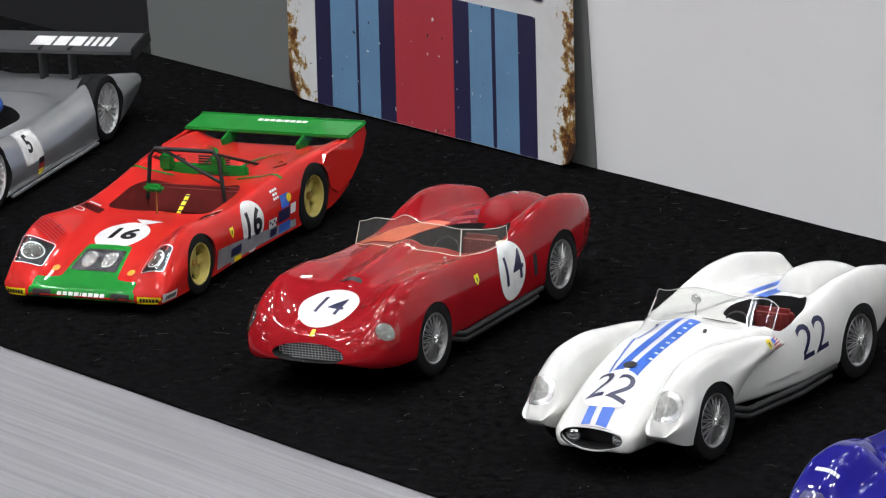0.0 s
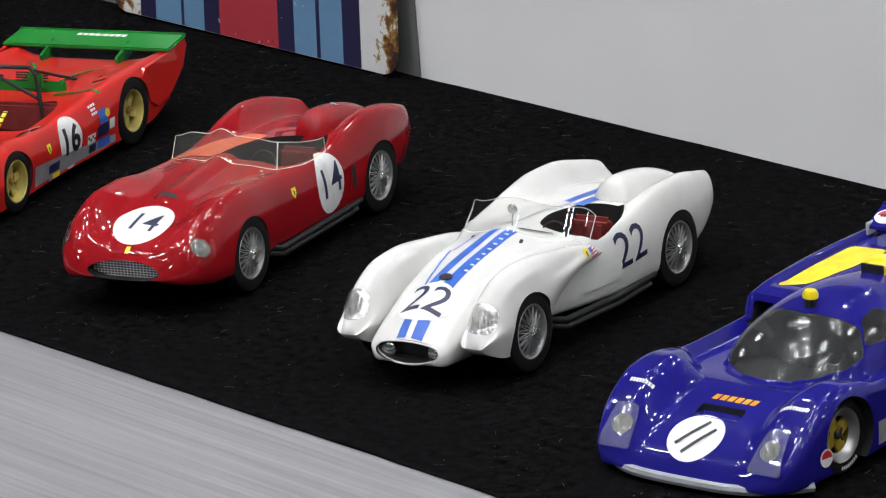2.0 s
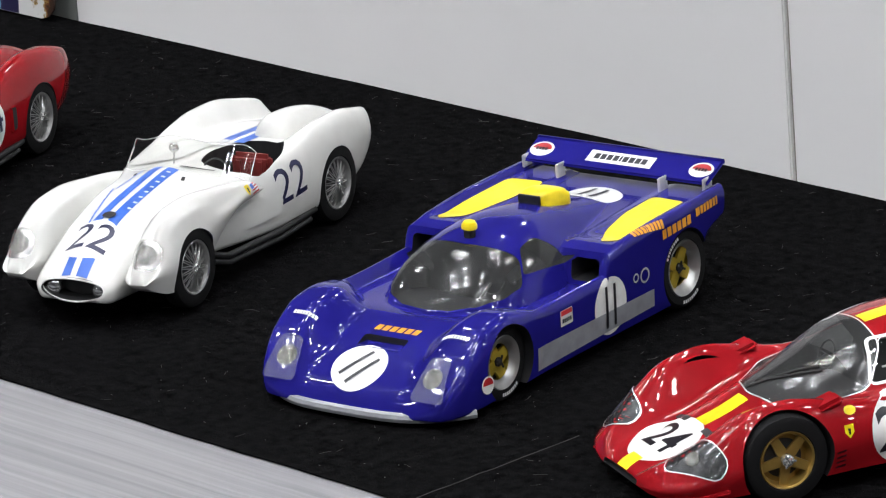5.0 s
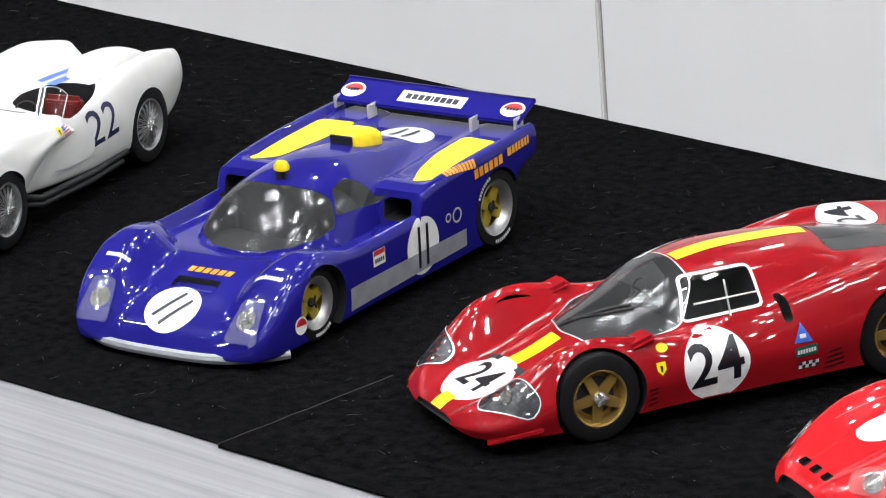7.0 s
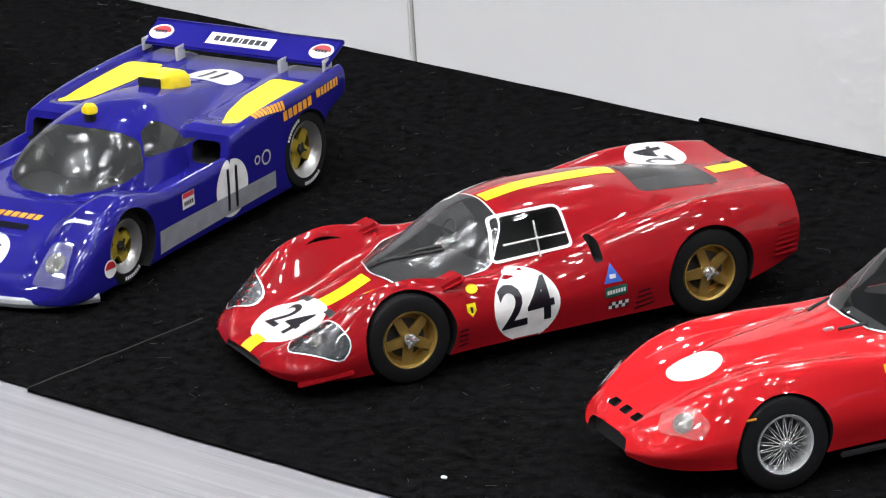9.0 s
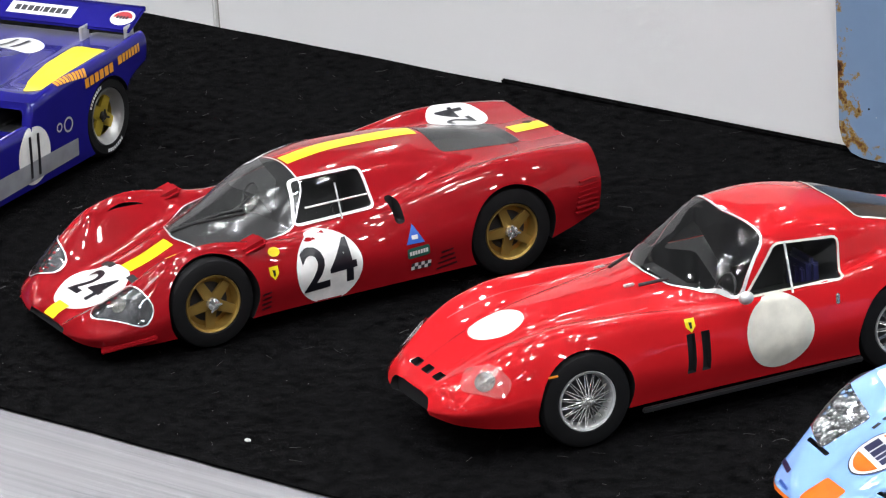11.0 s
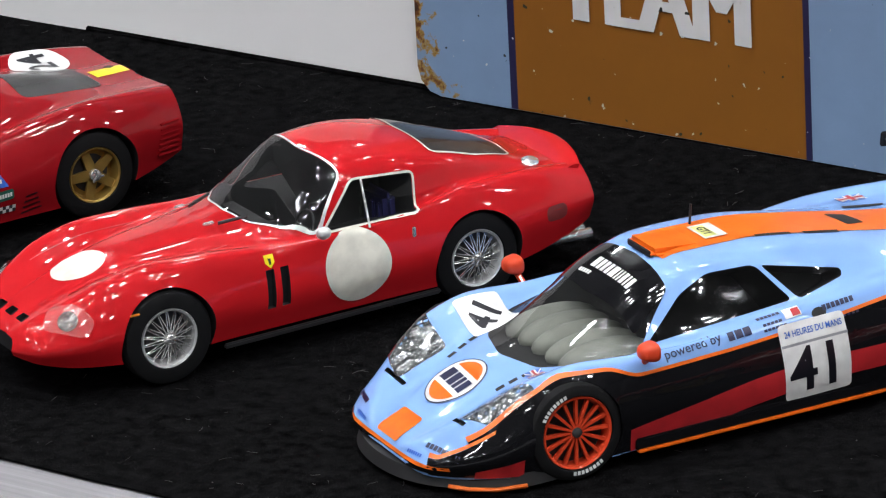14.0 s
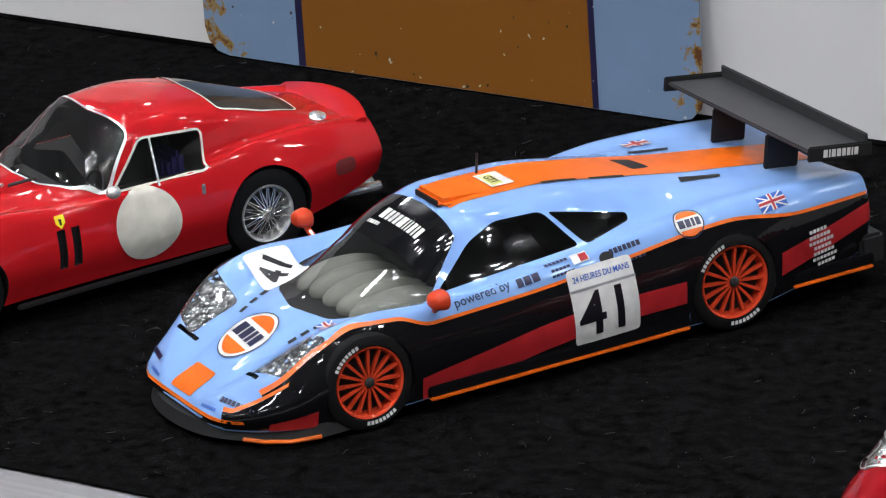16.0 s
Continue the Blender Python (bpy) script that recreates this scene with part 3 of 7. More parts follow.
# lint and crumbs on the cloth
def lint():
    bm = bmesh.new()
    rnd = random.Random(4)
    for _ in range(2600):
        x, y = rnd.uniform(-1.0, 0.62), rnd.uniform(0.006, 0.30)
        top = 0.0004 if x < 0 else 0.0010
        if rnd.random() < 0.55:
            n, r = 5, rnd.uniform(0.00008, 0.00032)
            bm.faces.new([bm.verts.new((x + r * math.cos(k * 1.2566), y + r * rnd.uniform(0.5, 1.2) * math.sin(k * 1.2566), top)) for k in range(n)])
        else:
            t, bend, l = rnd.uniform(0, 6.28), rnd.uniform(-1.2, 1.2), rnd.uniform(0.001, 0.0045)
            pts = [Vector((x, y, top))]
            for k in range(5):
                pts.append(pts[-1] + Vector((math.cos(t + bend * k / 5), math.sin(t + bend * k / 5), 0.0)) * l / 5)
            tube(pts, 0.000045, 3, bm)
    m, nt, b = nodes_of("lint_grey")
    tint_noise(nt, b, (0.02, 0.02, 0.02), (0.15, 0.15, 0.145), 40.0)
    b.inputs["Roughness"].default_value = 0.9
    return metres("lint", bm, m, "pale lint fibres and dust scattered on the black cloth", "stuff", "lint")


lint()
crumb = bmesh.new()
bmesh.ops.create_icosphere(crumb, subdivisions=2, radius=0.0009)
for v in crumb.verts:
    v.co *= 1 + 0.3 * noise.noise(v.co * 900)
bmesh.ops.scale(crumb, vec=(1.2, 0.9, 0.5), verts=crumb.verts)
ob = metres("crumb", crumb, plain("white_crumb", (0.7, 0.7, 0.68), 0.7), "small white crumb lying on the black cloth", "", "crumb")
ob.location = (0.1534, 0.0158, 0.0014)


# ---- tin signs ----
def tin(name, rgb, rust_edges=True, worn=0.5):
    """Printed tin: chipped paint showing pale metal, and rust that gathers at the sheet's ends."""
    m, nt, b = nodes_of(name)
    tc = nt.nodes.new("ShaderNodeTexCoord")

    def ramp(scale, lo, hi, detail=8.0, rough=0.65):
        n = nt.nodes.new("ShaderNodeTexNoise")
        n.inputs["Scale"].default_value, n.inputs["Detail"].default_value, n.inputs["Roughness"].default_value = scale, detail, rough
        r = nt.nodes.new("ShaderNodeValToRGB")
        r.color_ramp.elements[0].position, r.color_ramp.elements[1].position = lo, hi
        nt.links.new(tc.outputs["Object"], n.inputs["Vector"])
        nt.links.new(n.outputs["Fac"], r.inputs["Fac"])
        return r

    def mix(a, c, fac):
        x = nt.nodes.new("ShaderNodeMix")
        x.data_type = "RGBA"
        nt.links.new(fac, x.inputs[0])
        if isinstance(a, tuple):
            x.inputs[6].default_value = (*a, 1)
        else:
            nt.links.new(a, x.inputs[6])
        x.inputs[7].default_value = (*c, 1)
        return x.outputs[2]

    col = mix(tuple(v * 0.86 for v in rgb), rgb, ramp(25.0, 0.3, 0.7).outputs[0])
    col = mix(col, (0.55, 0.55, 0.53), ramp(260.0, 0.70, 0.715, 3.0, 0.5).outputs[0])
    col = mix(col, (0.02, 0.022, 0.02), ramp(210.0, 0.72, 0.735, 2.0, 0.5).outputs[0])
    if rust_edges:
        sep = nt.nodes.new("ShaderNodeSeparateXYZ")
        nt.links.new(tc.outputs["Object"], sep.inputs[0])
        ax = nt.nodes.new("ShaderNodeMath")
        ax.operation = "ABSOLUTE"
        nt.links.new(sep.outputs[0], ax.inputs[0])
        near = nt.nodes.new("ShaderNodeMapRange")
        near.inputs[1].default_value, near.inputs[2].default_value, near.inputs[3].default_value, near.inputs[4].default_value = 0.066, 0.098, -0.22, 0.225
        nt.links.new(ax.outputs[0], near.inputs[0])
        low = nt.nodes.new("ShaderNodeMapRange")
        low.inputs[1].default_value, low.inputs[2].default_value, low.inputs[3].default_value, low.inputs[4].default_value = 0.0, 0.045, 0.12, 0.0
        nt.links.new(sep.outputs[2], low.inputs[0])
        n = nt.nodes.new("ShaderNodeTexNoise")
        n.inputs["Scale"].default_value, n.inputs["Detail"].default_value, n.inputs["Roughness"].default_value = 120.0, 9.0, 0.7
        nt.links.new(tc.outputs["Object"], n.inputs["Vector"])
        s1, s2 = nt.nodes.new("ShaderNodeMath"), nt.nodes.new("ShaderNodeMath")
        nt.links.new(near.outputs[0], s1.inputs[0])
        nt.links.new(low.outputs[0], s1.inputs[1])
        nt.links.new(s1.outputs[0], s2.inputs[0])
        nt.links.new(n.outputs["Fac"], s2.inputs[1])
        for k, (lo, hi, tone) in enumerate(((0.68, 0.71, (0.30, 0.19, 0.05)), (0.73, 0.76, (0.13, 0.045, 0.012)), (0.80, 0.82, (0.03, 0.014, 0.008)))):
            r = nt.nodes.new("ShaderNodeValToRGB")
            r.color_ramp.elements[0].position, r.color_ramp.elements[1].position = lo, hi
            nt.links.new(s2.outputs[0], r.inputs["Fac"])
            col = mix(col, tone, r.outputs[0])
    nt.links.new(col, b.inputs["Base Color"])
    b.inputs["Roughness"].default_value = 0.5
    noise_bump(nt, b, 300.0, 0.12, 0.0003)
    return m


TIN_WHITE = tin("tin_white", (0.66, 0.66, 0.65))
TIN_BLUE = tin("tin_steel_blue", (0.13, 0.26, 0.42), False)
TIN_NAVY = tin("tin_navy", (0.016, 0.014, 0.055), False)
TIN_RED = tin("tin_red", (0.42, 0.035, 0.05), False)
TIN_SKY = tin("tin_pale_blue", (0.20, 0.30, 0.46))
TIN_OCHRE = tin("tin_burnt_orange", (0.26, 0.095, 0.009), False)


def tin_sign(name, label, x, y, lean, ground, bands, text, w=0.197, narrow=1.0):
    """A 200 x 300 mm sheet with rounded corners: printed bands from (x0, x1, z0, z1, material), lettering above."""
    root = tagged(new(name), label, "sign")
    root.matrix_world = pose(x, y, 0.0012, -lean, 0, 0)

    def plate(poly, y0, y1, material, pname):
        bm = bmesh.new()
        a = [bm.verts.new((px, y0, pz)) for px, pz in poly]
        c = [bm.verts.new((px, y1, pz)) for px, pz in poly]
        k = len(poly)
        for i in range(k):
            bm.faces.new((a[i], a[(i + 1) % k], c[(i + 1) % k], c[i]))
        bm.faces.new(a)
        bm.faces.new(c[::-1])
        bmesh.ops.recalc_face_normals(bm, faces=bm.faces)
        me = finish(bm, 30, 1.0)
        me.materials.append(material)
        ob = new(pname, me)
        ob.parent = root
        return ob

    plate([(px, pz + 0.15) for px, pz in rect(w, 0.30, 0.009)], 0.0, 0.0009, ground, "plate")
    for x0, x1, z0, z1, material in bands:
        plate([(x0, z0), (x1, z0), (x1, z1), (x0, z1)], -0.00012, 0.0, material, "stripe")
    for body, size, px, pz, material in text:
        thin, bm = letters(body, size, 0.0, narrow), bmesh.new()
        bmesh.ops.rotate(thin, cent=(0, 0, 0), matrix=Matrix.Rotation(radians(90), 3, "X"), verts=thin.verts)
        # heavy strokes: the thin letter printed five times, each pass a little wider and prouder
        for k in range(5):
            made = {v: bm.verts.new(v.co + Vector((px + 0.0009 * (k - 2), -0.0004 - 0.00006 * k, pz))) for v in thin.verts}
            for f in thin.faces:
                bm.faces.new([made[v] for v in f.verts])
        thin.free()
        me = finish(bm, 30, 1.0)
        me.materials.append(material)
        new("lettering", me).parent = root
    return root


C1 = -0.6245
stripes = ((-0.7023, -0.6911, TIN_NAVY), (-0.6911, -0.6728, TIN_BLUE), (-0.6728, -0.6708, TIN_NAVY), (-0.6708, -0.6565, TIN_BLUE), (-0.6565, -0.6455, TIN_NAVY), (-0.6455, -0.6050, TIN_RED), (-0.6050, -0.5940, TIN_NAVY), (-0.5940, -0.5790, TIN_BLUE), (-0.5790, -0.5765, TIN_NAVY), (-0.5765, -0.5614, TIN_BLUE), (-0.5614, -0.5497, TIN_NAVY))
tin_sign("tin_sign", "rusty white tin sign, blue, navy and red stripes, against wall", C1, 0.2962, 3.0, TIN_WHITE, [(a - C1, b - C1, 0.0002, 0.0595, m) for a, b, m in stripes], [("TEAM", 0.036, 0.035, 0.0775, TIN_NAVY)])
C2 = 0.2462
tin_sign("tin_sign", "rusty pale blue tin sign, burnt orange panel and white lettering", C2, 0.2985, 1.0, TIN_SKY, [(-0.0572, -0.0545, 0.0002, 0.26, TIN_NAVY), (-0.0545, 0.0540, 0.0002, 0.26, TIN_OCHRE), (0.0540, 0.0562, 0.0002, 0.26, TIN_NAVY)], [("TEAM", 0.036, -0.0005, 0.0445, TIN_WHITE)], 0.188, 0.79)

# ---- rim styles ----
# dark plates added inside the rims to deepen the gaps between spokes
WELL_GREY = plain("rim_well_grey", (0.05, 0.05, 0.052), 0.5, 0.5)
WIRE = (("rim", lambda r, w: dish(r, w, 3.6), ALU, "polished wheel rim"), ("rim_well", lambda r, w: lathe([(r - 1.25, w / 2 - 4.1), (r - 2.2, w / 2 - 3.9), (0, w / 2 - 3.9)], 30), WELL_GREY, "dark plate added in the rim well"), ("spokes", lambda r, w: wire_spokes(r - 0.6, w / 2 - 1.5, w / 2 + 0.0), CHROME, "crossed wire spokes"), ("hub", lambda r, w: knock_off(w / 2 + 0.5, 1.5, 2), CHROME, "winged hub nut"))
DULL = tuple((n, make, {"rim": DULL_WIRE, "spokes": DULL_WIRE}.get(n, mat), lab) for n, make, mat, lab in WIRE)
GOLD5 = (("rim", lambda r, w: dish(r, w, 3.2), GOLD, "gold wheel rim"), ("rim_backing", lambda r, w: lathe([(r - 2.6, w / 2 - 3.7), (0, w / 2 - 3.6)], 30), WELL_GREY, "dark plate added behind the spokes"), ("spokes", lambda r, w: blade_spokes(5, 1.6, r - 0.7, w / 2 - 1.2, 3.4, 2.6, 1.0), GOLD, "five gold spokes"), ("hub", lambda r, w: knock_off(w / 2 + 0.6, 1.9, 3), CHROME, "steel hub nut"))
YELLOW4 = (("rim", lambda r, w: dish(r, w, 5.0), DEEP_YELLOW, "yellow wheel rim"), ("rim_lip", lambda r, w: lathe([(r - 2.6, w * 0.26), (r - 1.4, w * 0.43), (r - 0.45, w * 0.48), (r + 0.12, w * 0.505), (r + 0.4, w * 0.44)], 40), DULL_WIRE, "polished lip"), ("rim_backing", lambda r, w: lathe([(r - 1.3, w / 2 - 5.5), (0, w / 2 - 5.3)], 30), WELL_GREY, "dark plate added behind the spokes"), ("spokes", lambda r, w: blade_spokes(4, 1.2, r - 0.8, w / 2 - 2.6, 4.6, 3.6, 1.0), DEEP_YELLOW, "yellow four-spoke centre"), ("hub", lambda r, w: knock_off(w / 2 - 1.6, 1.5, 3), MATT_BLACK, "dark hub nut"))
YELLOW_DISH = (("rim", lambda r, w: dish(r, w, 4.2), YELLOW_RIM, "pale yellow deep rim"), ("spokes", lambda r, w: blade_spokes(5, 1.2, r - 0.8, w / 2 - 3.0, 3.4, 3.0, 0.8), YELLOW_RIM, "pale yellow spokes"), ("rim_backing", lambda r, w: lathe([(r - 1.3, w / 2 - 4.75), (0, w / 2 - 4.6)], 30), WELL_GREY, "dark plate added behind the spokes"), ("hub", lambda r, w: knock_off(w / 2 - 2.0, 1.3, 3), GOLD, "hub nut"))
ORANGE15 = (("rim", lambda r, w: dish(r, w, 3.0), ORANGE_RIM, "orange wheel rim"), ("rim_backing", lambda r, w: lathe([(r - 1.1, w / 2 - 3.3), (0, w / 2 - 3.2)], 30), MATT_BLACK, "dark plate added behind the spokes"), ("spokes", lambda r, w: blade_spokes(16, 1.4, r - 0.6, w / 2 - 0.9, 0.6, 0.95, 1.1), ORANGE_RIM, "sixteen orange spokes"), ("hub", lambda r, w: lathe([(1.5, w / 2 - 1.6), (1.4, w / 2 - 0.4), (0.9, w / 2 - 0.1), (0, w / 2)], 20), plain("wheel_nut_grey", (0.08, 0.08, 0.08), 0.4, 0.6), "dark centre nut"))
SILVER_FAN = (("rim", lambda r, w: dish(r, w, 3.0), ALU, "silver wheel rim"), ("spokes", lambda r, w: blade_spokes(20, 1.6, r - 0.5, w / 2 - 0.9, 0.7, 0.8, 0.9), ALU, "fine silver spokes"), ("hub", lambda r, w: knock_off(w / 2 + 0.2, 1.5, 2), CHROME, "hub nut"))


def tyre_marks(car, u, outer, r, material=DECAL_WHITE):
    """White maker's marks as short blocks round the tyre wall."""
    bm = bmesh.new()
    for t0, n in ((-2.2, 8), (0.5, 8)):
        for k in range(n):
            t = t0 + 0.105 * k
            q = [(r - 3.0, t), (r - 3.0, t + 0.075), (r - 1.9, t + 0.075), (r - 1.9, t)]
            bm.faces.new([bm.verts.new((u + a * math.cos(b), outer + 0.06, r + a * math.sin(b))) for a, b in q])
    car.extra("tyre_marking", bm, material)


def lamp(car, where, axes, poly, bulb_r, glass_mat=CLEAR, back=LAMP_SILVER, trim=None, lift=0.5, ringed=True):
    """A headlamp under a fairing: reflector panel, round lamp and clear cover."""
    ob = car.decal("headlight", flat(poly), back, where, axes, 0, 0.10, "faired-in headlight")
    if bulb_r:
        where = tuple(where)
        b = wrap(flat(disc(bulb_r, 24)), car.tree, where, axes, 0, 0.25)
        part("lamp_lens", b, LENS, ob, "round bright lamp lens")
        if ringed:
            part("lamp_ring", wrap(ring_of(disc(bulb_r + 0.35, 24), 0.5), car.tree, where, axes, 0, 0.35), ALU, ob)
    cover = part("lamp_cover", wrap(flat(poly), car.tree, where, axes, 0, lift), glass_mat, ob, "clear lamp cover")
    cover.visible_shadow = False
    if trim:
        part("lamp_trim", wrap(ring_of(poly, -0.3), car.tree, where, axes, 0, lift + 0.05), trim, ob)
    return ob


def mirrored(poly):
    return [(-a, b) for a, b in poly][::-1]


def windshield(car, base, material, rim, bars_at=()):
    """A clear screen standing on the scuttle: base holds (u, v, height, rake) from one end to the other."""
    path = [curve(*((i, p[k]) for i, p in enumerate(base))) for k in range(4)]
    bm, top, low = bmesh.new(), [], []
    n = 8 * (len(base) - 1)
    for k in range(n + 1):
        u, v, h, rake = (f(k / 8) for f in path)
        hit = car.tree.ray_cast(Vector((u, v, 90)) * MM, Vector((0, 0, -1)))[0]
        z = hit.z / MM - 0.2 if hit else 30
        low.append((u, v, z))
        top.append((u - rake * h, v * (1 - 0.004 * h), z + h))
    a, b = [bm.verts.new(p) for p in low], [bm.verts.new(p) for p in top]
    for k in range(n):
        bm.faces.new((a[k], a[k + 1], b[k + 1], b[k]))
    ob = car.extra("windscreen", bm, material, "curved clear plastic windscreen", 80)
    ob.visible_shadow = False
    part("screen_edge", tube([low[0]] + top + [low[-1]], 0.16, 5), rim, ob)
    part("screen_base", tube(low, 0.28, 5), rim, ob)
    for i in bars_at:
        part("screen_joint", tube([low[8 * i], top[8 * i]], 0.25, 5), rim, ob)
    return ob


def headrest(car, u0, u1, v, z0, h, half, material):
    """A streamlined hump behind the driver."""
    bm = bmesh.new()
    rings = []
    n = 20
    for i in range(n + 1):
        s = i / n
        u = u0 + (u1 - u0) * s
        k = math.sqrt(max(1 - (1 - min(s / 0.16, 1)) ** 2, 0)) * (1 - s ** 2.2) + 0.02
        rings.append([bm.verts.new((u, v + half * (0.4 + 0.6 * k) * math.cos(t), z0 - 3 * s + (h + 3 * s) * k * math.sin(t))) for t in (math.pi * j / 14 for j in range(15))])
    for a, b in zip(rings, rings[1:]):
        for j in range(14):
            bm.faces.new((a[j], a[j + 1], b[j + 1], b[j]))
    bm.faces.new(rings[0])
    bm.faces.new(rings[-1][::-1])
    bmesh.ops.recalc_face_normals(bm, faces=bm.faces)
    return car.extra("headrest", bm, material, "streamlined headrest fairing")


def seat(car, u, v, material, z=8, h=20, w=15, name="seat"):
    bm = box(u, v, z + 2, 16, w, 5, 1.6)
    box(u - 9, v, z + h / 2 + 1, 4, w, h, 1.6, None, bm)
    for k in (-1, 0, 1):
        box(u - 6.6, v + k * w * 0.27, z + h / 2 + 2, 1.2, w * 0.16, h * 0.7, 0.5, None, bm)
    return car.extra(name, bm, material, "padded racing seat")


def steering(car, u, v, z, r=5.0):
    pts = [(u - 0.4 * r * math.sin(t), v + r * math.cos(t), z + 0.9 * r * math.sin(t)) for t in (2 * math.pi * k / 20 for k in range(20))]
    bm = tube(pts, 0.35, 6, None, True)
    tube([(u, v - r, z), (u, v + r, z)], 0.25, 5, bm)
    tube([(u, v, z), (u + 8, v, z - 4)], 0.5, 6, bm)
    return car.extra("steering_wheel", bm, MATT_BLACK)


def shield(car, where, axes=SIDE, turn=0):
    car.decal("shield_badge", flat([(-1.5, 1.9), (1.5, 1.9), (1.5, -0.4), (0, -2.1), (-1.5, -0.4)][::-1]), YELLOW, where, axes, turn, 0.14, "small yellow shield badge")
    car.decal("shield_mark", flat([(-0.5, 0.9), (0.5, 0.7), (0.3, -1.0), (-0.3, -1.0)][::-1]), DECAL_BLACK, where, axes, turn, 0.2)


def number_disc(car, where, axes, r, text, size, turn=0, mat=DECAL_WHITE, ink=DECAL_BLACK, squash=1.0, text_shift=(0, 0), bold=0.14):
    ob = car.decal("number_disc", flat(disc(r, 40, squash)), mat, where, axes, turn, 0.10, "white racing number disc")
    if not text:
        return ob
    bm = letters(text, size, bold)
    bmesh.ops.translate(bm, vec=(*text_shift, 0), verts=bm.verts)
    part("race_number", wrap(bm, car.tree, where, axes, turn, 0.22), ink, ob, "black racing number " + text, 60)
    return ob


# ---- red sports racer, number 14 ----
def fourteen_body():
    zc = curve((87, 17.5), (85, 20.5), (80, 24.2), (68, 29.2), (52, 32.6), (30, 34.4), (10, 35.6), (-4, 34.6), (-30, 33), (-50, 31.4), (-70, 28), (-85, 23.5))
    zf = curve((87, 18), (84, 22.5), (78, 28.2), (68, 34), (58, 36.6), (46, 36.6), (30, 34.6), (12, 33), (-8, 32.4), (-20, 34), (-32, 37), (-47, 39), (-60, 37.6), (-75, 33.6), (-85, 30.2))
    vf = curve((87, 16), (78, 21.5), (60, 23.5), (0, 25), (-49, 25), (-72, 24), (-85, 21.5))
    wi = curve((87, 13), (60, 14), (20, 12), (-10, 8), (-40, 10), (-70, 8), (-85, 6))

    def top(u, v):
        hull = zc(u) - 1.2 * (v / 24) ** 2
        ridge = (zf(u) - hull) * (swell((vf(u) - v) / wi(u)) if v < vf(u) else 1 - 0.1 * ((v - vf(u)) / 6) ** 2)
        bulge = 2.3 * swell(v / 6.5) * ease(58, 50, u) * ease(4, 12, u)
        return hull + ridge + bulge

    return moulded(-85, 87.5, curve((-85, 25), (-78, 27.6), (-66, 30), (-49, 31.5), (-20, 30.6), (0, 30), (25, 29.8), (49, 31.4), (66, 31.2), (78, 29), (84, 26), (87.5, 22)), curve((-85, 22), (-49, 21), (0, 20), (49, 20.5), (70, 18.5), (87, 15.5)), curve((-86, 17), (-74, 12), (-49, 8.5), (49, 8.5), (70, 9.5), (80, 11), (87, 13)), top, curve((-85, 3), (-49, 6.4), (0, 5.5), (49, 8), (70, 8), (87, 5)), curve((-85, 3), (0, 2.5), (49, 2.5), (87, 4)), 6, 1.2)


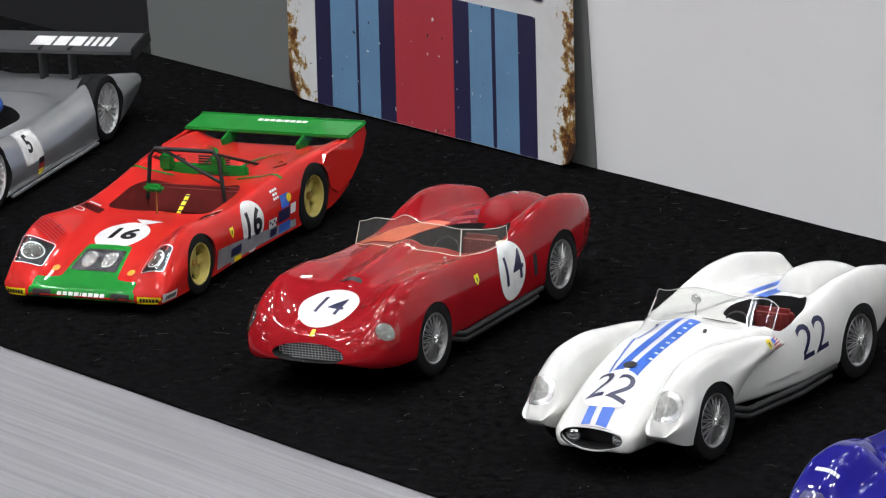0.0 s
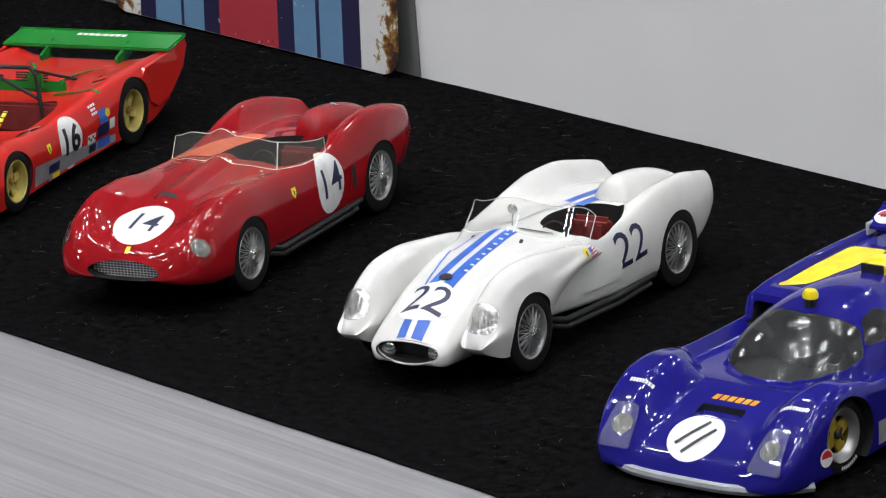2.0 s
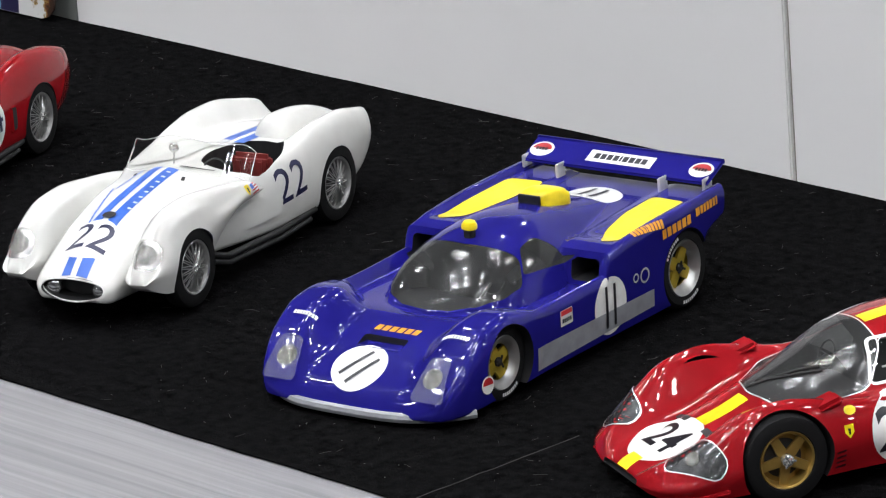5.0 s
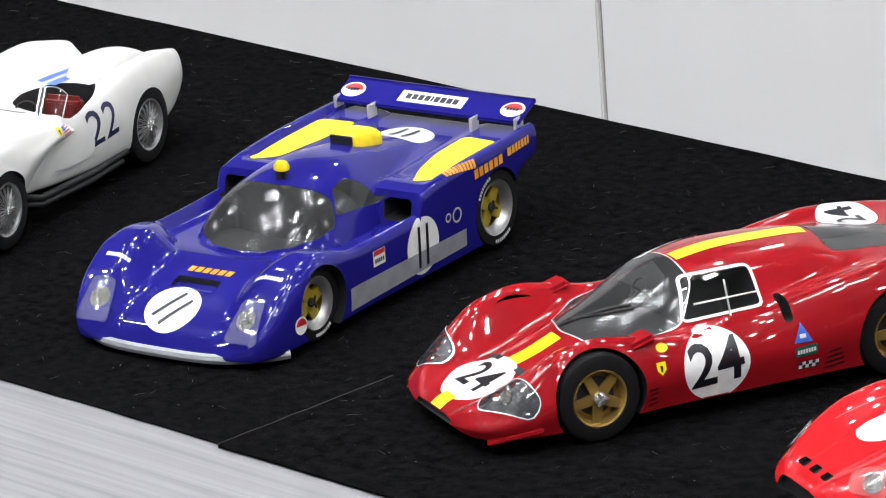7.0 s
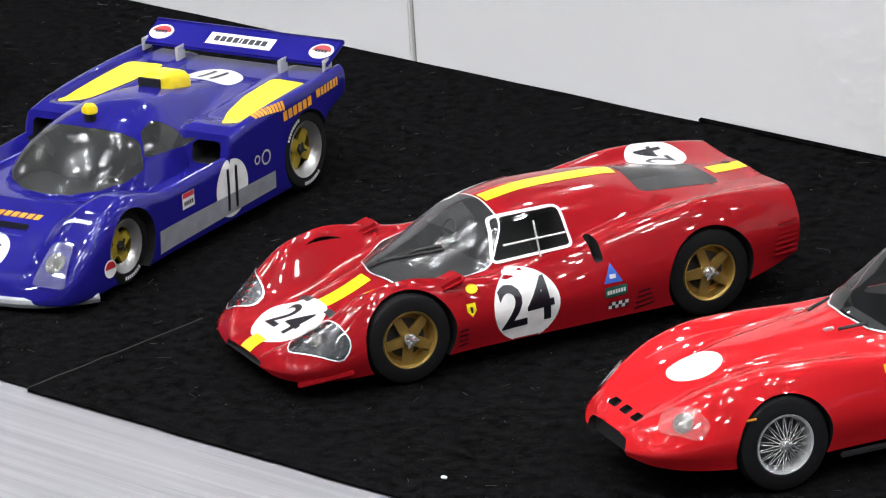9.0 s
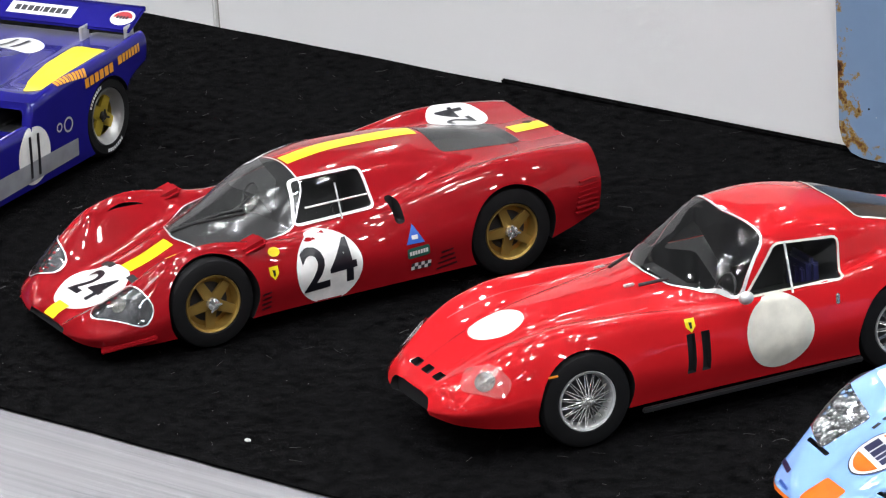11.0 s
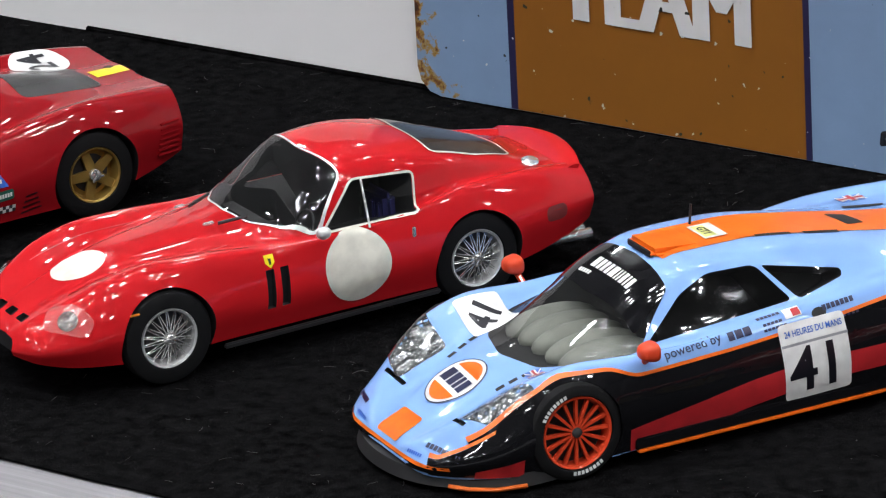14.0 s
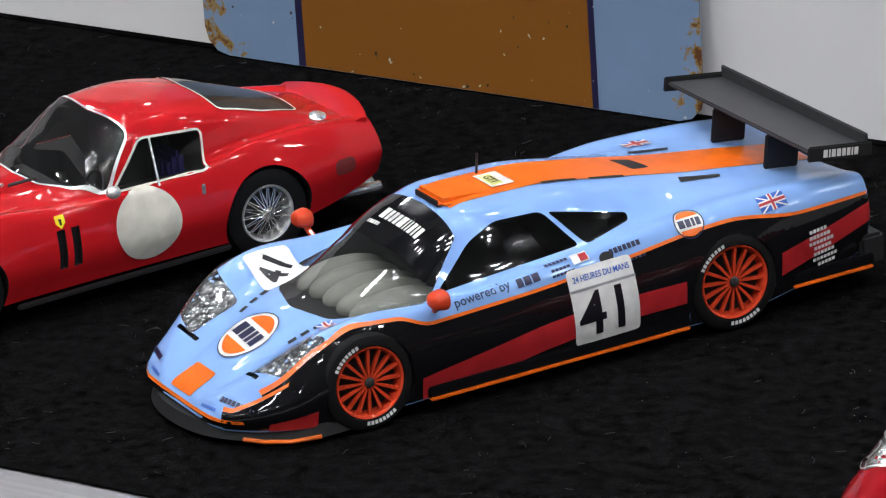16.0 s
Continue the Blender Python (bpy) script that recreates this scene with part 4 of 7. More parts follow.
def red_fourteen():
    c = Model("model_car", "glossy dark red open model racing car, number 14, on black cloth", -0.3911, 0.1170, -66.35)
    c.body(fourteen_body(), RED)
    arches(c, 49, 30.5, 30.5, 13.8, 13.8, 7, 7.4, -0.7)
    cockpit = rounded([(-6, 8), (-1, 26), (8, 32), (20, 31), (25.5, 20), (26, 4), (23, -9), (6, -11), (-4, -7)], 5)
    c.cut(prism([(a, b) for a, b in cockpit], (0, 0, 12), TOP, 0, 60))
    c.cut(prism(disc(14.5, 32, 0.24), (60, 0, 16.4), FACE, 18, 60))
    c.carve()
    wheels(c, 49, 30.6, 30.6, 13.8, 13.8, 6.6, 7.2, 9.0, 9.0, DULL)
    # grille of thin bars
    g = bmesh.new()
    for k in range(22):
        box(82.6, -13.9 + 1.32 * k, 16.4, 0.4, 0.14, 6.4, 0, None, g)
    for k in range(7):
        box(82.9, 0, 13.7 + 0.9 * k, 0.3, 28, 0.24, 0, None, g)
    c.extra("grille", g, ALU, "fine metal grille")
    cover = rounded([(-24, -8), (-5, -10), (-6, 8), (-2, 27), (-12, 30), (-21, 12)], 3)
    c.decal("cockpit_cover", flat([(a, b) for a, b in cover]), SALMON, (0, 0, 0), TOP, 0, 0.25, "salmon tonneau cover over the passenger seat")
    lamp(c, (76, 26.0, 22.5), shoulder(38, 66), rounded(rect(8.8, 12), 3.8), 3.2, CLEAR, RED, None, 0.8, False)
    lamp(c, (76, -26.0, 22.5), shoulder(38, 114), rounded(rect(8.8, 12), 3.8), 3.2, CLEAR, RED, None, 0.8, False)
    windshield(c, ((5, -25.5, 8, 0.35), (12, -15, 9, 0.45), (15.5, 0, 9.2, 0.5), (15.5, 12, 9.2, 0.5), (12, 22, 9.2, 0.4), (0, 26, 8, 0.15), (-16, 26.6, 5, 0.1)), AMBER_CLEAR, CREAM, (4,))
    headrest(c, -31, -80, 11, 31.0, 10.2, 7.8, RED)
    seat(c, -14, 12, SEAT_RED, 12, 18, 16)
    steering(c, 6, 13, 33)
    number_disc(c, (69, -0.5, 0), TOP, 11.0, "14", 13.5, -4, squash=1.0, ink=NAVY, bold=0.05)
    number_disc(c, (-11.5, 0, 22.0), shoulder(8), 9.2, "14", 16, 4, squash=1.22, ink=NAVY, bold=0.05)
    shield(c, (14, 0, 25.5), shoulder(10))
    c.decal("nose_badge", flat(rect(1.6, 2.2)), YELLOW, (82, 0, 0), TOP, 0, 0.2)
    for z, b in ((8.6, -2), (6.4, 2)):
        c.extra("exhaust_pipe", tube([(32, 27, z + 2), (26, 29.5, z), (-26 + b, 29.6, z), (-33 + b, 29, z)], 1.15, 10), MATT_BLACK, "black side exhaust pipe")
    c.decal("brake_intake", flat(rounded(rect(3.6, 8.5), 1)), MATT_BLACK, (-27.5, 0, 19.5), shoulder(4), 0, 0.15, "dark brake intake ahead of the wheel")
    c.extra("intake_lip", box(-25.2, 30.5, 19.5, 1.2, 2.4, 9.5, 0.5), RED)
    c.decal("bonnet_intake", flat(rounded([(-4.2, -53.2), (4.2, -53.2), (3.4, -51.2), (-3.4, -51.2)], 0.6)), MATT_BLACK, (0, 0, 0), TOP, 0, 0.2, "dark bonnet intake")
    c.extra("filler_cap", lathe([(1.5, 0), (1.5, 0.5), (1.0, 0.9), (0, 1.0)], 18), CHROME, "chrome filler cap").matrix_basis = pose(-0.050, 0.012, 0.0392, 82, 0, 0)
    for v in (24, -24):
        c.extra("tail_light", lathe([(0.9, 0), (0.8, 0.4), (0, 0.6)], 14), CHROME, "small round tail light").matrix_basis = pose(-0.0845, v * MM * 0.8, 0.026, 0, 0, 90)
    for s in (1, -1):
        for k in range(3):
            c.decal("bonnet_catch", flat(rect(0.9, 1.8)), CHROME, (24 - 3 * k, s * (23 - 2 * k), 0), TOP, 20 * s, 0.2)
        c.extra("nose_bumperette", box(83, s * 19.5, 14, 2.0, 1.4, 4, 0.5), RED)


red_fourteen()


# ---- white sports racer, number 22 ----
def white_twenty_two():
    c = Model("model_car", "white open model racing car, blue stripes, number 22, pontoon wings", -0.2387, 0.1241, -71.50)
    zc = curve((80, 14.5), (77, 17.5), (67, 25.2), (51, 30.6), (30, 34.2), (15, 36), (-2, 35), (-30, 33), (-45, 31.6), (-60, 29.8), (-75, 26.5), (-87, 23))
    zf = curve((80, 14), (66, 22), (51, 28.6), (30, 32.4), (10, 32), (-8, 31.6), (-18, 32.2), (-30, 34.8), (-45, 37.0), (-58, 36.8), (-74, 33.6), (-84, 30.8), (-87, 29.5))
    vf = curve((80, 12), (34, 16), (10, 21), (-10, 25), (-49, 25.2), (-72, 24), (-87, 21))
    wi = curve((80, 6), (20, 8), (-10, 7), (-40, 9.5), (-70, 8), (-87, 6))

    def top(u, v):
        hull = zc(u) - 1.4 * (v / 24) ** 2
        lift = zf(u) - hull
        return hull + (lift * (swell((vf(u) - v) / wi(u)) if v < vf(u) else 1 - 0.1 * ((v - vf(u)) / 6) ** 2) if lift > 0 else lift * ease(0, 1, v / max(vf(u), 1)))

    c.body(moulded(-85.5, 80, curve((-87, 24), (-78, 27), (-66, 29.4), (-49, 31.3), (-20, 30.6), (-8, 28.8), (5, 25.4), (20, 20.5), (34, 19.4), (48, 18.4), (66, 16.8), (76, 15.5), (80, 13.5)), curve((-87, 23), (-49, 21), (0, 20), (40, 18.5), (70, 15), (80, 12)), curve((-87, 17), (-70, 11), (-49, 8.5), (49, 8), (80, 8.5)), top, curve((-87, 3), (-49, 6), (-8, 4), (20, 5.5), (50, 7), (80, 5)), curve((-87, 3), (0, 3.0), (40, 2.5), (80, 2)), 3.5, 1.2), WHITE)
    body_tree = c.tree
    arches(c, 49, 30.5, 30.5, 13.8, 13.8, 7, 7.4, -0.7)
    cockpit = rounded([(2, 12), (5, 29), (12, 33.5), (20, 32.5), (25.5, 22), (27, 8), (25, -1), (6, -3)], 5)
    c.cut(prism(cockpit, (0, 0, 12), TOP, 0, 60))
    c.cut(prism(disc(12.2, 32, 0.31), (60, 0, 12.8), FACE, 12, 60))
    c.carve()
    c.extra("mouth_trim", tube([(79.4 - x * x * 0.012, x, 12.8 + z) for x, z in disc(12.4, 32, 0.32)], 0.35, 6, None, True), WHITE)
    for s in (1, -1):
        crest = ((-8, 26.0), (8, 30.8), (25, 33.8), (43, 36.0), (54, 35.4), (63, 32.0), (70, 27.2), (77, 20.5))
        drop = lambda d: curve(*((u, z - d * (0.3 if u < 10 else 1)) for u, z in crest))
        lobe = loft(-8, 76.5, curve((-8, 2.6), (8, 4.6), (25, 6.4), (47, 7.4), (62, 7.4), (77, 6.6)), curve((-8, 24.6), (10, 26.5), (30, 25), (47, 20), (77, 18.5)), curve((-8, 23), (10, 23.5), (25, 20), (36, 14), (47, 8), (62, 9), (77, 13)), curve((-8, 2.0), (47, 5.8), (77, 4.8)), drop(5.0), curve((-8, 1.5), (47, 4.0), (77, 3.2)), drop(2.0), curve((-8, 0.6), (47, 2.0), (77, 1.6)), drop(0.4), drop(0), tuck=2.4, round_nose=13, round_tail=5, steps=48, side=s * 24.2)
        c.tree = tree_of(lobe)
        near_lobe = c.tree if s > 0 else near_lobe
        ob = c.extra("pontoon_wing", lobe, WHITE, "white pontoon front wing")
        ob.parent = None
        carve(ob, [drum(49, 13.8, 13.2, *((20.5, 60) if s > 0 else (-60, -20.5)))], MATT_BLACK)
        ob.parent = c.root
        lamp(c, (71, s * 24.8, 24.5), slope(40), rounded(rect(9.4, 11), 4.4), 3.6, HAZY, LAMP_SILVER, None, 0.8, False)
    c.tree = body_tree
    wheels(c, 49, 30.6, 30.6, 13.8, 13.8, 6.6, 7.2, 9.0, 9.0, DULL)
    # stripes
    for v0, v1, name in ((-4.7, -1.2, "stripe"), (1.0, 5.2, "stripe")):
        for u0, u1 in ((77.2, 71), (57, 14)):
            c.decal(name, flat([(v0, -u0), (v1, -u0), (v1, -u1), (v0, -u1)]), DECAL_BLUE, (0, 0, 0), TOP, 0, 0.12, "blue racing stripe")
        c.decal(name, flat([(v0 + 2, 26), (v1 + 2, 26), (v1 + 1, 76), (v0 + 1, 76)]), DECAL_BLUE, (0, 0, 0), TOP, 0, 0.12, "blue racing stripe")
    for k, (a, b) in enumerate(((56, -1.5), (48, -3), (40, -4.5), (32, -5), (24, -4.5))):
        c.decal("stripe_edge", flat([(b - 4.6, -a), (b - 3.9, -a), (b - 4.1 - (1.5 if k < 3 else -1), -a + 8.2), (b - 4.9 - (1.5 if k < 3 else -1), -a + 8.2)]), DECAL_BLUE, (0, 0, 0), TOP, 0, 0.14)
    for k in range(8):
        c.decal("bonnet_louvre", flat(rounded(rect(1.5, 1.0), 0.3)), WHITE, (46 - 4.0 * k, 4.4 - 0.15 * k, 0), TOP, 0, 0.22)
    for v in (-9.5, 9.5):
        c.decal("cowl_vent", flat(rounded(rect(1.2, 3.0), 0.4)), MATT_BLACK, (19, v, 0), TOP, 20, 0.2, "small dark cowl vent")
    c.decal("number_ground", flat(disc(10, 36, 0.86)), DECAL_WHITE, (63.5, -0.5, 0), TOP, 0, 0.2)
    c.decal("bonnet_cap", flat(disc(2.4, 20, 0.8)), MATT_BLACK, (52, 0, 0), TOP, 0, 0.5, "black bonnet cap")
    c.decal("race_number", letters("22", 16.5, 0.05), NAVY, (63.5, -0.5, 0), TOP, -2, 0.3, "black racing number 22")
    c.decal("race_number", letters("22", 18, 0.05), NAVY, (-18, 0, 23), shoulder(6), 4, 0.2, "black racing number 22")
    c.tree = near_lobe
    shield(c, (8, 0, 28.2), shoulder(30))
    flag = c.decal("flag", flat(rect(5.2, 3.6)), DECAL_WHITE, (3, 0, 27.6), shoulder(30), 4, 0.12, "small striped flag decal")
    for k in range(4):
        part("flag_stripe", wrap(flat([(-2.6, -1.7 + k), (2.6, -1.7 + k), (2.6, -1.2 + k), (-2.6, -1.2 + k)]), c.tree, (3, 0, 27.6), shoulder(30), 4, 0.18), DECAL_RED, flag)
    part("flag_canton", wrap(flat([(-2.6, 0), (-0.4, 0), (-0.4, 1.8), (-2.6, 1.8)]), c.tree, (3, 0, 27.6), shoulder(30), 4, 0.22), DECAL_BLUE, flag)
    c.tree = body_tree
    cover = rounded([(-25, -4), (-1.5, -4), (-1.5, 14), (2, 28), (-14, 30), (-22, 14)], 3)
    c.decal("cockpit_cover", flat(cover), WHITE, (0, 0, 0), TOP, 0, 0.3, "white cover over the passenger seat")
    windshield(c, ((3, -25, 8.4, 0.9), (11, -15, 9, 0.9), (15.5, 0, 9.4, 0.9), (11, 15, 9.4, 0.9), (2, 25, 9, 0.9)), CLEAR, ALU)
    headrest(c, -36, -84, 10.5, 30.6, 9.0, 7.6, WHITE)
    seat(c, -14, 12, SEAT_RED, 12, 18, 16)
    steering(c, 4, 13, 32)
    m = tube([(9, 0, 35), (8, 0, 40)], 0.3, 6)
    bmesh.ops.create_uvsphere(m, u_segments=14, v_segments=8, radius=1.9, matrix=Matrix.Translation((8, 0, 41.2)) @ Matrix.Diagonal((0.6, 1, 1, 1)))
    c.extra("mirror", m, CHROME, "round chrome mirror")
    c.decal("wiper", flat([(4, -12), (14, -6), (14, -5.2), (4, -11)]), MATT_BLACK, (0, 0, 0), TOP, 0, 0.5)
    for z, b in ((8.6, -2), (6.2, 2)):
        c.extra("exhaust_pipe", tube([(30, 22, z + 3), (22, 27, z + 0.5), (-8, 29.6, z), (-32 + b, 29, z)], 1.15, 10), MATT_BLACK, "black side exhaust pipe")
    for s in (1, -1):
        c.extra("fog_light", lathe([(2.9, 0), (2.9, 1.6), (2.0, 2.6), (0, 3.0)], 20), LAMP_SILVER, "round lamp in the nose opening").matrix_basis = pose(0.0745, s * 0.0092, 0.0122, 0, 0, -90)
        c.extra("tail_light", lathe([(0.9, 0), (0.8, 0.4), (0, 0.6)], 14), CHROME).matrix_basis = pose(-0.0845, s * 0.019, 0.026, 0, 0, 90)
    # carved channel behind the front wheel
    c.decal("brake_scoop", flat(rounded([(-9, -2.6), (8, -3.2), (10, 2.6), (-6, 0.6)], 2)), WHITE, (-2, 0, 17), shoulder(-8), 8, 1.0)


white_twenty_two()


# ---- red and green open prototype, number 16 ----
def red_green_sixteen():
    c = Model("model_car", "orange-red open model prototype, green wing and nose, number 16", -0.5489, 0.1153, -63.60)
    sh = dict(
        W=curve((-82, 36.5), (-46, 37.5), (-20, 36.5), (10, 35.5), (46, 36.5), (66, 36), (76, 34.5)),
        zs=curve((-82, 21), (-46, 22), (-15, 17), (15, 16), (46, 19), (64, 13), (76, 7)),
        zb=curve((-82, 10), (-60, 5), (46, 4), (76, 3.8)),
        vf=curve((-82, 33.5), (-46, 33.5), (-15, 32.5), (15, 31.5), (46, 31), (76, 30)),
        zf=curve((-82, 28), (-60, 28.8), (-44, 29), (-25, 27.2), (-5, 25), (14, 24), (30, 25), (46, 27), (56, 25.5), (68, 17), (76, 8.5)),
        va=curve((-82, 24), (-46, 24), (-15, 24), (15, 22), (46, 20), (76, 20)),
        za=curve((-82, 25), (-46, 27), (-20, 26), (0, 23.5), (15, 22), (46, 20), (60, 15.5), (70, 11), (76, 8)),
        vb=curve((-82, 12), (76, 10)),
        zr=curve((-82, 24), (-46, 26), (-20, 24), (0, 21.5), (20, 21.5), (46, 19.5), (60, 15), (70, 10.5), (76, 7.8)),
        zc=curve((-82, 24), (-46, 26), (-20, 24), (0, 21.5), (20, 22), (46, 19.8), (60, 15), (70, 10.5), (76, 7.8)))
    c.body(loft(-82, 77, tuck=1.5, round_nose=3, round_tail=2, **sh), RED_16)
    arches(c, 46.2, 36.5, 37.3, 12, 13.7, 9, 12, -0.4)
    c.cut(prism(rounded([(-23, -14), (23, -14), (24, 8), (20, 18), (-20, 18), (-24, 8)], 4), (0, 0, 9), TOP, 0, 60))
    for s in (1, -1):
        c.cut(prism(rounded(rect(8.5, 5.5), 1), (19, s * 26, 14), TOP, 0, 60))
        c.cut(prism(rounded(rect(6, 3), 0.8), (-38, s * 27, 22), TOP, 0, 60))
    c.carve(SEAT_RED)
    wheels(c, 46.2, 35.6, 36.9, 12, 13.7, 8.5, 11.5, 7.9, 8.2, YELLOW_DISH)
    # rear side fins up to the wing
    for s in (1, -1):
        b = bmesh.new()
        prof = [(-50, 20), (-58, 27.6), (-76, 28.4), (-92.5, 30.6), (-93.5, 27.5), (-89, 20), (-78, 12.5), (-66, 10)]
        a1 = [b.verts.new((u, s * 37.2, z)) for u, z in prof]
        a2 = [b.verts.new((u, s * 35.4, z)) for u, z in prof]
        k = len(prof)
        for i in range(k):
            b.faces.new((a1[i], a1[(i + 1) % k], a2[(i + 1) % k], a2[i]))
        b.faces.new(a1)
        b.faces.new(a2[::-1])
        bmesh.ops.recalc_face_normals(b, faces=b.faces)
        ob = c.extra("rear_fin", b, RED_16)
        ob.parent = None
        carve(ob, [drum(-46.2, 13.7, 13.6, min(s * 20, s * 60), max(s * 20, s * 60))], MATT_BLACK)
        ob.parent = c.root
    w = box(-85.4, 0, 30.3, 16, 75, 1.6, 0.6, Matrix.Rotation(radians(7), 4, "Y"))
    wing = c.extra("rear_wing", w, GREEN, "green rear wing")
    box_flap = box(-93.0, 0, 31.6, 1.0, 75, 1.8, 0.3)
    part("wing_flap", box_flap, GREEN, wing)
    letters_bar = bars([2.2, 2.2, 2.2, 2.2, 0.6, 2.2, 2.2, 2.2, 2.2], 2.2, 0.5)
    bmesh.ops.rotate(letters_bar, cent=(0, 0, 0), matrix=Matrix.Rotation(radians(-90), 3, "Z") @ Matrix.Identity(3), verts=letters_bar.verts)
    bmesh.ops.rotate(letters_bar, cent=(0, 0, 0), matrix=Matrix.Rotation(radians(180), 3, "Z"), verts=letters_bar.verts)
    bmesh.ops.rotate(letters_bar, cent=(0, 0, 0), matrix=Matrix.Rotation(radians(7), 3, "Y"), verts=letters_bar.verts)
    bmesh.ops.translate(letters_bar, vec=(-89, 2, 31.62), verts=letters_bar.verts)
    part("wing_marking", letters_bar, DECAL_WHITE, wing)
    for v in (-17, 17):
        c.extra("wing_strut", box(-78, v, 26.6, 13, 1.2, 6, 0.4, Matrix.Rotation(radians(18), 4, "Y")), GREEN, "green wing strut")
    # green edging round the engine deck and across the shoulders
    for s in (1, -1):
        for k in range(10):
            t0, t1 = math.pi * 0.5 * k / 10, math.pi * 0.5 * (k + 1) / 10
            q = [(s * (20 - 12 * math.cos(t)), 30 + 34 * math.sin(t)) for t in (t0, t1)]
            c.decal("deck_edging", flat([(q[0][0], q[0][1]), (q[1][0], q[1][1]), (q[1][0] + 1.6, q[1][1] + 0.5), (q[0][0] + 1.6, q[0][1] + 0.5)]), GREEN, (0, 0, 0), TOP, 0, 0.5)
        c.decal("shoulder_strip", flat([(s * 14, 24.5), (s * 34, 24.5), (s * 34, 26), (s * 14, 26)]), GREEN, (0, 0, 0), TOP, 0, 0.25)
    # roll hoop with green bulkhead pads
    hoop = [(-15, -20.5, 18), (-15.5, -18.5, 35), (-15.5, -16, 38.4), (-15.5, 10, 38.4), (-15.5, 12.3, 35.5), (-15, 14.0, 18)]
    hp = c.extra("roll_hoop", tube(hoop, 0.85, 10), MATT_BLACK, "black roll hoop")
    part("hoop_brace", tube([(-15.5, -12, 38), (-15.5, 12.5, 26)], 0.7, 8), MATT_BLACK, hp)
    part("hoop_brace", tube([(-15.5, 10, 37.6), (-44, 14, 26)], 0.6, 8), MATT_BLACK, hp)
    part("hoop_brace", tube([(-15.5, -16, 37.6), (-44, -19, 26)], 0.6, 8), MATT_BLACK, hp)
    for v in (-11.5, 11.5):
        c.extra("headrest", box(-21, v - 2.5, 31.5, 3.2, 6, 7, 1.0), GREEN, "green headrest pad")
    c.extra("bulkhead", box(-30, 0, 25, 2.0, 34, 8, 0.6), GREEN, "green engine bulkhead")
    grille = bmesh.new()
    for k in range(9):
        box(-29.0 - 0.2 * k, 2, 24 + k * 1.0, 1.0, 14, 0.4, 0, None, grille)
    c.extra("engine_grille", grille, MATT_BLACK)
    c.extra("seat_back", box(-16.5, 0, 18, 3, 43, 12, 1.2), SEAT_RED, "dark red seat back")
    for k in (-1, 1):
        c.extra("seat", box(-4, k * 10.5, 11, 20, 15, 4, 1.6), SEAT_RED, "dark red seat")
    belt = c.extra("harness", box(-2, 2.0, 19.5, 13, 1.9, 0.5, 0.15, Matrix.Rotation(radians(30), 4, "Y")), YELLOW, "yellow seat harness")
    for k in range(5):
        part("harness_mark", box(-6.8 + 2.4 * k, 2.0, 22.4 - 1.38 * k, 0.7, 2.0, 0.6, 0.1, Matrix.Rotation(radians(30), 4, "Y")), DECAL_BLACK, belt)
    m = tube([(18, 2, 21), (17, 2, 31)], 0.35, 6)
    c.extra("mirror_stalk", m, GOLD)
    c.extra("mirror", box(17, 1, 32, 3.0, 9, 3.4, 1.3), GREEN, "green mirror pod")
    # front: nose band, lamps, markings
    c.decal("nose_band", flat(rounded([(-22, -76.5), (22, -76.5), (22, -71), (12, -69.5), (9.5, -51), (-9.5, -51), (-12, -69.5), (-22, -71)], 1.5)), GREEN, (0, 0, 0), TOP, 0, 0.15, "green nose band")
    c.decal("nose_lip", flat(rounded(rect(46, 4.4), 1)), GREEN, (60, 0, 5.9), FACE, 0, 0.2)
    c.decal("lip_marking", bars([1.9, 1.9, 1.9, 1.9, 0.5, 1.9, 1.9, 1.9, 1.9], 1.2, 0.6), DECAL_WHITE, (60, 0, 6.2), FACE, 0, 0.3)
    for s in (1, -1):
        c.decal("brake_duct", flat(rounded(rect(8, 2.4), 0.5)), MATT_BLACK, (60, s * 17, 6.0), FACE, 0, 0.3, "dark brake duct")
        c.decal("maker_plate", flat(rect(9.5, 2.6)), YELLOW, (60, s * 29, 5.6), FACE, 0, 0.2)
        c.decal("maker_mark", bars([1.0] * 6, 1.4, 0.25), DECAL_BLACK, (60, s * 29, 5.6), FACE, 0, 0.3)
        lamp(c, (63, s * 27, 17), slope(42), rounded(rect(10.5, 11.5), 1.2), 3.6, CLEAR, LAMP_DARK, ALU)
        for k in range(6):
            c.decal("wing_louvre", flat(rect(9.5, 0.75)), DECAL_RED, (55.5 - 1.7 * k, s * 27, 0), TOP, 0, 0.35)
        c.decal("shell_mark", flat(disc(1.6, 12)), AMBER, (65.5, s * 16.3, 0), TOP, 0, 0.2)
        c.decal("filler_ring", ring_of(disc(2.2, 16), 0.6), ALU, (25, s * 28.5, 0), TOP, 0, 0.25)
        c.decal("mirror_recess", flat(rect(5.0, 1.2)), DECAL_WHITE, (15, s * 27, 0), TOP, 0, 0.2)
    fog = c.decal("lamp_panel", flat(rounded([(-10, -66), (10, -66), (8.6, -54), (-8.6, -54)], 1)), LAMP_DARK, (0, 0, 0), TOP, 0, 0.3, "dark panel with two driving lamps")
    for v in (-4.3, 4.3):
        part("driving_lamp", wrap(flat(disc(3.0, 20, 1.5)), c.tree, (60, v, 0), TOP, 0, 0.5), LENS, fog, "round driving lamp")
    number_disc(c, (42, 0, 0), TOP, 10.5, "16", 13, 0, squash=1.1, bold=0.45)
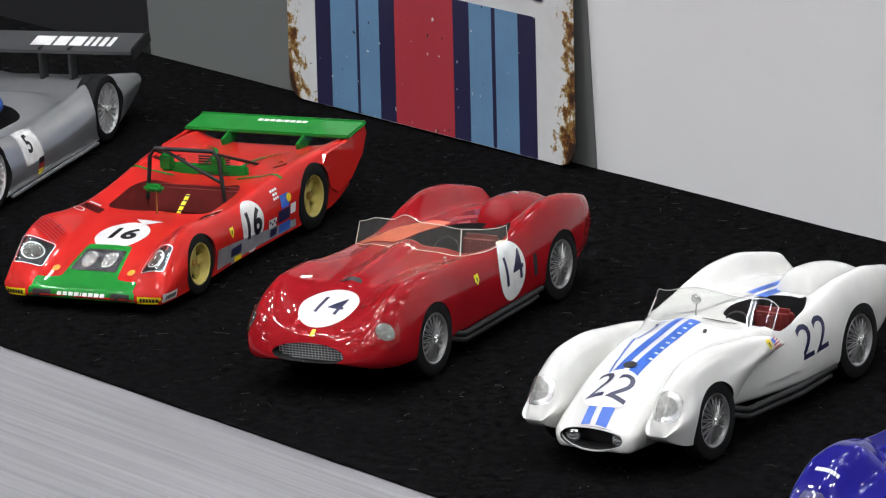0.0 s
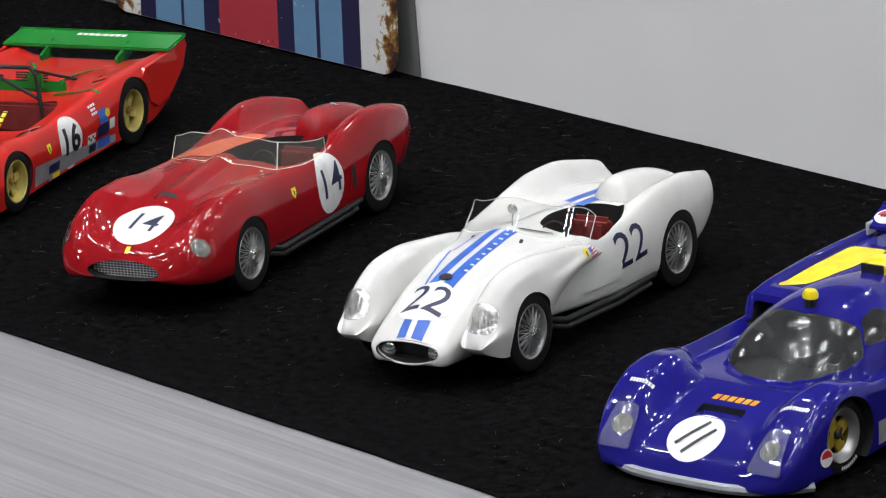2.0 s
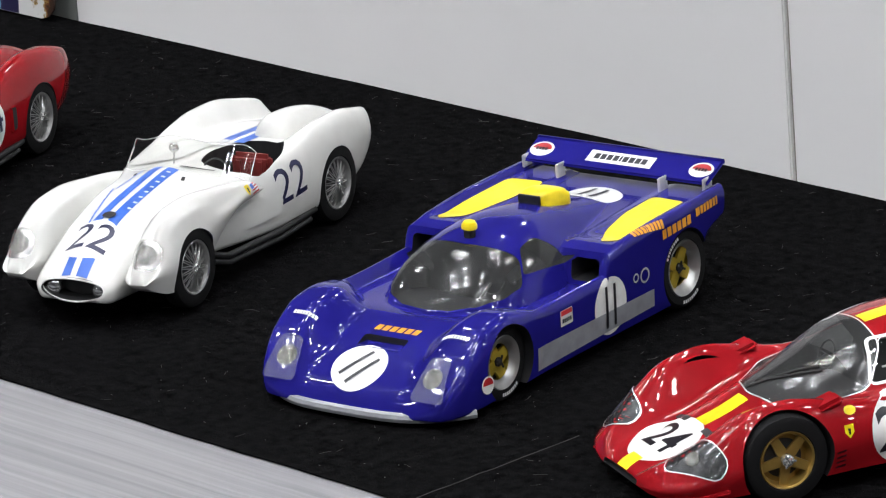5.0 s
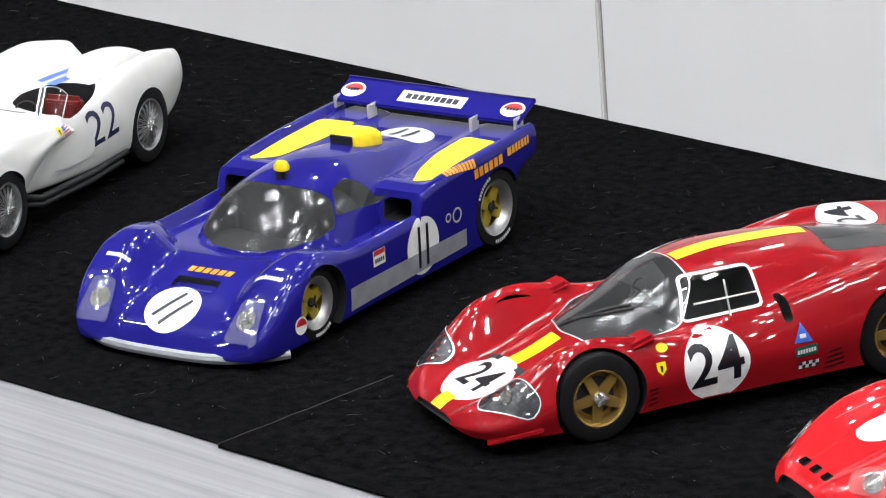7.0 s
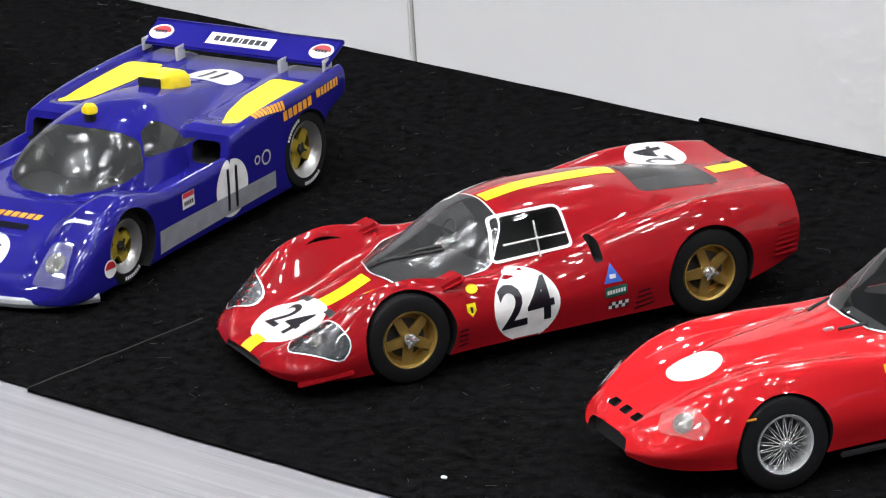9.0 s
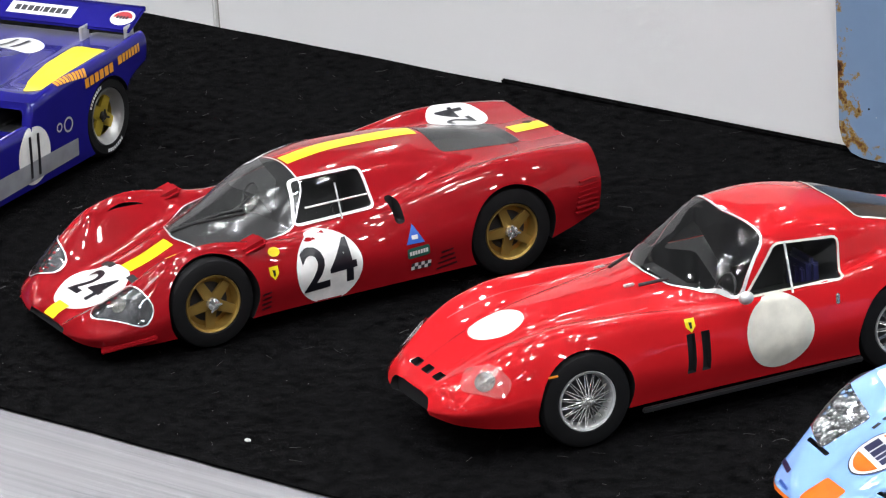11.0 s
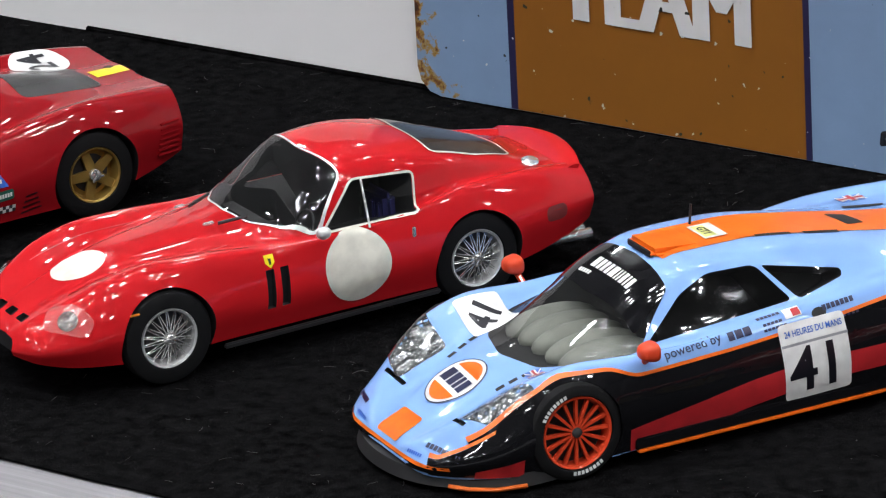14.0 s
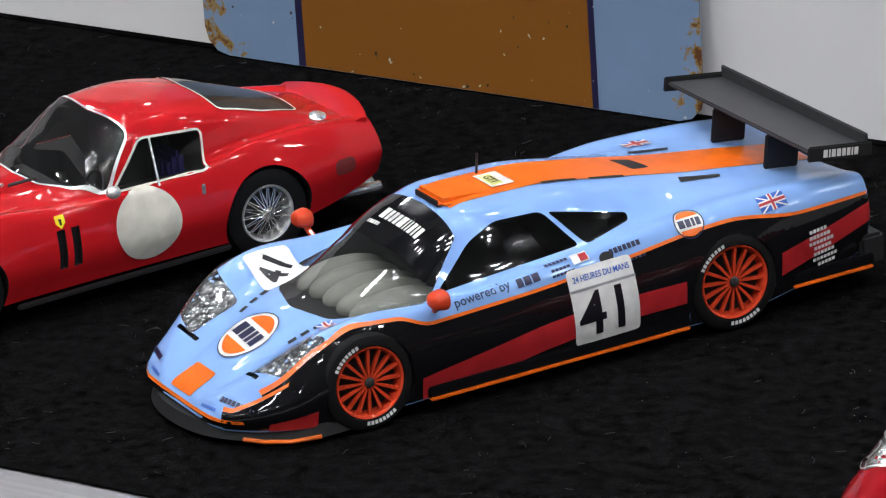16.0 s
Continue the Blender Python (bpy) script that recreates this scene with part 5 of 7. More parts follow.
    c.decal("shield_mark", flat([(-6, 2), (6, 2), (0, -3.2)][::-1]), DECAL_WHITE, (29, 4, 0), TOP, 0, 0.2)
    number_disc(c, (3, 0, 15.5), shoulder(20), 8.4, "16", 13.5, 0, squash=1.16, bold=0.45)
    shield(c, (20, 0, 17), shoulder(28))
    c.decal("side_sill", flat(rounded([(-33, -4), (31, -4), (31, 1.5), (-33, 6.5)], 0.6)), GREY_TRIM, (0, 0, 7.2), SIDE, 0, 0.15, "silver grey side sill")
    for u, z, w, h, mt in ((-12, 12, 6, 3.5, DECAL_WHITE), (-21, 13, 9, 4.5, NAVY), (-22, 18.4, 6, 5.5, DECAL_BLUE), (-28, 14, 4, 4, DECAL_WHITE), (-13, 8, 5, 3, NAVY), (-22, 8.0, 9, 3.6, DECAL_BLUE), (17, 9, 9, 3.4, NAVY), (15, 5.6, 6, 2.0, YELLOW)):
        c.decal("sponsor_patch", flat(rect(w, h)), mt, (u, 0, z), shoulder(6), 0, 0.24)
    for k in range(4):
        c.decal("check_mark", flat(rect(1.2, 1.0)), DECAL_BLACK, (-10 - 1.5 * k, 0, 12.6 - (k % 2)), shoulder(6), 0, 0.32)
    for k, row in enumerate(([1.4, 1.6, 1.2], [1.8, 1.2], [1.0, 1.3, 1.0])):
        c.decal("driver_marking", bars(row, 0.9, 0.3), DECAL_WHITE, (-16.5, 0, 23.8 - 1.5 * k), shoulder(38), 0, 0.24)
    c.decal("spot_mark", flat(disc(1.7, 14)), YELLOW, (-25, 0, 19), shoulder(12), 0, 0.34)
    c.decal("corner_plate", flat(rect(9, 3.2)), DECAL_WHITE, (70, 0, 6.3), shoulder(0, 8), 0, 0.25)
    c.decal("corner_mark", bars([1.1] * 5, 1.7, 0.3), DECAL_BLACK, (70, 0, 6.3), shoulder(0, 8), 0, 0.34)


red_green_sixteen()


# ---- blue and yellow closed prototype, number 11 ----
def eleven_body():
    """Wedge nose with arched front wings, a bubble cabin, hollow doors that feed two side ducts, and a flat rear deck between upright fins."""
    nose = curve((82.5, 3.5), (79, 8.6), (74, 12.4), (66, 16.6), (57, 19.8), (42, 21.4), (30, 21), (-10, 20.5))
    wing = curve((82.5, 3.7), (79, 9.6), (73, 16.6), (66, 22.8), (57, 27.6), (49, 28.6), (40, 27.2), (31, 24.8), (-10, 25.2))
    at_v = curve((82.5, 28), (70, 29), (50, 30), (40, 32.5), (30, 38), (-10, 38.6))
    inner = curve((82.5, 10), (60, 13.5), (48, 13), (36, 8), (28, 3.6), (-10, 3.6))
    roof = curve((43, 19), (40, 21.8), (33, 27.5), (26, 32.2), (16, 37.2), (6, 39.8), (-6, 40.8), (-20, 39.6), (-36, 36.6), (-56, 33), (-78, 31))
    cabin = curve((43, 5), (40, 13), (35, 19.5), (28, 24), (18, 26.5), (4, 26.5), (-10, 24), (-22, 21), (-40, 18), (-78, 16))
    fin = curve((0, 30.5), (-8, 31.6), (-18, 33.2), (-40, 34.6), (-60, 35), (-78, 35.4))

    def top(u, v):
        d = v - at_v(u)
        front = nose(u) + (wing(u) - nose(u)) * (swell(d / inner(u)) if d < 0 else 1 - 0.05 * (d / 8) ** 2)
        deck = fin(u) - 2.2 * ease(37.6, 35.8, v) * ease(-12, -24, u) - 0.8 * ease(22, 17, v)
        z = front + (deck - front) * ease(-5.0, -7.0, u)
        if u < 43 and v < cabin(u):
            base = 17.0
            z = over(z, base + (roof(u) - base) * (1 - (v / cabin(u)) ** 2.5) ** 0.5, 1.2)
        return z

    W = curve((82.5, 30), (80, 35), (76, 38), (68, 40), (50, 40.8), (28, 40), (-50, 41), (-78, 40))
    return moulded(-77, 82.8, W, lambda u: top(u, W(u) - 3.2) - curve((82.5, 1), (74, 5), (50, 7), (30, 3), (-78, 3))(u), curve((-78, 25.5), (-66, 22), (-50, 4), (50, 3.5), (82, 2.4)), top, curve((82.5, 2), (66, 4), (50, 5.5), (30, 2.6), (-78, 2.0)), lambda u: 1.0, 2.5, 1.5, 150, 44)


def blue_eleven():
    c = Model("model_car", "deep blue model prototype with yellow deck panels, wing, number 11", -0.0857, 0.1230, -79.10)
    c.body(eleven_body(), BLUE)
    arches(c, 50, 38.5, 40.5, 12.8, 13.8, 10, 14, -0.2)
    screen = rounded([(-9, -38.8), (0, -40), (9, -38.8), (17, -34), (22, -27), (24, -18.5), (19, -12.5), (9, -15.5), (0, -16.5), (-9, -15.5), (-19, -12.5), (-24, -18.5), (-22, -27), (-17, -34)], 2)
    c.pane("windscreen", screen, (0, 0, 10), TOP, SMOKE, 9, BLUE, 0.5)
    win = rounded([(-12.5, -4.5), (11, -7.0), (8.5, -0.5), (2.5, 5.4), (-6.0, 3.8)], 2)
    c.pane("side_window", win, (3.5, 0, 33), shoulder(30), SMOKE, 12, BLUE, 0.5)
    c.pane("side_window", mirrored(win), (3.5, 0, 33), shoulder(30, 180), SMOKE, 12, BLUE, 0.5)
    for s in (1, -1):
        c.cut(prism(rounded(rect(11, 7.4), 1.5), (-16, s * 31.5, 25.6), FACE, -4, 14))
    c.cut(prism(rounded(rect(17, 6), 1.2), (62.5, 0, 10), TOP, 7.0, 60))
    c.carve()
    wheels(c, 50, 37.6, 40.0, 12.8, 13.8, 9.5, 13.5, 8.4, 9.2, YELLOW4)
    tyre_marks(c, 50, 37.6, 12.8)
    tyre_marks(c, -50, 40.0, 13.8)
    seat(c, -10, 9, MATT_BLACK, 8, 20, 14)
    steering(c, 14, 9, 25, 4.5)
    c.extra("roof_light", lathe([(2.6, 0), (2.6, 1.2), (1.8, 2.4), (0, 2.9)], 20), YELLOW, "yellow roof marker lamp").matrix_basis = pose(0.0125, 0, 0.0412, 84, 0, 0)
    c.extra("light_base", box(12.5, 0, 39.4, 3, 3.6, 4, 0.8), MATT_BLACK)
    sc = bmesh.new()
    bmesh.ops.create_uvsphere(sc, u_segments=28, v_segments=18, radius=1.0)
    for v in sc.verts:
        x, y, z = (math.copysign(abs(a) ** 0.45, a) for a in v.co)
        v.co = Vector((-29.5 + 8.4 * x, 6.4 * y, 38.6 + 4.8 * z))
        if v.co.x < -28:
            v.co.z += (v.co.x + 28) * 0.22
        if v.co.z > 40:
            v.co.y *= 0.86
    ob = c.extra("air_scoop", sc, YELLOW, "yellow air scoop")
    part("scoop_mouth", box(-21.3, 0, 40.3, 0.9, 8.6, 4.2, 0.2), MATT_BLACK, ob, "dark scoop mouth")
    for s in (1, -1):
        poly = [(s * 21.5, 61), (s * 22.5, 42), (s * 26, 26), (s * 32, 14), (s * 35.4, 18), (s * 35.6, 60)]
        c.decal("yellow_panel", flat(rounded(poly if s > 0 else poly[::-1], 3)), YELLOW, (0, 0, 0), TOP, 0, 0.14, "yellow deck panel")
        lamp(c, (75.0, s * 28.5, 14), slope(42), rounded([(-6, -8), (6.5, -8), (4.6, 7), (-3.4, 7)] if s > 0 else [(-6.5, -8), (6, -8), (3.4, 7), (-4.6, 7)], 2), 3.6, HAZY, BLUE, BLUE, 0.7, False)
        c.decal("lamp_marking", bars([0.9] * 8, 1.2, 0.25), DECAL_WHITE, (63.5, s * 29, 0), TOP, 0, 0.2)
    number_disc(c, (72.5, -2, 13), slope(62), 9.8, "", 1, 0, squash=0.95)
    number_disc(c, (-56, 1, 0), TOP, 10.5, "", 1, 0, squash=0.8)
    number_disc(c, (-6, 0, 14.6), SIDE, 8.9, "", 1, 0, squash=1.08)
    for where, ax, turn, h in (((72.5, -2, 13), slope(62), -36, 13), ((-56, 1, 0), TOP, 0, 11), ((-6, 0, 14.6), SIDE, 0, 14)):
        for o in (-2.3, 2.3):
            c.decal("number_bar", flat([(o - 0.65, -h / 2), (o + 0.65, -h / 2), (o + 0.65, h / 2), (o - 0.65, h / 2)]), DECAL_BLACK, where, ax, turn, 0.3, "black number stroke")
    c.decal("bonnet_marking", bars([2.2, 2.2, 2.2, 2.2, 2.2, 2.2], 3.2, 0.7), AMBER, (55.2, 1.0, 0), TOP, 0, 0.2)
    c.decal("flank_marking", bars([2.2] * 6, 3.2, 0.7), AMBER, (-45, 0, 29.6), shoulder(0), 3, 0.25)
    c.decal("flank_marking", bars([2.4, 1.6, 1.4, 1.4, 1.6, 1.4, 1.0], 2.8, 0.5), AMBER, (-63.5, 0, 31.2), shoulder(0), 2, 0.25)
    c.decal("roof_marking", bars([1.3] * 4 + [0.5] + [1.3] * 5, 2.4, 0.4), AMBER, (-30, 16.6, 0), shoulder(55), -6, 0.25)
    c.extra("duct_floor", box(62.5, 0, 16.9, 16.5, 5.6, 0.6, 0.2, Matrix.Rotation(radians(90), 4, "Z")), BLUE, "floor of the bonnet duct")
    c.decal("side_sill", flat([(-35, -2.2), (30.5, -0.6), (30.5, 5.2), (-35, 5.4)]), GREY_TRIM, (0, 0, 7.6), SIDE, 0, 0.18, "silver grey sill band")
    c.extra("nose_lip", tube([(83.4 - 15 * (abs(k) / 12) ** 3.6, k * 3.25, 2.4) for k in range(-12, 13)], 1.7, 8), GREY_TRIM, "grey nose splitter")
    c.decal("sponsor_patch", flat(rect(6.6, 5.2)), DECAL_WHITE, (18.5, 0, 18.5), SIDE, 0, 0.2)
    c.decal("sponsor_band", flat(rect(6.0, 1.6)), DECAL_RED, (18.5, 0, 20.2), SIDE, 0, 0.3)
    c.decal("sponsor_mark", bars([0.8] * 5, 1.4, 0.25), DECAL_BLACK, (18.5, 0, 17.6), SIDE, 0, 0.3)
    c.decal("corner_disc", flat(disc(2.9, 20)), DECAL_WHITE, (63, 0, 10), shoulder(12, 20), 0, 0.25)
    c.decal("corner_mark", flat([(2.4 * math.cos(t), 2.4 * math.sin(t)) for t in (math.pi * k / 10 for k in range(11))]), DECAL_RED, (63, 0, 10), shoulder(12, 20), 0, 0.34)
    c.decal("round_badge", ring_of(disc(2.6, 20), 0.7), ALU, (-25.5, 0, 19), SIDE, 0, 0.25)
    c.decal("round_badge", ring_of(disc(1.6, 16), 0.6), ALU, (-20.5, 0, 19.5), SIDE, 0, 0.25)
    w = box(-75.2, 0, 38.6, 12, 75, 1.3, 0.5, Matrix.Rotation(radians(24), 4, "Y"))
    wing = c.extra("rear_wing", w, BLUE, "blue rear wing")
    part("wing_flap", box(-80.6, 0, 41.2, 1.0, 75, 1.8, 0.3), BLUE, wing)

    def on_wing(bm, v, z, material, nm):
        bmesh.ops.rotate(bm, cent=(0, 0, 0), matrix=Matrix(((0, -1, 0), (1, 0, 0), (0, 0, 1))), verts=bm.verts)
        bmesh.ops.rotate(bm, cent=(0, 0, 0), matrix=Matrix.Rotation(radians(24), 3, "Y"), verts=bm.verts)
        bmesh.ops.translate(bm, vec=(-74.9 + 0.4 * z, v, 39.3 + 0.9 * z), verts=bm.verts)
        part(nm, bm, material, wing)

    on_wing(flat(rect(26, 5.6)), 0, 0.05, DECAL_WHITE, "wing_plate")
    on_wing(bars([2.0, 2.0, 2.0, 2.0, 0.8, 2.0, 2.0, 2.0, 2.0], 2.6, 0.5), 0, 0.15, DECAL_BLACK, "wing_marking")
    for v in (-32, 32):
        on_wing(flat(disc(4.6, 20, 0.8)), v, 0.05, DECAL_WHITE, "wing_disc")
        on_wing(flat([(3.7 * math.cos(t), 2.9 * math.sin(t)) for t in (math.pi * k / 10 for k in range(11))]), v, 0.15, DECAL_RED, "wing_mark")
        on_wing(bars([0.9] * 4, 1.4, 0.3), v, 0.25, DECAL_BLACK, "wing_mark")
        c.extra("wing_strut", box(-71.5, v * 1.13, 36, 5, 1.0, 4.4, 0.3), ALU, "metal wing strut")
    for v in (-20.5, 20.5):
        c.extra("wing_strut", box(-68.5, v, 35.0, 5, 1.0, 5, 0.3), ALU, "metal wing strut")


blue_eleven()


# ---- red closed prototype with yellow stripe, number 24 ----
def p4_shape():
    return dict(
        W=curve((-87, 33), (-68, 36), (-50, 37.6), (-25, 36.8), (0, 36.2), (28, 35.8), (50, 37), (68, 35), (80, 31), (90, 22)),
        zs=curve((-87, 24), (-50, 22), (0, 17), (28, 17), (50, 19), (70, 13), (90, 8)),
        zb=curve((-87, 15), (-70, 10), (-50, 6.5), (50, 6), (72, 5), (90, 5.5)),
        vf=curve((-87, 28), (-50, 31), (-20, 31), (0, 31.5), (28, 30.5), (50, 29), (72, 26), (90, 14)),
        zf=curve((-87, 31.5), (-70, 34), (-52, 35.2), (-36, 33.2), (-18, 29.5), (0, 25.5), (18, 25), (34, 28), (48, 30.4), (60, 28.5), (74, 20), (90, 9.5)),
        va=curve((-87, 20), (-50, 22), (-20, 24.5), (0, 26), (18, 25), (34, 20), (50, 17), (90, 10)),
        za=curve((-87, 32.5), (-60, 33.2), (-40, 33), (-18, 31.5), (0, 30), (16, 26.5), (34, 23.5), (50, 20), (64, 16.5), (78, 12.5), (90, 9)),
        vb=curve((-87, 10), (-50, 12), (-20, 15.5), (0, 16), (18, 16), (34, 11), (60, 8), (90, 5)),
        zr=curve((-87, 32), (-70, 32.4), (-50, 35.0), (-30, 37.8), (-8, 38.6), (8, 36.8), (24, 30.6), (42, 24), (56, 19), (66, 16.2), (78, 12.5), (90, 9)),
        zc=curve((-87, 32.6), (-70, 32.8), (-50, 37.0), (-30, 40.6), (-8, 41.2), (8, 39.6), (24, 33.4), (44, 24.3), (56, 19.2), (66, 16.3), (78, 12.6), (90, 9)))


def red_twenty_four():
    c = Model("model_car", "glossy red closed model prototype, yellow centre stripe, number 24", 0.0812, 0.1258, -111.55)
    c.body(loft(-84.5, 89, tuck=2.0, round_nose=5, round_tail=2.5, **p4_shape()), RED)
    arches(c, 50, 35.2, 35.6, 13.8, 14.0, 8, 10, 0.9)
    screen = rounded([(-13, -43), (0, -46), (13, -43), (22, -32), (24.5, -18), (16.5, -10), (0, -9), (-16.5, -10), (-24.5, -18), (-22, -32)], 3)
    c.pane("windscreen", screen, (0, 0, 10), TOP, SMOKE, 9, ALU, 0.4)
    win = rounded([(-14, -6.2), (10, -6.0), (11, 6.2), (-9.5, 6.6)], 1.6)
    c.pane("side_window", win, (2.5, 0, 33.6), shoulder(22), CLEAR, 4, DECAL_WHITE, 0.9)
    c.pane("side_window", mirrored(win), (2.5, 0, 33.6), shoulder(22, 180), CLEAR, 4, DECAL_WHITE, 0.9)
    for pts in (((4.0, 30.2, 28.8), (3.6, 25.8, 38.8)), ((15, 28.2, 34.0), (-5.5, 28.4, 34.0))):
        c.extra("window_bar", tube(pts, 0.3, 6), ALU, "thin bright window bar")
    rear = rounded([(-15, 38), (15, 38), (11, 68), (-11, 68)], 3)
    c.pane("rear_window", rear, (0, 0, 20), TOP, SMOKE, 10)
    c.cut(prism(rounded(rect(3.0, 7.5), 1.4), (-13.5, 0, 24.5), shoulder(6), 26, 60))
    c.cut(prism(rounded(rect(24, 1.8), 0.8), (70, 0, 7.4), FACE, 17, 60))
    c.carve()
    wheels(c, 50, 34.8, 35.2, 13.6, 13.8, 7.6, 9.6, 8.6, 8.6, GOLD5)
    seat(c, -8, 12, SEAT_RED, 8, 22, 14)
    seat(c, -8, -12, SEAT_RED, 8, 22, 14)
    steering(c, 14, -12, 26, 4.6)
    for u0, u1 in ((88, 82.5), (62, 47.5), (8, -36), (-70, -87)):
        c.decal("stripe", flat([(-3.4, -u0), (3.4, -u0), (3.4, -u1), (-3.4, -u1)]), YELLOW, (0, 0, 0), TOP, 0, 0.14, "yellow centre stripe")
    number_disc(c, (73, -1.0, 0), TOP, 12.4, "24", 15.5, 0, squash=0.92, bold=0.25)
    number_disc(c, (12, 0, 16.6), shoulder(6), 10.8, "24", 18.0, 3, squash=1.0, bold=0.3)
    number_disc(c, (-62, -20, 0), TOP, 10.0, "24", 13.0, 180, squash=0.95)
    for s in (1, -1):
        lamp(c, (75, s * 26.0, 15.5), shoulder(42, 90 - s * 38), rounded([(-9.5, -4.6), (8.5, -5.2), (10.5, 1.0), (4, 6.2), (-7.5, 5.4)], 3.0), 0, CLEAR, LAMP_DARK, ALU)
        c.decal("lamp_lens", flat(disc(2.3, 18)), LENS, (75, s * 25.6, 15), shoulder(42, 90 - s * 38), 0, 0.3, "round lamp lens")
        c.extra("nose_flap", box(76, s * 30.5, 6.4, 17, 6, 1.1, 0.4, Matrix.Rotation(radians(s * -24), 4, "Z") @ Matrix.Rotation(radians(10), 4, "Y")), RED, "small red nose flap")
        for k in range(7):
            c.extra("tail_louvre", box(-76.5 - 0.15 * k, s * 34.4, 14.8 + 1.6 * k, 9 - 0.3 * k, 1.0, 0.7, 0.2, Matrix.Rotation(radians(s * 10), 4, "Z")), RED)
        for k in range(4):
            c.decal("sill_louvre", flat(rect(3.2, 0.5)), DECAL_BLACK, (33, 0, 8.5 + 1.6 * k), SIDE, 8, 0.14)
            c.decal("sill_louvre", flat(rect(7.0 - k, 0.5)), DECAL_BLACK, (-27, 0, 8.5 + 1.7 * k), SIDE, 8, 0.14)
        c.extra("wing_lip", box(34.5, s * 29.5, 27.0, 9, 8.5, 2.6, 1.1, Matrix.Rotation(radians(16), 4, "Y")), RED)
    for v in (-16, -4.5):
        c.decal("deck_hole", flat(disc(1.6, 16)), MATT_BLACK, (-78 if v < -10 else -83, v + 12, 0), TOP, 0, 0.16, "round hole in the rear deck")
    c.decal("yellow_spot", flat(disc(2.0, 18, 0.75)), YELLOW, (28.5, 0, 24.5), shoulder(30), 0, 0.2)
    shield(c, (30, 0, 19), shoulder(6))
    tri = c.decal("triangle_badge", flat([(-3, -2.4), (3, -2.4), (0, 3.4)]), DECAL_BLUE, (-16.5, 0, 22.5 - 2), shoulder(4), 0, 0.2, "blue triangle sticker")
    c.decal("triangle_mark", flat(rect(2.0, 1.2)), DECAL_WHITE, (-16.5, 0, 20), shoulder(4), 0, 0.3)
    c.decal("lozenge_badge", flat(rounded(rect(7.4, 3.2), 0.8)), plain("dark_green_decal", (0.01, 0.09, 0.06), 0.35), (-17.3, 0, 15.4), shoulder(4), 3, 0.2)
    c.decal("lozenge_mark", bars([0.7] * 7, 1.3, 0.2), DECAL_WHITE, (-17.3, 0, 15.4), shoulder(4), 3, 0.3)
    for k in range(6):
        c.decal("flag_check", flat(rect(1.1, 1.1)), DECAL_WHITE if k % 2 else DECAL_BLACK, (-15.5 - 1.1 * (k % 3), 0, 11.3 - 1.1 * (k // 3)), shoulder(4), 0, 0.2)
        c.decal("flag_check", flat(rect(1.1, 1.1)), DECAL_BLACK if k % 2 else DECAL_WHITE, (-18.8 - 1.1 * (k % 3), 0, 11.3 - 1.1 * (k // 3)), shoulder(4), 0, 0.2)
    for k in (0, 1):
        arm = [(45 - 3 * k, -3), (38, 2 + k), (32, 6 + 2 * k), (27, 10 + 2 * k)]
        rest = [(u, v, c.tree.ray_cast(Vector((u, v, 90)) * MM, Vector((0, 0, -1)))[0].z / MM + 0.7) for u, v in arm]
        c.extra("wiper", tube(rest, 0.45, 6), MATT_BLACK, "black windscreen wiper")
    for k in range(2):
        c.decal("bonnet_vent", flat(rounded(rect(7, 2.4), 0.6)), MATT_BLACK, (63.5, -9 + 18 * k, 0), TOP, 0, 0.14)


red_twenty_four()


# ---- red coupe with blank discs ----
def gto_shape():
    return dict(
        W=curve((-99, 24), (-88, 28), (-68, 31.3), (-50, 32.6), (-25, 31.6), (0, 31), (28, 30.8), (50, 31.8), (70, 29.2), (84, 23.5), (93, 14)),
        zs=curve((-99, 23), (-70, 22), (-50, 21), (0, 18), (50, 20), (93, 15)),
        zb=curve((-99, 18), (-85, 13), (-60, 8.6), (-50, 8.0), (50, 8.0), (75, 9.5), (93, 13)),
        vf=curve((-99, 19), (-70, 25), (-50, 27), (-25, 28.3), (0, 28.3), (28, 26.5), (50, 25), (72, 21.5), (93, 9)),
        zf=curve((-99, 29), (-85, 31.2), (-66, 33.2), (-50, 34), (-30, 31), (-10, 29.6), (12, 30.2), (34, 32.6), (50, 33.4), (64, 31.2), (78, 25), (93, 17)),
        va=curve((-99, 13), (-70, 19), (-50, 22.5), (-30, 25), (-5, 26), (8, 23.5), (34, 16), (93, 6)),
        za=curve((-99, 29), (-85, 31), (-66, 33.8), (-50, 34.5), (-30, 32.8), (-5, 31.6), (8, 31.6), (34, 31.4), (50, 30.8), (66, 27.6), (80, 22.8), (93, 17)),
        vb=curve((-99, 7), (-85, 12), (-60, 16.5), (-35, 19), (-12, 19.5), (2, 20.5), (16, 13), (50, 8), (93, 4)),
        zr=curve((-99, 29.3), (-92, 30), (-80, 32.6), (-62, 38.5), (-42, 44.6), (-24, 47), (-12, 46.2), (0, 39), (10, 34.8), (34, 33), (50, 31.6), (66, 28.2), (80, 23), (93, 17)),
        zc=curve((-99, 29.5), (-92, 30), (-80, 33), (-62, 40), (-42, 47.6), (-26, 50.2), (-12, 49.0), (2, 42), (14, 35.6), (34, 33.8), (50, 32.0), (66, 28.4), (80, 23.1), (93, 17)))


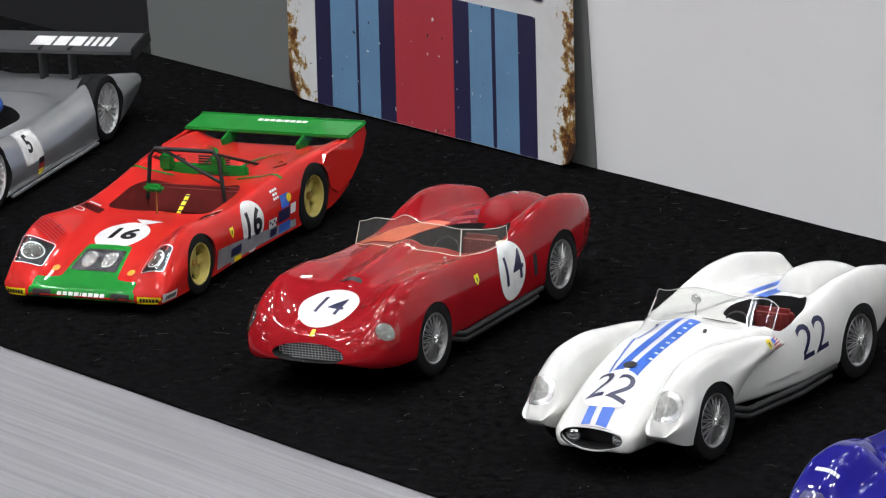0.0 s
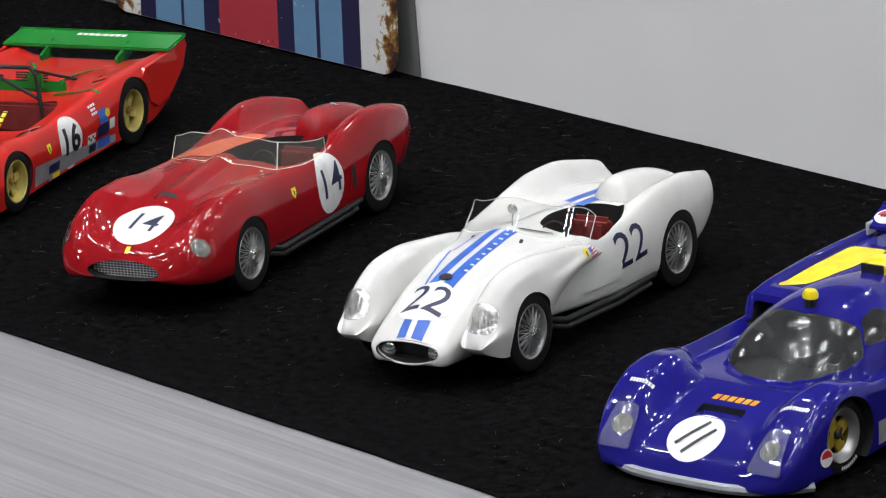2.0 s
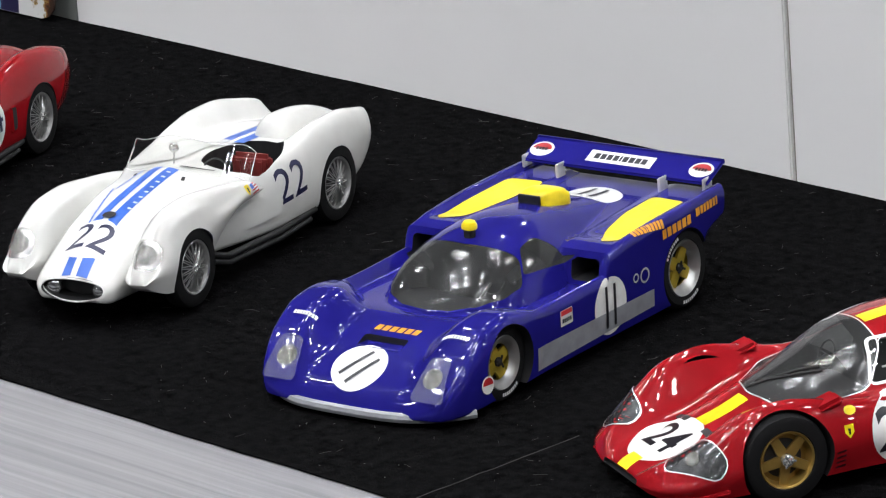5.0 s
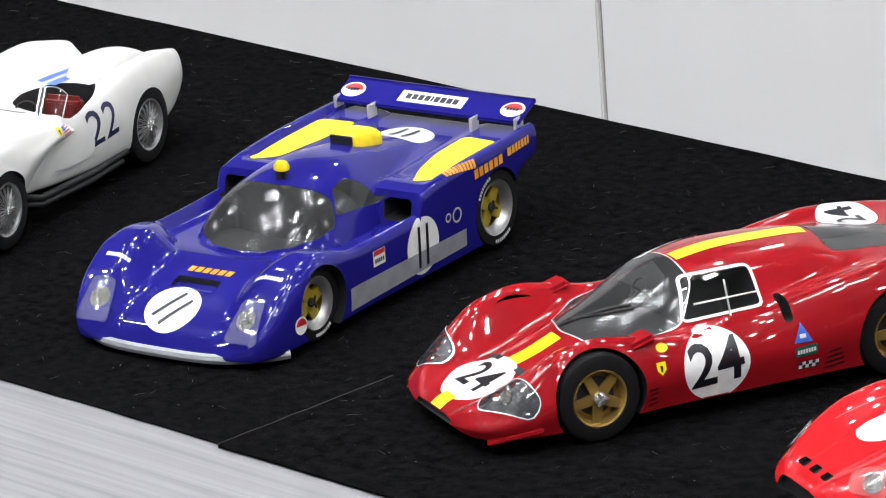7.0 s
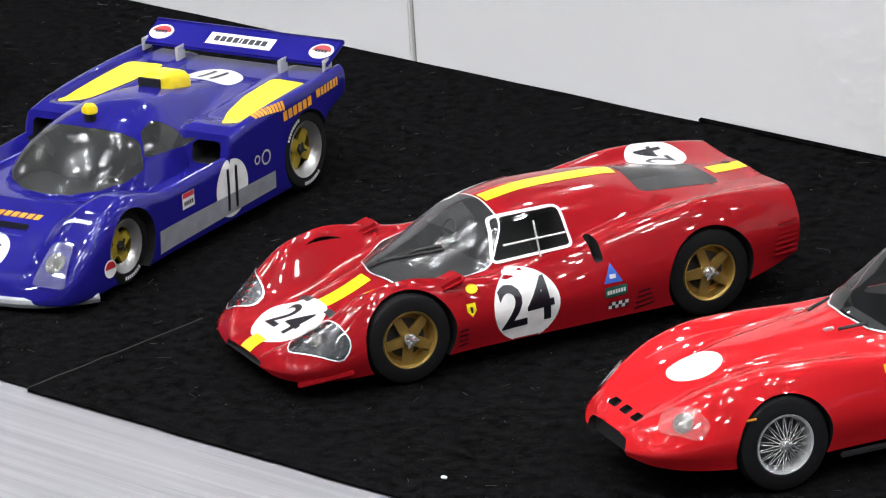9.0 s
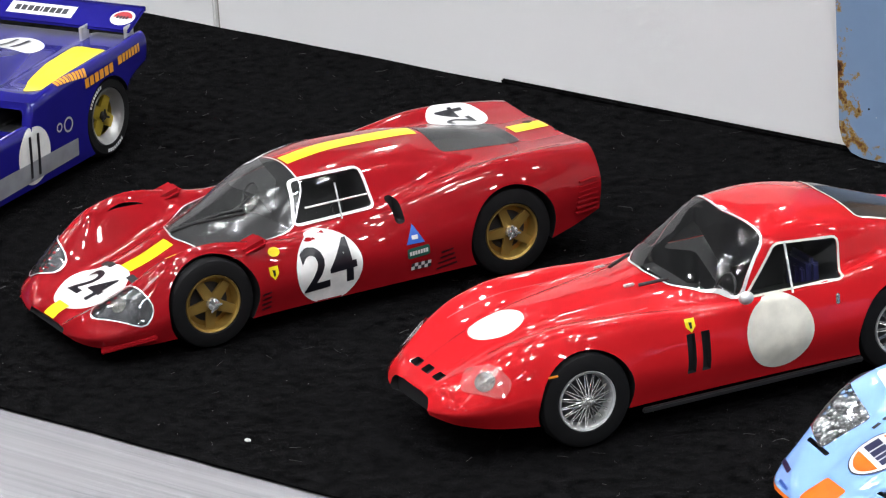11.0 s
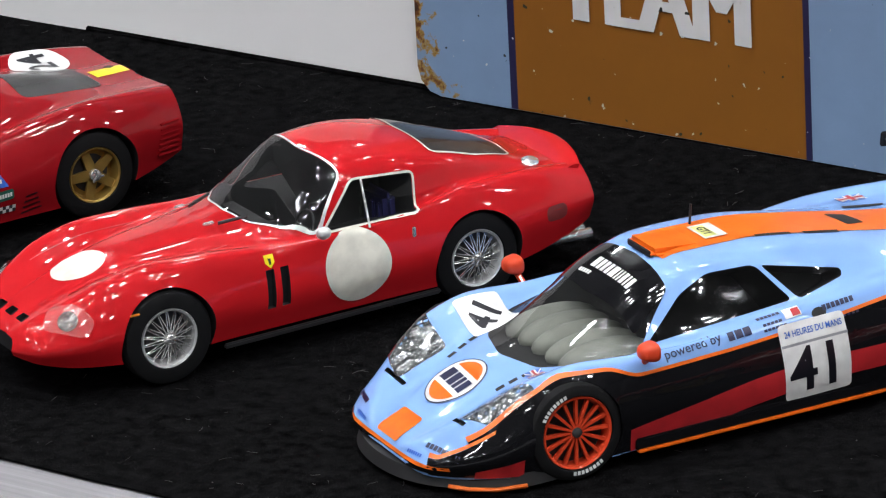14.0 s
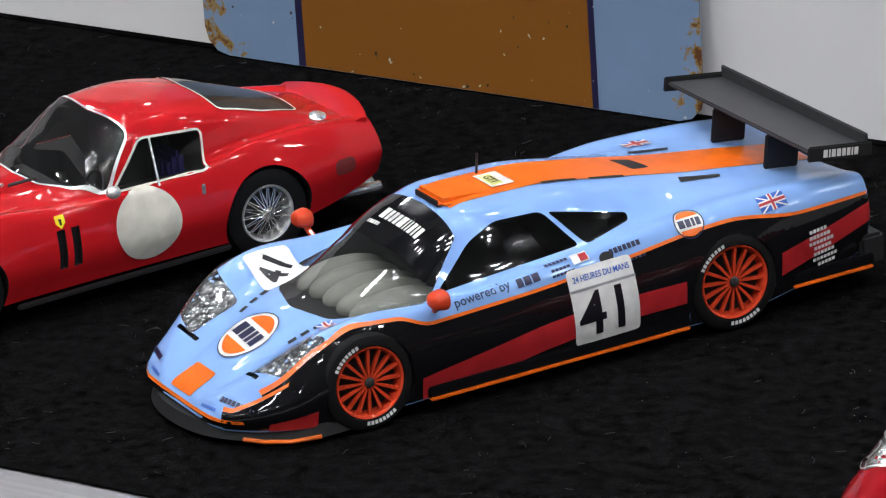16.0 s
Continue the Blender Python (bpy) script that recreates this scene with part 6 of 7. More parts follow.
def red_coupe():
    c = Model("model_car", "bright red model coupe with blank cream discs, wire wheels", 0.2320, 0.1206, -114.20)
    c.body(loft(-94, 91, tuck=3.0, round_nose=6, round_tail=3, **gto_shape()), RED_GTO)
    arches(c, 50, 30.2, 30.4, 13.8, 13.8, 7, 7.6, 0.8)
    screen = rounded([(-12, -14), (0, -15.5), (12, -14), (21, -7.5), (25.5, 0.5), (20.5, 11.5), (0, 9.5), (-20.5, 11.5), (-25.5, 0.5), (-21, -7.5)], 2)
    c.pane("windscreen", screen, (0, 0, 12), TOP, CLEAR, 8, ALU, 0.6)
    win = rounded([(-16, -6.2), (13.5, -6.8), (15, 4.4), (-4.5, 6.2)], 1.5)
    c.pane("side_window", win, (-19, 0, 37.6), shoulder(18), CLEAR, 3, CREAM, 0.7)
    c.pane("side_window", mirrored(win), (-19, 0, 37.6), shoulder(18, 180), CLEAR, 3, CREAM, 0.7)
    c.extra("window_divider", tube([(-16, 29.0, 31), (-17.5, 22.4, 43.5)], 0.35, 6), ALU)
    rear = rounded([(-18, 43), (0, 41), (18, 43), (16.5, 58), (12, 72), (0, 74), (-12, 72), (-16.5, 58)], 2)
    c.pane("rear_window", rear, (0, 0, 20), TOP, SMOKE, 14, CREAM, 0.6)
    mouth = rounded(rect(24, 6.4), 3)
    c.cut(prism(mouth, (70, 0, 14.5), FACE, 18, 60))
    for k in (-1, 0, 1):
        c.cut(prism(rounded([(-2.4, -1.3), (2.4, -1.3), (2.0, 1.5), (-2.0, 1.5)], 0.6), (84, k * 7, 21.4), slope(55), -2, 40))
    for k in range(2):
        c.cut(prism([(-1.4, -5.6), (1.2, -5.6), (1.8, 5.6), (-0.8, 5.6)], (17.5 - 4.6 * k, 0, 20.5), SIDE, 28.5, 60))
    c.carve()
    wheels(c, 50, 30.2, 30.0, 13.7, 13.7, 7.0, 7.4, 8.5, 8.4, WIRE)
    c.extra("mouth_trim", tube([(89.4 - 0.045 * x * x, x, 14.4 + z) for x, z in rounded(rect(23, 6.6), 3.1)], 0.35, 6, None, True), CHROME)
    for v in (11.5, -11.5):
        seat(c, -20, v, SEAT_BLUE, 8, 26, 14)
    c.extra("dashboard", box(4, 0, 26, 8, 46, 6, 2), MATT_BLACK)
    steering(c, -4, 11.5, 29, 5.0)
    number_disc_poly = flat(disc(8.3, 40, 0.95))
    c.decal("number_disc", number_disc_poly, CREAM, (62, -1.0, 0), TOP, 0, 0.12, "blank cream bonnet disc")
    c.decal("number_disc", flat(disc(10.5, 40)), CREAM, (-10.5, 0, 21.2), shoulder(6), 0, 0.3, "blank cream door disc")
    c.decal("shut_line", flat([(-16, -70), (-15.6, -70), (-17.5, -24), (-17.9, -24)]), DECAL_RED, (0, 0, 0), TOP, 0, 0.05)
    c.decal("shut_line", flat([(16, -70), (15.6, -70), (17.5, -24), (17.9, -24)][::-1]), DECAL_RED, (0, 0, 0), TOP, 0, 0.05)
    shield(c, (16.5, 0, 28.3), shoulder(16))
    # the hollow duct's shade is painted as a flat dark red patch
    c.decal("duct_shade", flat(rounded(rect(7.5, 4.6), 2.1)), SEAT_RED, (-77, 0, 21.5), SIDE, 0, 0.1, "flat dark red patch for the shade in the duct")
    for s in (1, -1):
        lamp(c, (76, s * 21.5, 22), shoulder(38, 90 - s * 42), rounded([(-6.8, -3.6), (6.0, -4.4), (7.8, 1.0), (1.8, 5.0), (-6.8, 3.4)], 2.3), 3.0, HAZY, RED_GTO, None, 0.8, False)
        m = tube([(22, s * 9, 35.4), (14, s * 12, 36.6)], 0.5, 6)
        c.extra("wiper", m, MATT_BLACK, "short black wiper arm")
        c.extra("bonnet_catch", box(25, s * 9, 36, 3.4, 1.4, 0.9, 0.3), CHROME, "chrome bonnet catch")
        c.extra("fog_light", lathe([(1.6, 0), (1.6, 1.2), (0, 1.8)], 16), CHROME, "small bright nose lamp").matrix_basis = pose(0.0842, s * 0.0185, 0.0155, 0, 0, -90 + s * 30)
        for k in (0, 1):
            c.extra("exhaust_tip", tube([(-72, s * (16 + 4 * k), 9.5), (-91, s * (17 + 4.2 * k), 9.0), (-93, s * (17 + 4.2 * k), 9.0)], 1.5, 12), CHROME, "chrome exhaust tip")
    c.extra("sill_strip", box(-2, 29.6, 6.9, 70, 1.4, 1.6, 0.4), MATT_BLACK, "black sill strip")
    c.extra("number_lamp", box(86.2, 9.5, 11.6, 1.2, 4.4, 2.6, 0.4), LAMP_SILVER)
    lip = bmesh.new()
    ring = []
    for k in range(17):
        t = -1 + 2 * k / 16
        u = -94.5 + 5 * t * t
        ring.append([lip.verts.new(p) for p in ((u + 9, 22 * t, 31.0 - 1.2 * t * t), (u + 1, 22 * t, 33.6 - 2.0 * t * t), (u - 0.6, 22 * t, 33.2 - 2.0 * t * t), (u + 1.6, 22 * t, 25.5))])
    for a, b in zip(ring, ring[1:]):
        for j in range(4):
            lip.faces.new((a[j], a[(j + 1) % 4], b[(j + 1) % 4], b[j]))
    lip.faces.new(ring[0])
    lip.faces.new(ring[-1][::-1])
    bmesh.ops.recalc_face_normals(lip, faces=lip.faces)
    c.extra("tail_spoiler", lip, RED_GTO, "red upturned tail spoiler", 60)
    c.extra("filler_cap", lathe([(2.6, 0), (2.6, 0.8), (1.6, 1.4), (0, 1.6)], 20), CHROME, "chrome filler cap").matrix_basis = pose(-0.076, 0.0175, 0.0335, 74, 0, 0)
    mir = tube([(0, 30.2, 31.6), (0, 31.8, 33)], 0.4, 6)
    bmesh.ops.create_uvsphere(mir, u_segments=14, v_segments=10, radius=2.1, matrix=Matrix.Translation((0.5, 32.2, 34)) @ Matrix.Diagonal((1.1, 0.8, 0.9, 1)))
    c.extra("mirror", mir, ALU, "small silver door mirror")
    h = box(-28.5, 32.1, 27.5, 1.2, 0.8, 3.2, 0.3)
    c.extra("door_handle", h, CHROME, "chrome door handle")
    c.extra("wing_indicator", box(60.5, 31.0, 23.5, 3.0, 0.5, 0.6, 0.15), plain("amber_lens", (0.7, 0.25, 0.02), 0.3), "amber side lamp")


red_coupe()


# ---- pale blue long-tail, number 41 ----
def blue_forty_one():
    c = Model("model_car", "pale blue and orange long-tail model racer, black flanks, number 41", 0.3724, 0.1269, -117.90)
    sh = dict(
        W=curve((-106, 35), (-80, 38.5), (-57, 40), (-25, 39), (5, 38.2), (35, 38.5), (57, 39.6), (74, 37), (86, 31), (95, 22)),
        zs=curve((-106, 24), (-57, 22), (0, 16), (57, 19), (80, 12), (95, 8)),
        zb=curve((-106, 12), (-80, 7), (-57, 4.5), (57, 4.2), (95, 4.5)),
        vf=curve((-106, 32), (-57, 34.5), (-25, 34.5), (5, 34.8), (35, 34), (57, 32.5), (76, 28), (95, 13)),
        zf=curve((-106, 32), (-80, 34), (-57, 34.5), (-35, 32.5), (-10, 30), (14, 28.5), (35, 29), (52, 30.2), (64, 28), (80, 19), (95, 9.5)),
        va=curve((-106, 22), (-57, 25), (-30, 27), (0, 29), (20, 29.5), (38, 25), (57, 20), (95, 9)),
        za=curve((-106, 31), (-80, 34), (-57, 35), (-30, 34), (0, 32), (20, 29), (38, 26.5), (57, 24.5), (72, 19), (86, 13), (95, 9.5)),
        vb=curve((-106, 10), (-57, 13), (-30, 16), (0, 18), (18, 17.5), (38, 16), (57, 10), (95, 5)),
        zr=curve((-106, 30), (-80, 34), (-57, 37), (-35, 40.5), (-10, 43.5), (8, 43.5), (22, 40), (38, 31.5), (52, 25.5), (62, 23.5), (76, 18.3), (88, 12.4), (95, 9.6)),
        zc=curve((-106, 30), (-80, 34.3), (-57, 38), (-35, 41.8), (-10, 45), (8, 45.2), (22, 42), (38, 33.6), (54, 26), (62, 23.8), (76, 18.4), (88, 12.4), (95, 9.6)))
    c.body(loft(-106, 96, tuck=1.5, round_nose=4, round_tail=3, steps=84, **sh), GULF_BLUE)
    arches(c, 56.6, 38.6, 39.6, 13.7, 14.2, 9, 11, 0.1)
    screen = rounded([(-15, -56), (0, -60), (15, -56), (24, -45), (27.5, -33), (20, -19), (0, -17), (-20, -19), (-27.5, -33), (-24, -45)], 2.5)
    c.pane("windscreen", screen, (0, 0, 10), TOP, SCREEN, 12)
    c.decal("sun_strip", flat(rounded([(-23.5, -31), (0, -33), (23.5, -31), (20, -18.5), (0, -17), (-20, -18.5)], 1.5)), BLACK_PAINT, (0, 0, 0), TOP, 0, 0.3, "black sun strip")
    c.decal("strip_marking", bars([2.4, 1.6, 1.6, 1.6, 2.6, 0.8, 0.8, 1.6, 0.8, 1.5], 3.4, 0.6), DECAL_WHITE, (25, 2, 0), TOP, 0, 0.45)
    c.decal("strip_marking", bars([1.0] * 5, 1.1, 0.3), DECAL_WHITE, (28.5, -8, 0), TOP, 0, 0.45)
    win = rounded([(-24, -7.8), (19.6, -5.2), (12.4, 6.6), (-2, 7.2), (-11, 3.4)], 2.0)
    c.pane("side_window", win, (5, 0, 36.4), shoulder(26), DARK_GLASS, 8)
    quarter = rounded([(3.8, -5.4), (19.0, -1.9), (19.6, 0.4), (-3.6, 6.0)], 1.2)
    c.pane("quarter_window", quarter, (-13, 0, 36.4), shoulder(26), CLEAR, 12)
    for s in (1, -1):
        c.cut(prism(rounded(rect(9, 1.4), 0.5), (81, s * 19.5, 15), slope(55), -1, 40))
    c.carve()
    wheels(c, 56.6, 38.6, 39.6, 13.7, 14.2, 8.6, 10.6, 9.9, 10.3, ORANGE15)
    tyre_marks(c, 56.6, 38.6, 13.7)
    tyre_marks(c, -56.6, 39.6, 14.2)
    # dashboard humps seen through the screen
    d = box(40, 0, 19.5, 20, 40, 6, 2.8)
    for v in (-15.5, -8, 0, 8, 15.5):
        bmesh.ops.create_uvsphere(d, u_segments=20, v_segments=12, radius=1.0, matrix=Matrix.Translation((36, v, 23.0)) @ Matrix.Diagonal((14, 5.6, 5.2, 1)))
    c.extra("dashboard", d, SEAT_GREY, "grey-green moulded dashboard")
    seat(c, 4, 0, MATT_BLACK, 8, 26, 15)
    # flank colours: black below the waist with a red wedge, orange piping
    waist = curve((-106, 27.5), (-80, 28), (-57, 31), (-20, 27.4), (10, 25.2), (36, 24.6), (46, 27.8), (57, 28.4), (68, 24.5), (80, 16.5), (92, 9.6))

    def band(lo, hi, u0, u1, material, name, lift, label="", n=46):
        """A painted band on the flank between two heights."""
        polys = []
        for k in range(n):
            a, b = u0 + (u1 - u0) * k / n, u0 + (u1 - u0) * (k + 1) / n
            polys.append([(-a, lo(a)), (-b, lo(b)), (-b, hi(b)), (-a, hi(a))])
        bm = flat(*polys)
        bmesh.ops.remove_doubles(bm, verts=bm.verts, dist=1e-4)
        return c.decal(name, bm, material, (0, 0, 0), SIDE, 0, lift, label, 2.0)

    def off_wheels(u):
        best = max(4.7, sh["zb"](u) + 0.4)
        for uc, rr in ((56.6, 13.1), (-56.6, 13.6)):
            if abs(u - uc) < rr:
                best = max(best, 14 + math.sqrt(rr * rr - (u - uc) ** 2))
        return best

    def corner_band(lo, hi, u0, u1, material, name, lift, n=24):
        """The same band carried round the front corner."""
        axes, where, polys = shoulder(0, 50), Vector((84, 26, 10)), []
        at = lambda u, z: ((Vector((u, sh["W"](u), 0)) - where).dot(axes[0]), z - 10)
        for k in range(n):
            a, b = u0 + (u1 - u0) * k / n, u0 + (u1 - u0) * (k + 1) / n
            polys.append([at(a, lo(a)), at(b, lo(b)), at(b, hi(b)), at(a, hi(a))])
        bm = flat(*polys)
        bmesh.ops.remove_doubles(bm, verts=bm.verts, dist=1e-4)
        return c.decal(name, bm, material, tuple(where), axes, 0, lift, "", 1.2)

    corner_band(lambda u: 3.0, lambda u: waist(u) - 0.1, 94, 76, BLACK_PAINT, "black_flank", 0.24)
    corner_band(waist, lambda u: waist(u) + 0.9, 94, 80, ORANGE, "orange_piping", 0.27)
    band(lambda u: min(off_wheels(u), waist(u) - 0.3), waist, 84, -105, BLACK_PAINT, "black_flank", 0.22, "glossy black lower flank", 110)
    for uc, zc, rr in ((56.6, 13.7, 13.6), (-56.6, 14.2, 14.1)):
        for sg in (1, -1):
            band(lambda u: max(4.7, sh["zb"](u) + 0.4), lambda u: max(4.8, zc - math.sqrt(max(rr * rr - (u - uc) ** 2, 0))), uc + sg * (rr + 0.4), uc + sg * 10.2, BLACK_PAINT, "black_flank", 0.2, "", 8)
    band(waist, lambda u: waist(u) + 0.9, 84, -105, ORANGE, "orange_piping", 0.26, "orange piping along the waist", 90)
    wedge_hi = curve((-41, 18.5), (-20, 18.2), (0, 16.8), (20, 14.0), (41, 11.0))
    wedge_lo = curve((-41, 12.0), (-20, 11.6), (0, 9.4), (20, 6.4), (41, 4.6))
    band(wedge_lo, wedge_hi, 41, -41, DECAL_RED, "red_wedge", 0.32, "dull red wedge on the flank")
    band(curve((-104, 20), (-72, 12)), curve((-104, 25.5), (-72, 19)), -72, -104, DECAL_RED, "red_wedge", 0.32)
    band(curve((72, 4.6), (88, 5)), curve((72, 9.5), (88, 6.2)), 84, 72, DECAL_RED, "red_wedge", 0.32)
    for u0, u1, z in ((39, -42, 4.2), (-76, -102, 7.5)):
        c.extra("side_skirt", box((u0 + u1) / 2, 37.9, z, abs(u0 - u1), 2.0, 1.0, 0.3), ORANGE, "orange side skirt edge")
        c.extra("black_sill", box((u0 + u1) / 2, 37.5, z + 2.0, abs(u0 - u1) + 1, 2.0, 3.2, 0.4), BLACK_PAINT, "black sill panel")
    sp = bmesh.new()
    n = 32
    outer = [(99 - 0.009 * (k * 2.35) ** 2 - 7e-6 * (k * 2.35) ** 4, k * 2.35) for k in range(-16, 17)]
    low = [sp.verts.new((u, v, 1.8)) for u, v in outer] + [sp.verts.new((60, v, 1.8)) for u, v in reversed(outer)]
    hi = [sp.verts.new((u - 1.2, v * 0.98, 5.4)) for u, v in outer] + [sp.verts.new((60, v, 5.4)) for u, v in reversed(outer)]
    k = len(low)
    for i in range(k):
        sp.faces.new((low[i], low[(i + 1) % k], hi[(i + 1) % k], hi[i]))
    sp.faces.new(low[::-1])
    sp.faces.new(hi)
    bmesh.ops.recalc_face_normals(sp, faces=sp.faces)
    ob = c.extra("front_splitter", sp, MATT_BLACK, "matt black front splitter")
    part("splitter_edge", tube([(72, 37.9, 2.3), (80, 36.0, 2.3), (86, 31.5, 2.3), (89.5, 26.5, 2.3)], 0.6, 6), ORANGE, ob)
    c.decal("nose_black", flat(rect(52, 3.0)), BLACK_PAINT, (70, 0, 5.6), FACE, 0, 0.22, "black lower nose")
    c.decal("nose_piping", flat(rect(56, 0.9)), ORANGE, (70, 0, 7.5), FACE, 0, 0.26)
    # orange centre stripe with roof scoop
    for u0, u1, w0, w1 in ((14, -36, 9.5, 9.5), (-36, -105, 9.5, 8.5)):
        c.decal("orange_stripe", flat([(-w0, -u0), (w0, -u0), (w1, -u1), (-w1, -u1)]), ORANGE, (0, 0, 0), TOP, 0, 0.16, "orange centre stripe")
    rs = box(6, 0, 45.0, 20, 16, 3.2, 1.4)
    for v in rs.verts:
        if v.co.x < 2:
            v.co.z -= 1.6
    ob = c.extra("roof_scoop", rs, ORANGE, "orange roof scoop")
    part("scoop_mouth", box(16.0, 0, 45.2, 0.6, 12.5, 1.8, 0.2), MATT_BLACK, ob)
    c.extra("aerial", tube([(-4, -8, 45), (-4.6, -8, 51)], 0.35, 6), MATT_BLACK, "short black aerial")
    for k in range(2):
        c.decal("roof_slot", flat(rect(1.5, 11)), MATT_BLACK, (-20 - 15 * k, 9.5, 0), TOP, 0, 0.24)
    c.decal("roof_vent", flat(rounded([(-5, 44), (5, 46), (4, 52), (-4, 50)], 1)), MATT_BLACK, (0, 0, 0), TOP, 0, 0.26, "black roof vent")
    for v in (-14, 14):
        c.decal("deck_vent", flat(rounded([(-1.6, 56), (1.6, 55), (1.2, 68), (-0.8, 69)], 0.4)), MATT_BLACK, (0, v, 0), TOP, 0, 0.22)
    c.decal("filler_hole", flat(disc(2.2, 18, 0.6)), MATT_BLACK, (-19, 18, 0), shoulder(60), 0, 0.2)
    c.decal("class_plate", flat(rect(11, 7)), DECAL_WHITE, (-5, 0, 0), TOP, 0, 0.5)
    c.decal("class_band", flat(rect(9, 3.6)), plain("pale_yellow_decal", (0.70, 0.72, 0.25), 0.4), (-4, 0, 0), TOP, 0, 0.6)
    c.decal("class_mark", letters("GT1", 3.4, 0.1), DECAL_BLACK, (-4, 0, 0), TOP, 0, 0.7)
    # nose
    c.decal("nose_plate", flat(rounded([(-6, -94.5), (6, -94.5), (5.6, -86), (-5.6, -86)], 1)), ORANGE, (0, 0, 0), TOP, 0, 0.2, "orange nose panel")

    def round_badge(where, axes, r, turn):
        b = c.decal("round_badge", flat(disc(r, 32)), DECAL_WHITE, where, axes, turn, 0.2, "white and orange round badge")
        part("badge_ring", wrap(ring_of(disc(r, 32), 0.35), c.tree, where, axes, turn, 0.3), NAVY, b)
        top = [(r * 0.85 * math.cos(t), r * 0.85 * math.sin(t)) for t in (math.pi * (0.16 + 0.68 * k / 12) for k in range(13))]
        part("badge_top", wrap(flat(top), c.tree, where, axes, turn, 0.28), ORANGE, b)
        part("badge_low", wrap(flat([(x, -y) for x, y in top][::-1]), c.tree, where, axes, turn, 0.28), ORANGE, b)
        part("badge_word", wrap(bars([r * 0.42, r * 0.34, r * 0.2, r * 0.3], r * 0.5, r * 0.08), c.tree, where, axes, turn, 0.36), NAVY, b)

    round_badge((73, 0, 0), TOP, 8.7, -4)
    round_badge((-45.5, 0, 33), shoulder(38), 4.4, 0)
    round_badge((-40, -24, 0), TOP, 5.6, 180)
    for s in (1, -1):
        poly = [(-11.2, -6.2), (2, -7.4), (11.5, 0.5), (9.5, 6.2), (-3, 7.2)]
        axs = shoulder(48, 90 - s * 30)
        pl = rounded(poly if s > 0 else mirrored(poly), 1.6)
        lamp(c, (72, s * 25.0, 20), axs, pl, 0, CLEAR, SPARKLE, None, 0.4)
        for du, dv, rr in ((3, -1.5, 3.0), (-3.6, 1.2, 2.4)):
            c.decal("lamp_lens", flat(disc(rr, 18)), SPARKLE, (72 + du, s * (25.0 + dv), 20), axs, 0, 0.25)
        for k in range(3):
            c.decal("bonnet_slot", flat(rect(1.6, 2.4)), MATT_BLACK, (67 - 3.6 * k, s * (14.5 + 0.7 * k), 0), TOP, -8 * s, 0.16)
    for v in (-23,):
        plate = c.decal("number_plate", flat(rounded(rect(15, 14), 1.5)), DECAL_WHITE, (52, v, 0), TOP, 0, 0.2, "white number square")
        part("race_number", wrap(letters("41", 11, 0.3), c.tree, (52, v, 0), TOP, 140, 0.32), DECAL_BLACK, plate, "black racing number 41", 60)

    def cross_flag(where, axes, w, h, turn):
        f = c.decal("flag", flat(rect(w, h)), DECAL_BLUE, where, axes, turn, 0.18, "small crossed flag decal")
        for wd, m, l in ((0.34, DECAL_WHITE, 0.26), (0.16, DECAL_RED, 0.34)):
            part("flag_cross", wrap(flat(rect(w, h * wd)), c.tree, where, axes, turn, l), m, f)
            part("flag_cross", wrap(flat(rect(h * wd, h)), c.tree, where, axes, turn, l), m, f)
        for sg in (1, -1):
            part("flag_cross", wrap(flat([(-w / 2, -sg * h / 2), (-w / 2 + 0.8, -sg * h / 2), (w / 2, sg * h / 2), (w / 2 - 0.8, sg * h / 2)][:: sg]), c.tree, where, axes, turn, 0.24), DECAL_WHITE, f)

    cross_flag((58.5, 19.5, 0), TOP, 8, 4.6, -10)
    cross_flag((-72, 0, 33), shoulder(48), 9, 4.6, 6)
    cross_flag((-64, -24, 0), TOP, 5, 8, 180)
    for v, row in ((26, 8), (-26, 8)):
        c.decal("nose_marking", bars([1.2] * row, 1.5, 0.3), NAVY, (83, v * 0.92, 0), slope(60), 12 if v > 0 else -12, 0.22)
        c.decal("nose_marking", bars([0.7] * 7, 0.9, 0.25), DECAL_BLUE, (87.5, v * 0.62, 0), slope(55), 8 if v > 0 else -8, 0.22)
    # flank lettering and number board
    plate = c.decal("number_board", flat(rounded(rect(20, 21), 1.4)), DECAL_WHITE, (-16, 0, 18.6), shoulder(4), 2, 0.45, "white number board")
    part("race_number", wrap(letters("41", 17, 0.25), c.tree, (-16, 0, 15.6), shoulder(4), 2, 0.6), DECAL_BLACK, plate, "black racing number 41", 60)
    part("board_band", wrap(flat(rect(20, 0.7)), c.tree, (-16, 0, 23.4), shoulder(4), 2, 0.55), GREY_TRIM, plate)
    part("board_lettering", wrap(letters("24 HEURES DU MANS", 2.3, 0.04, 0.8), c.tree, (-16, 0, 26.2), shoulder(4), 2, 0.6), DECAL_BLUE, plate, "", 60)
    c.decal("door_lettering", letters("powered by", 3.6, 0.03), NAVY, (19.5, 0, 28.4), shoulder(28), 4, 0.24)
    c.decal("door_marking", bars([1.9, 2.2, 2.2], 2.3, 0.35), NAVY, (5.2, 0, 28.9), shoulder(28), 4, 0.24)
    for k, row in enumerate(([1.0] * 6, [1.0] * 5, [1.0] * 6)):
        c.decal("driver_marking", bars(row, 0.7, 0.2), NAVY, (-4.5 - k * 0.5, 0, 31 - 1.3 * k), shoulder(28), 4, 0.24)
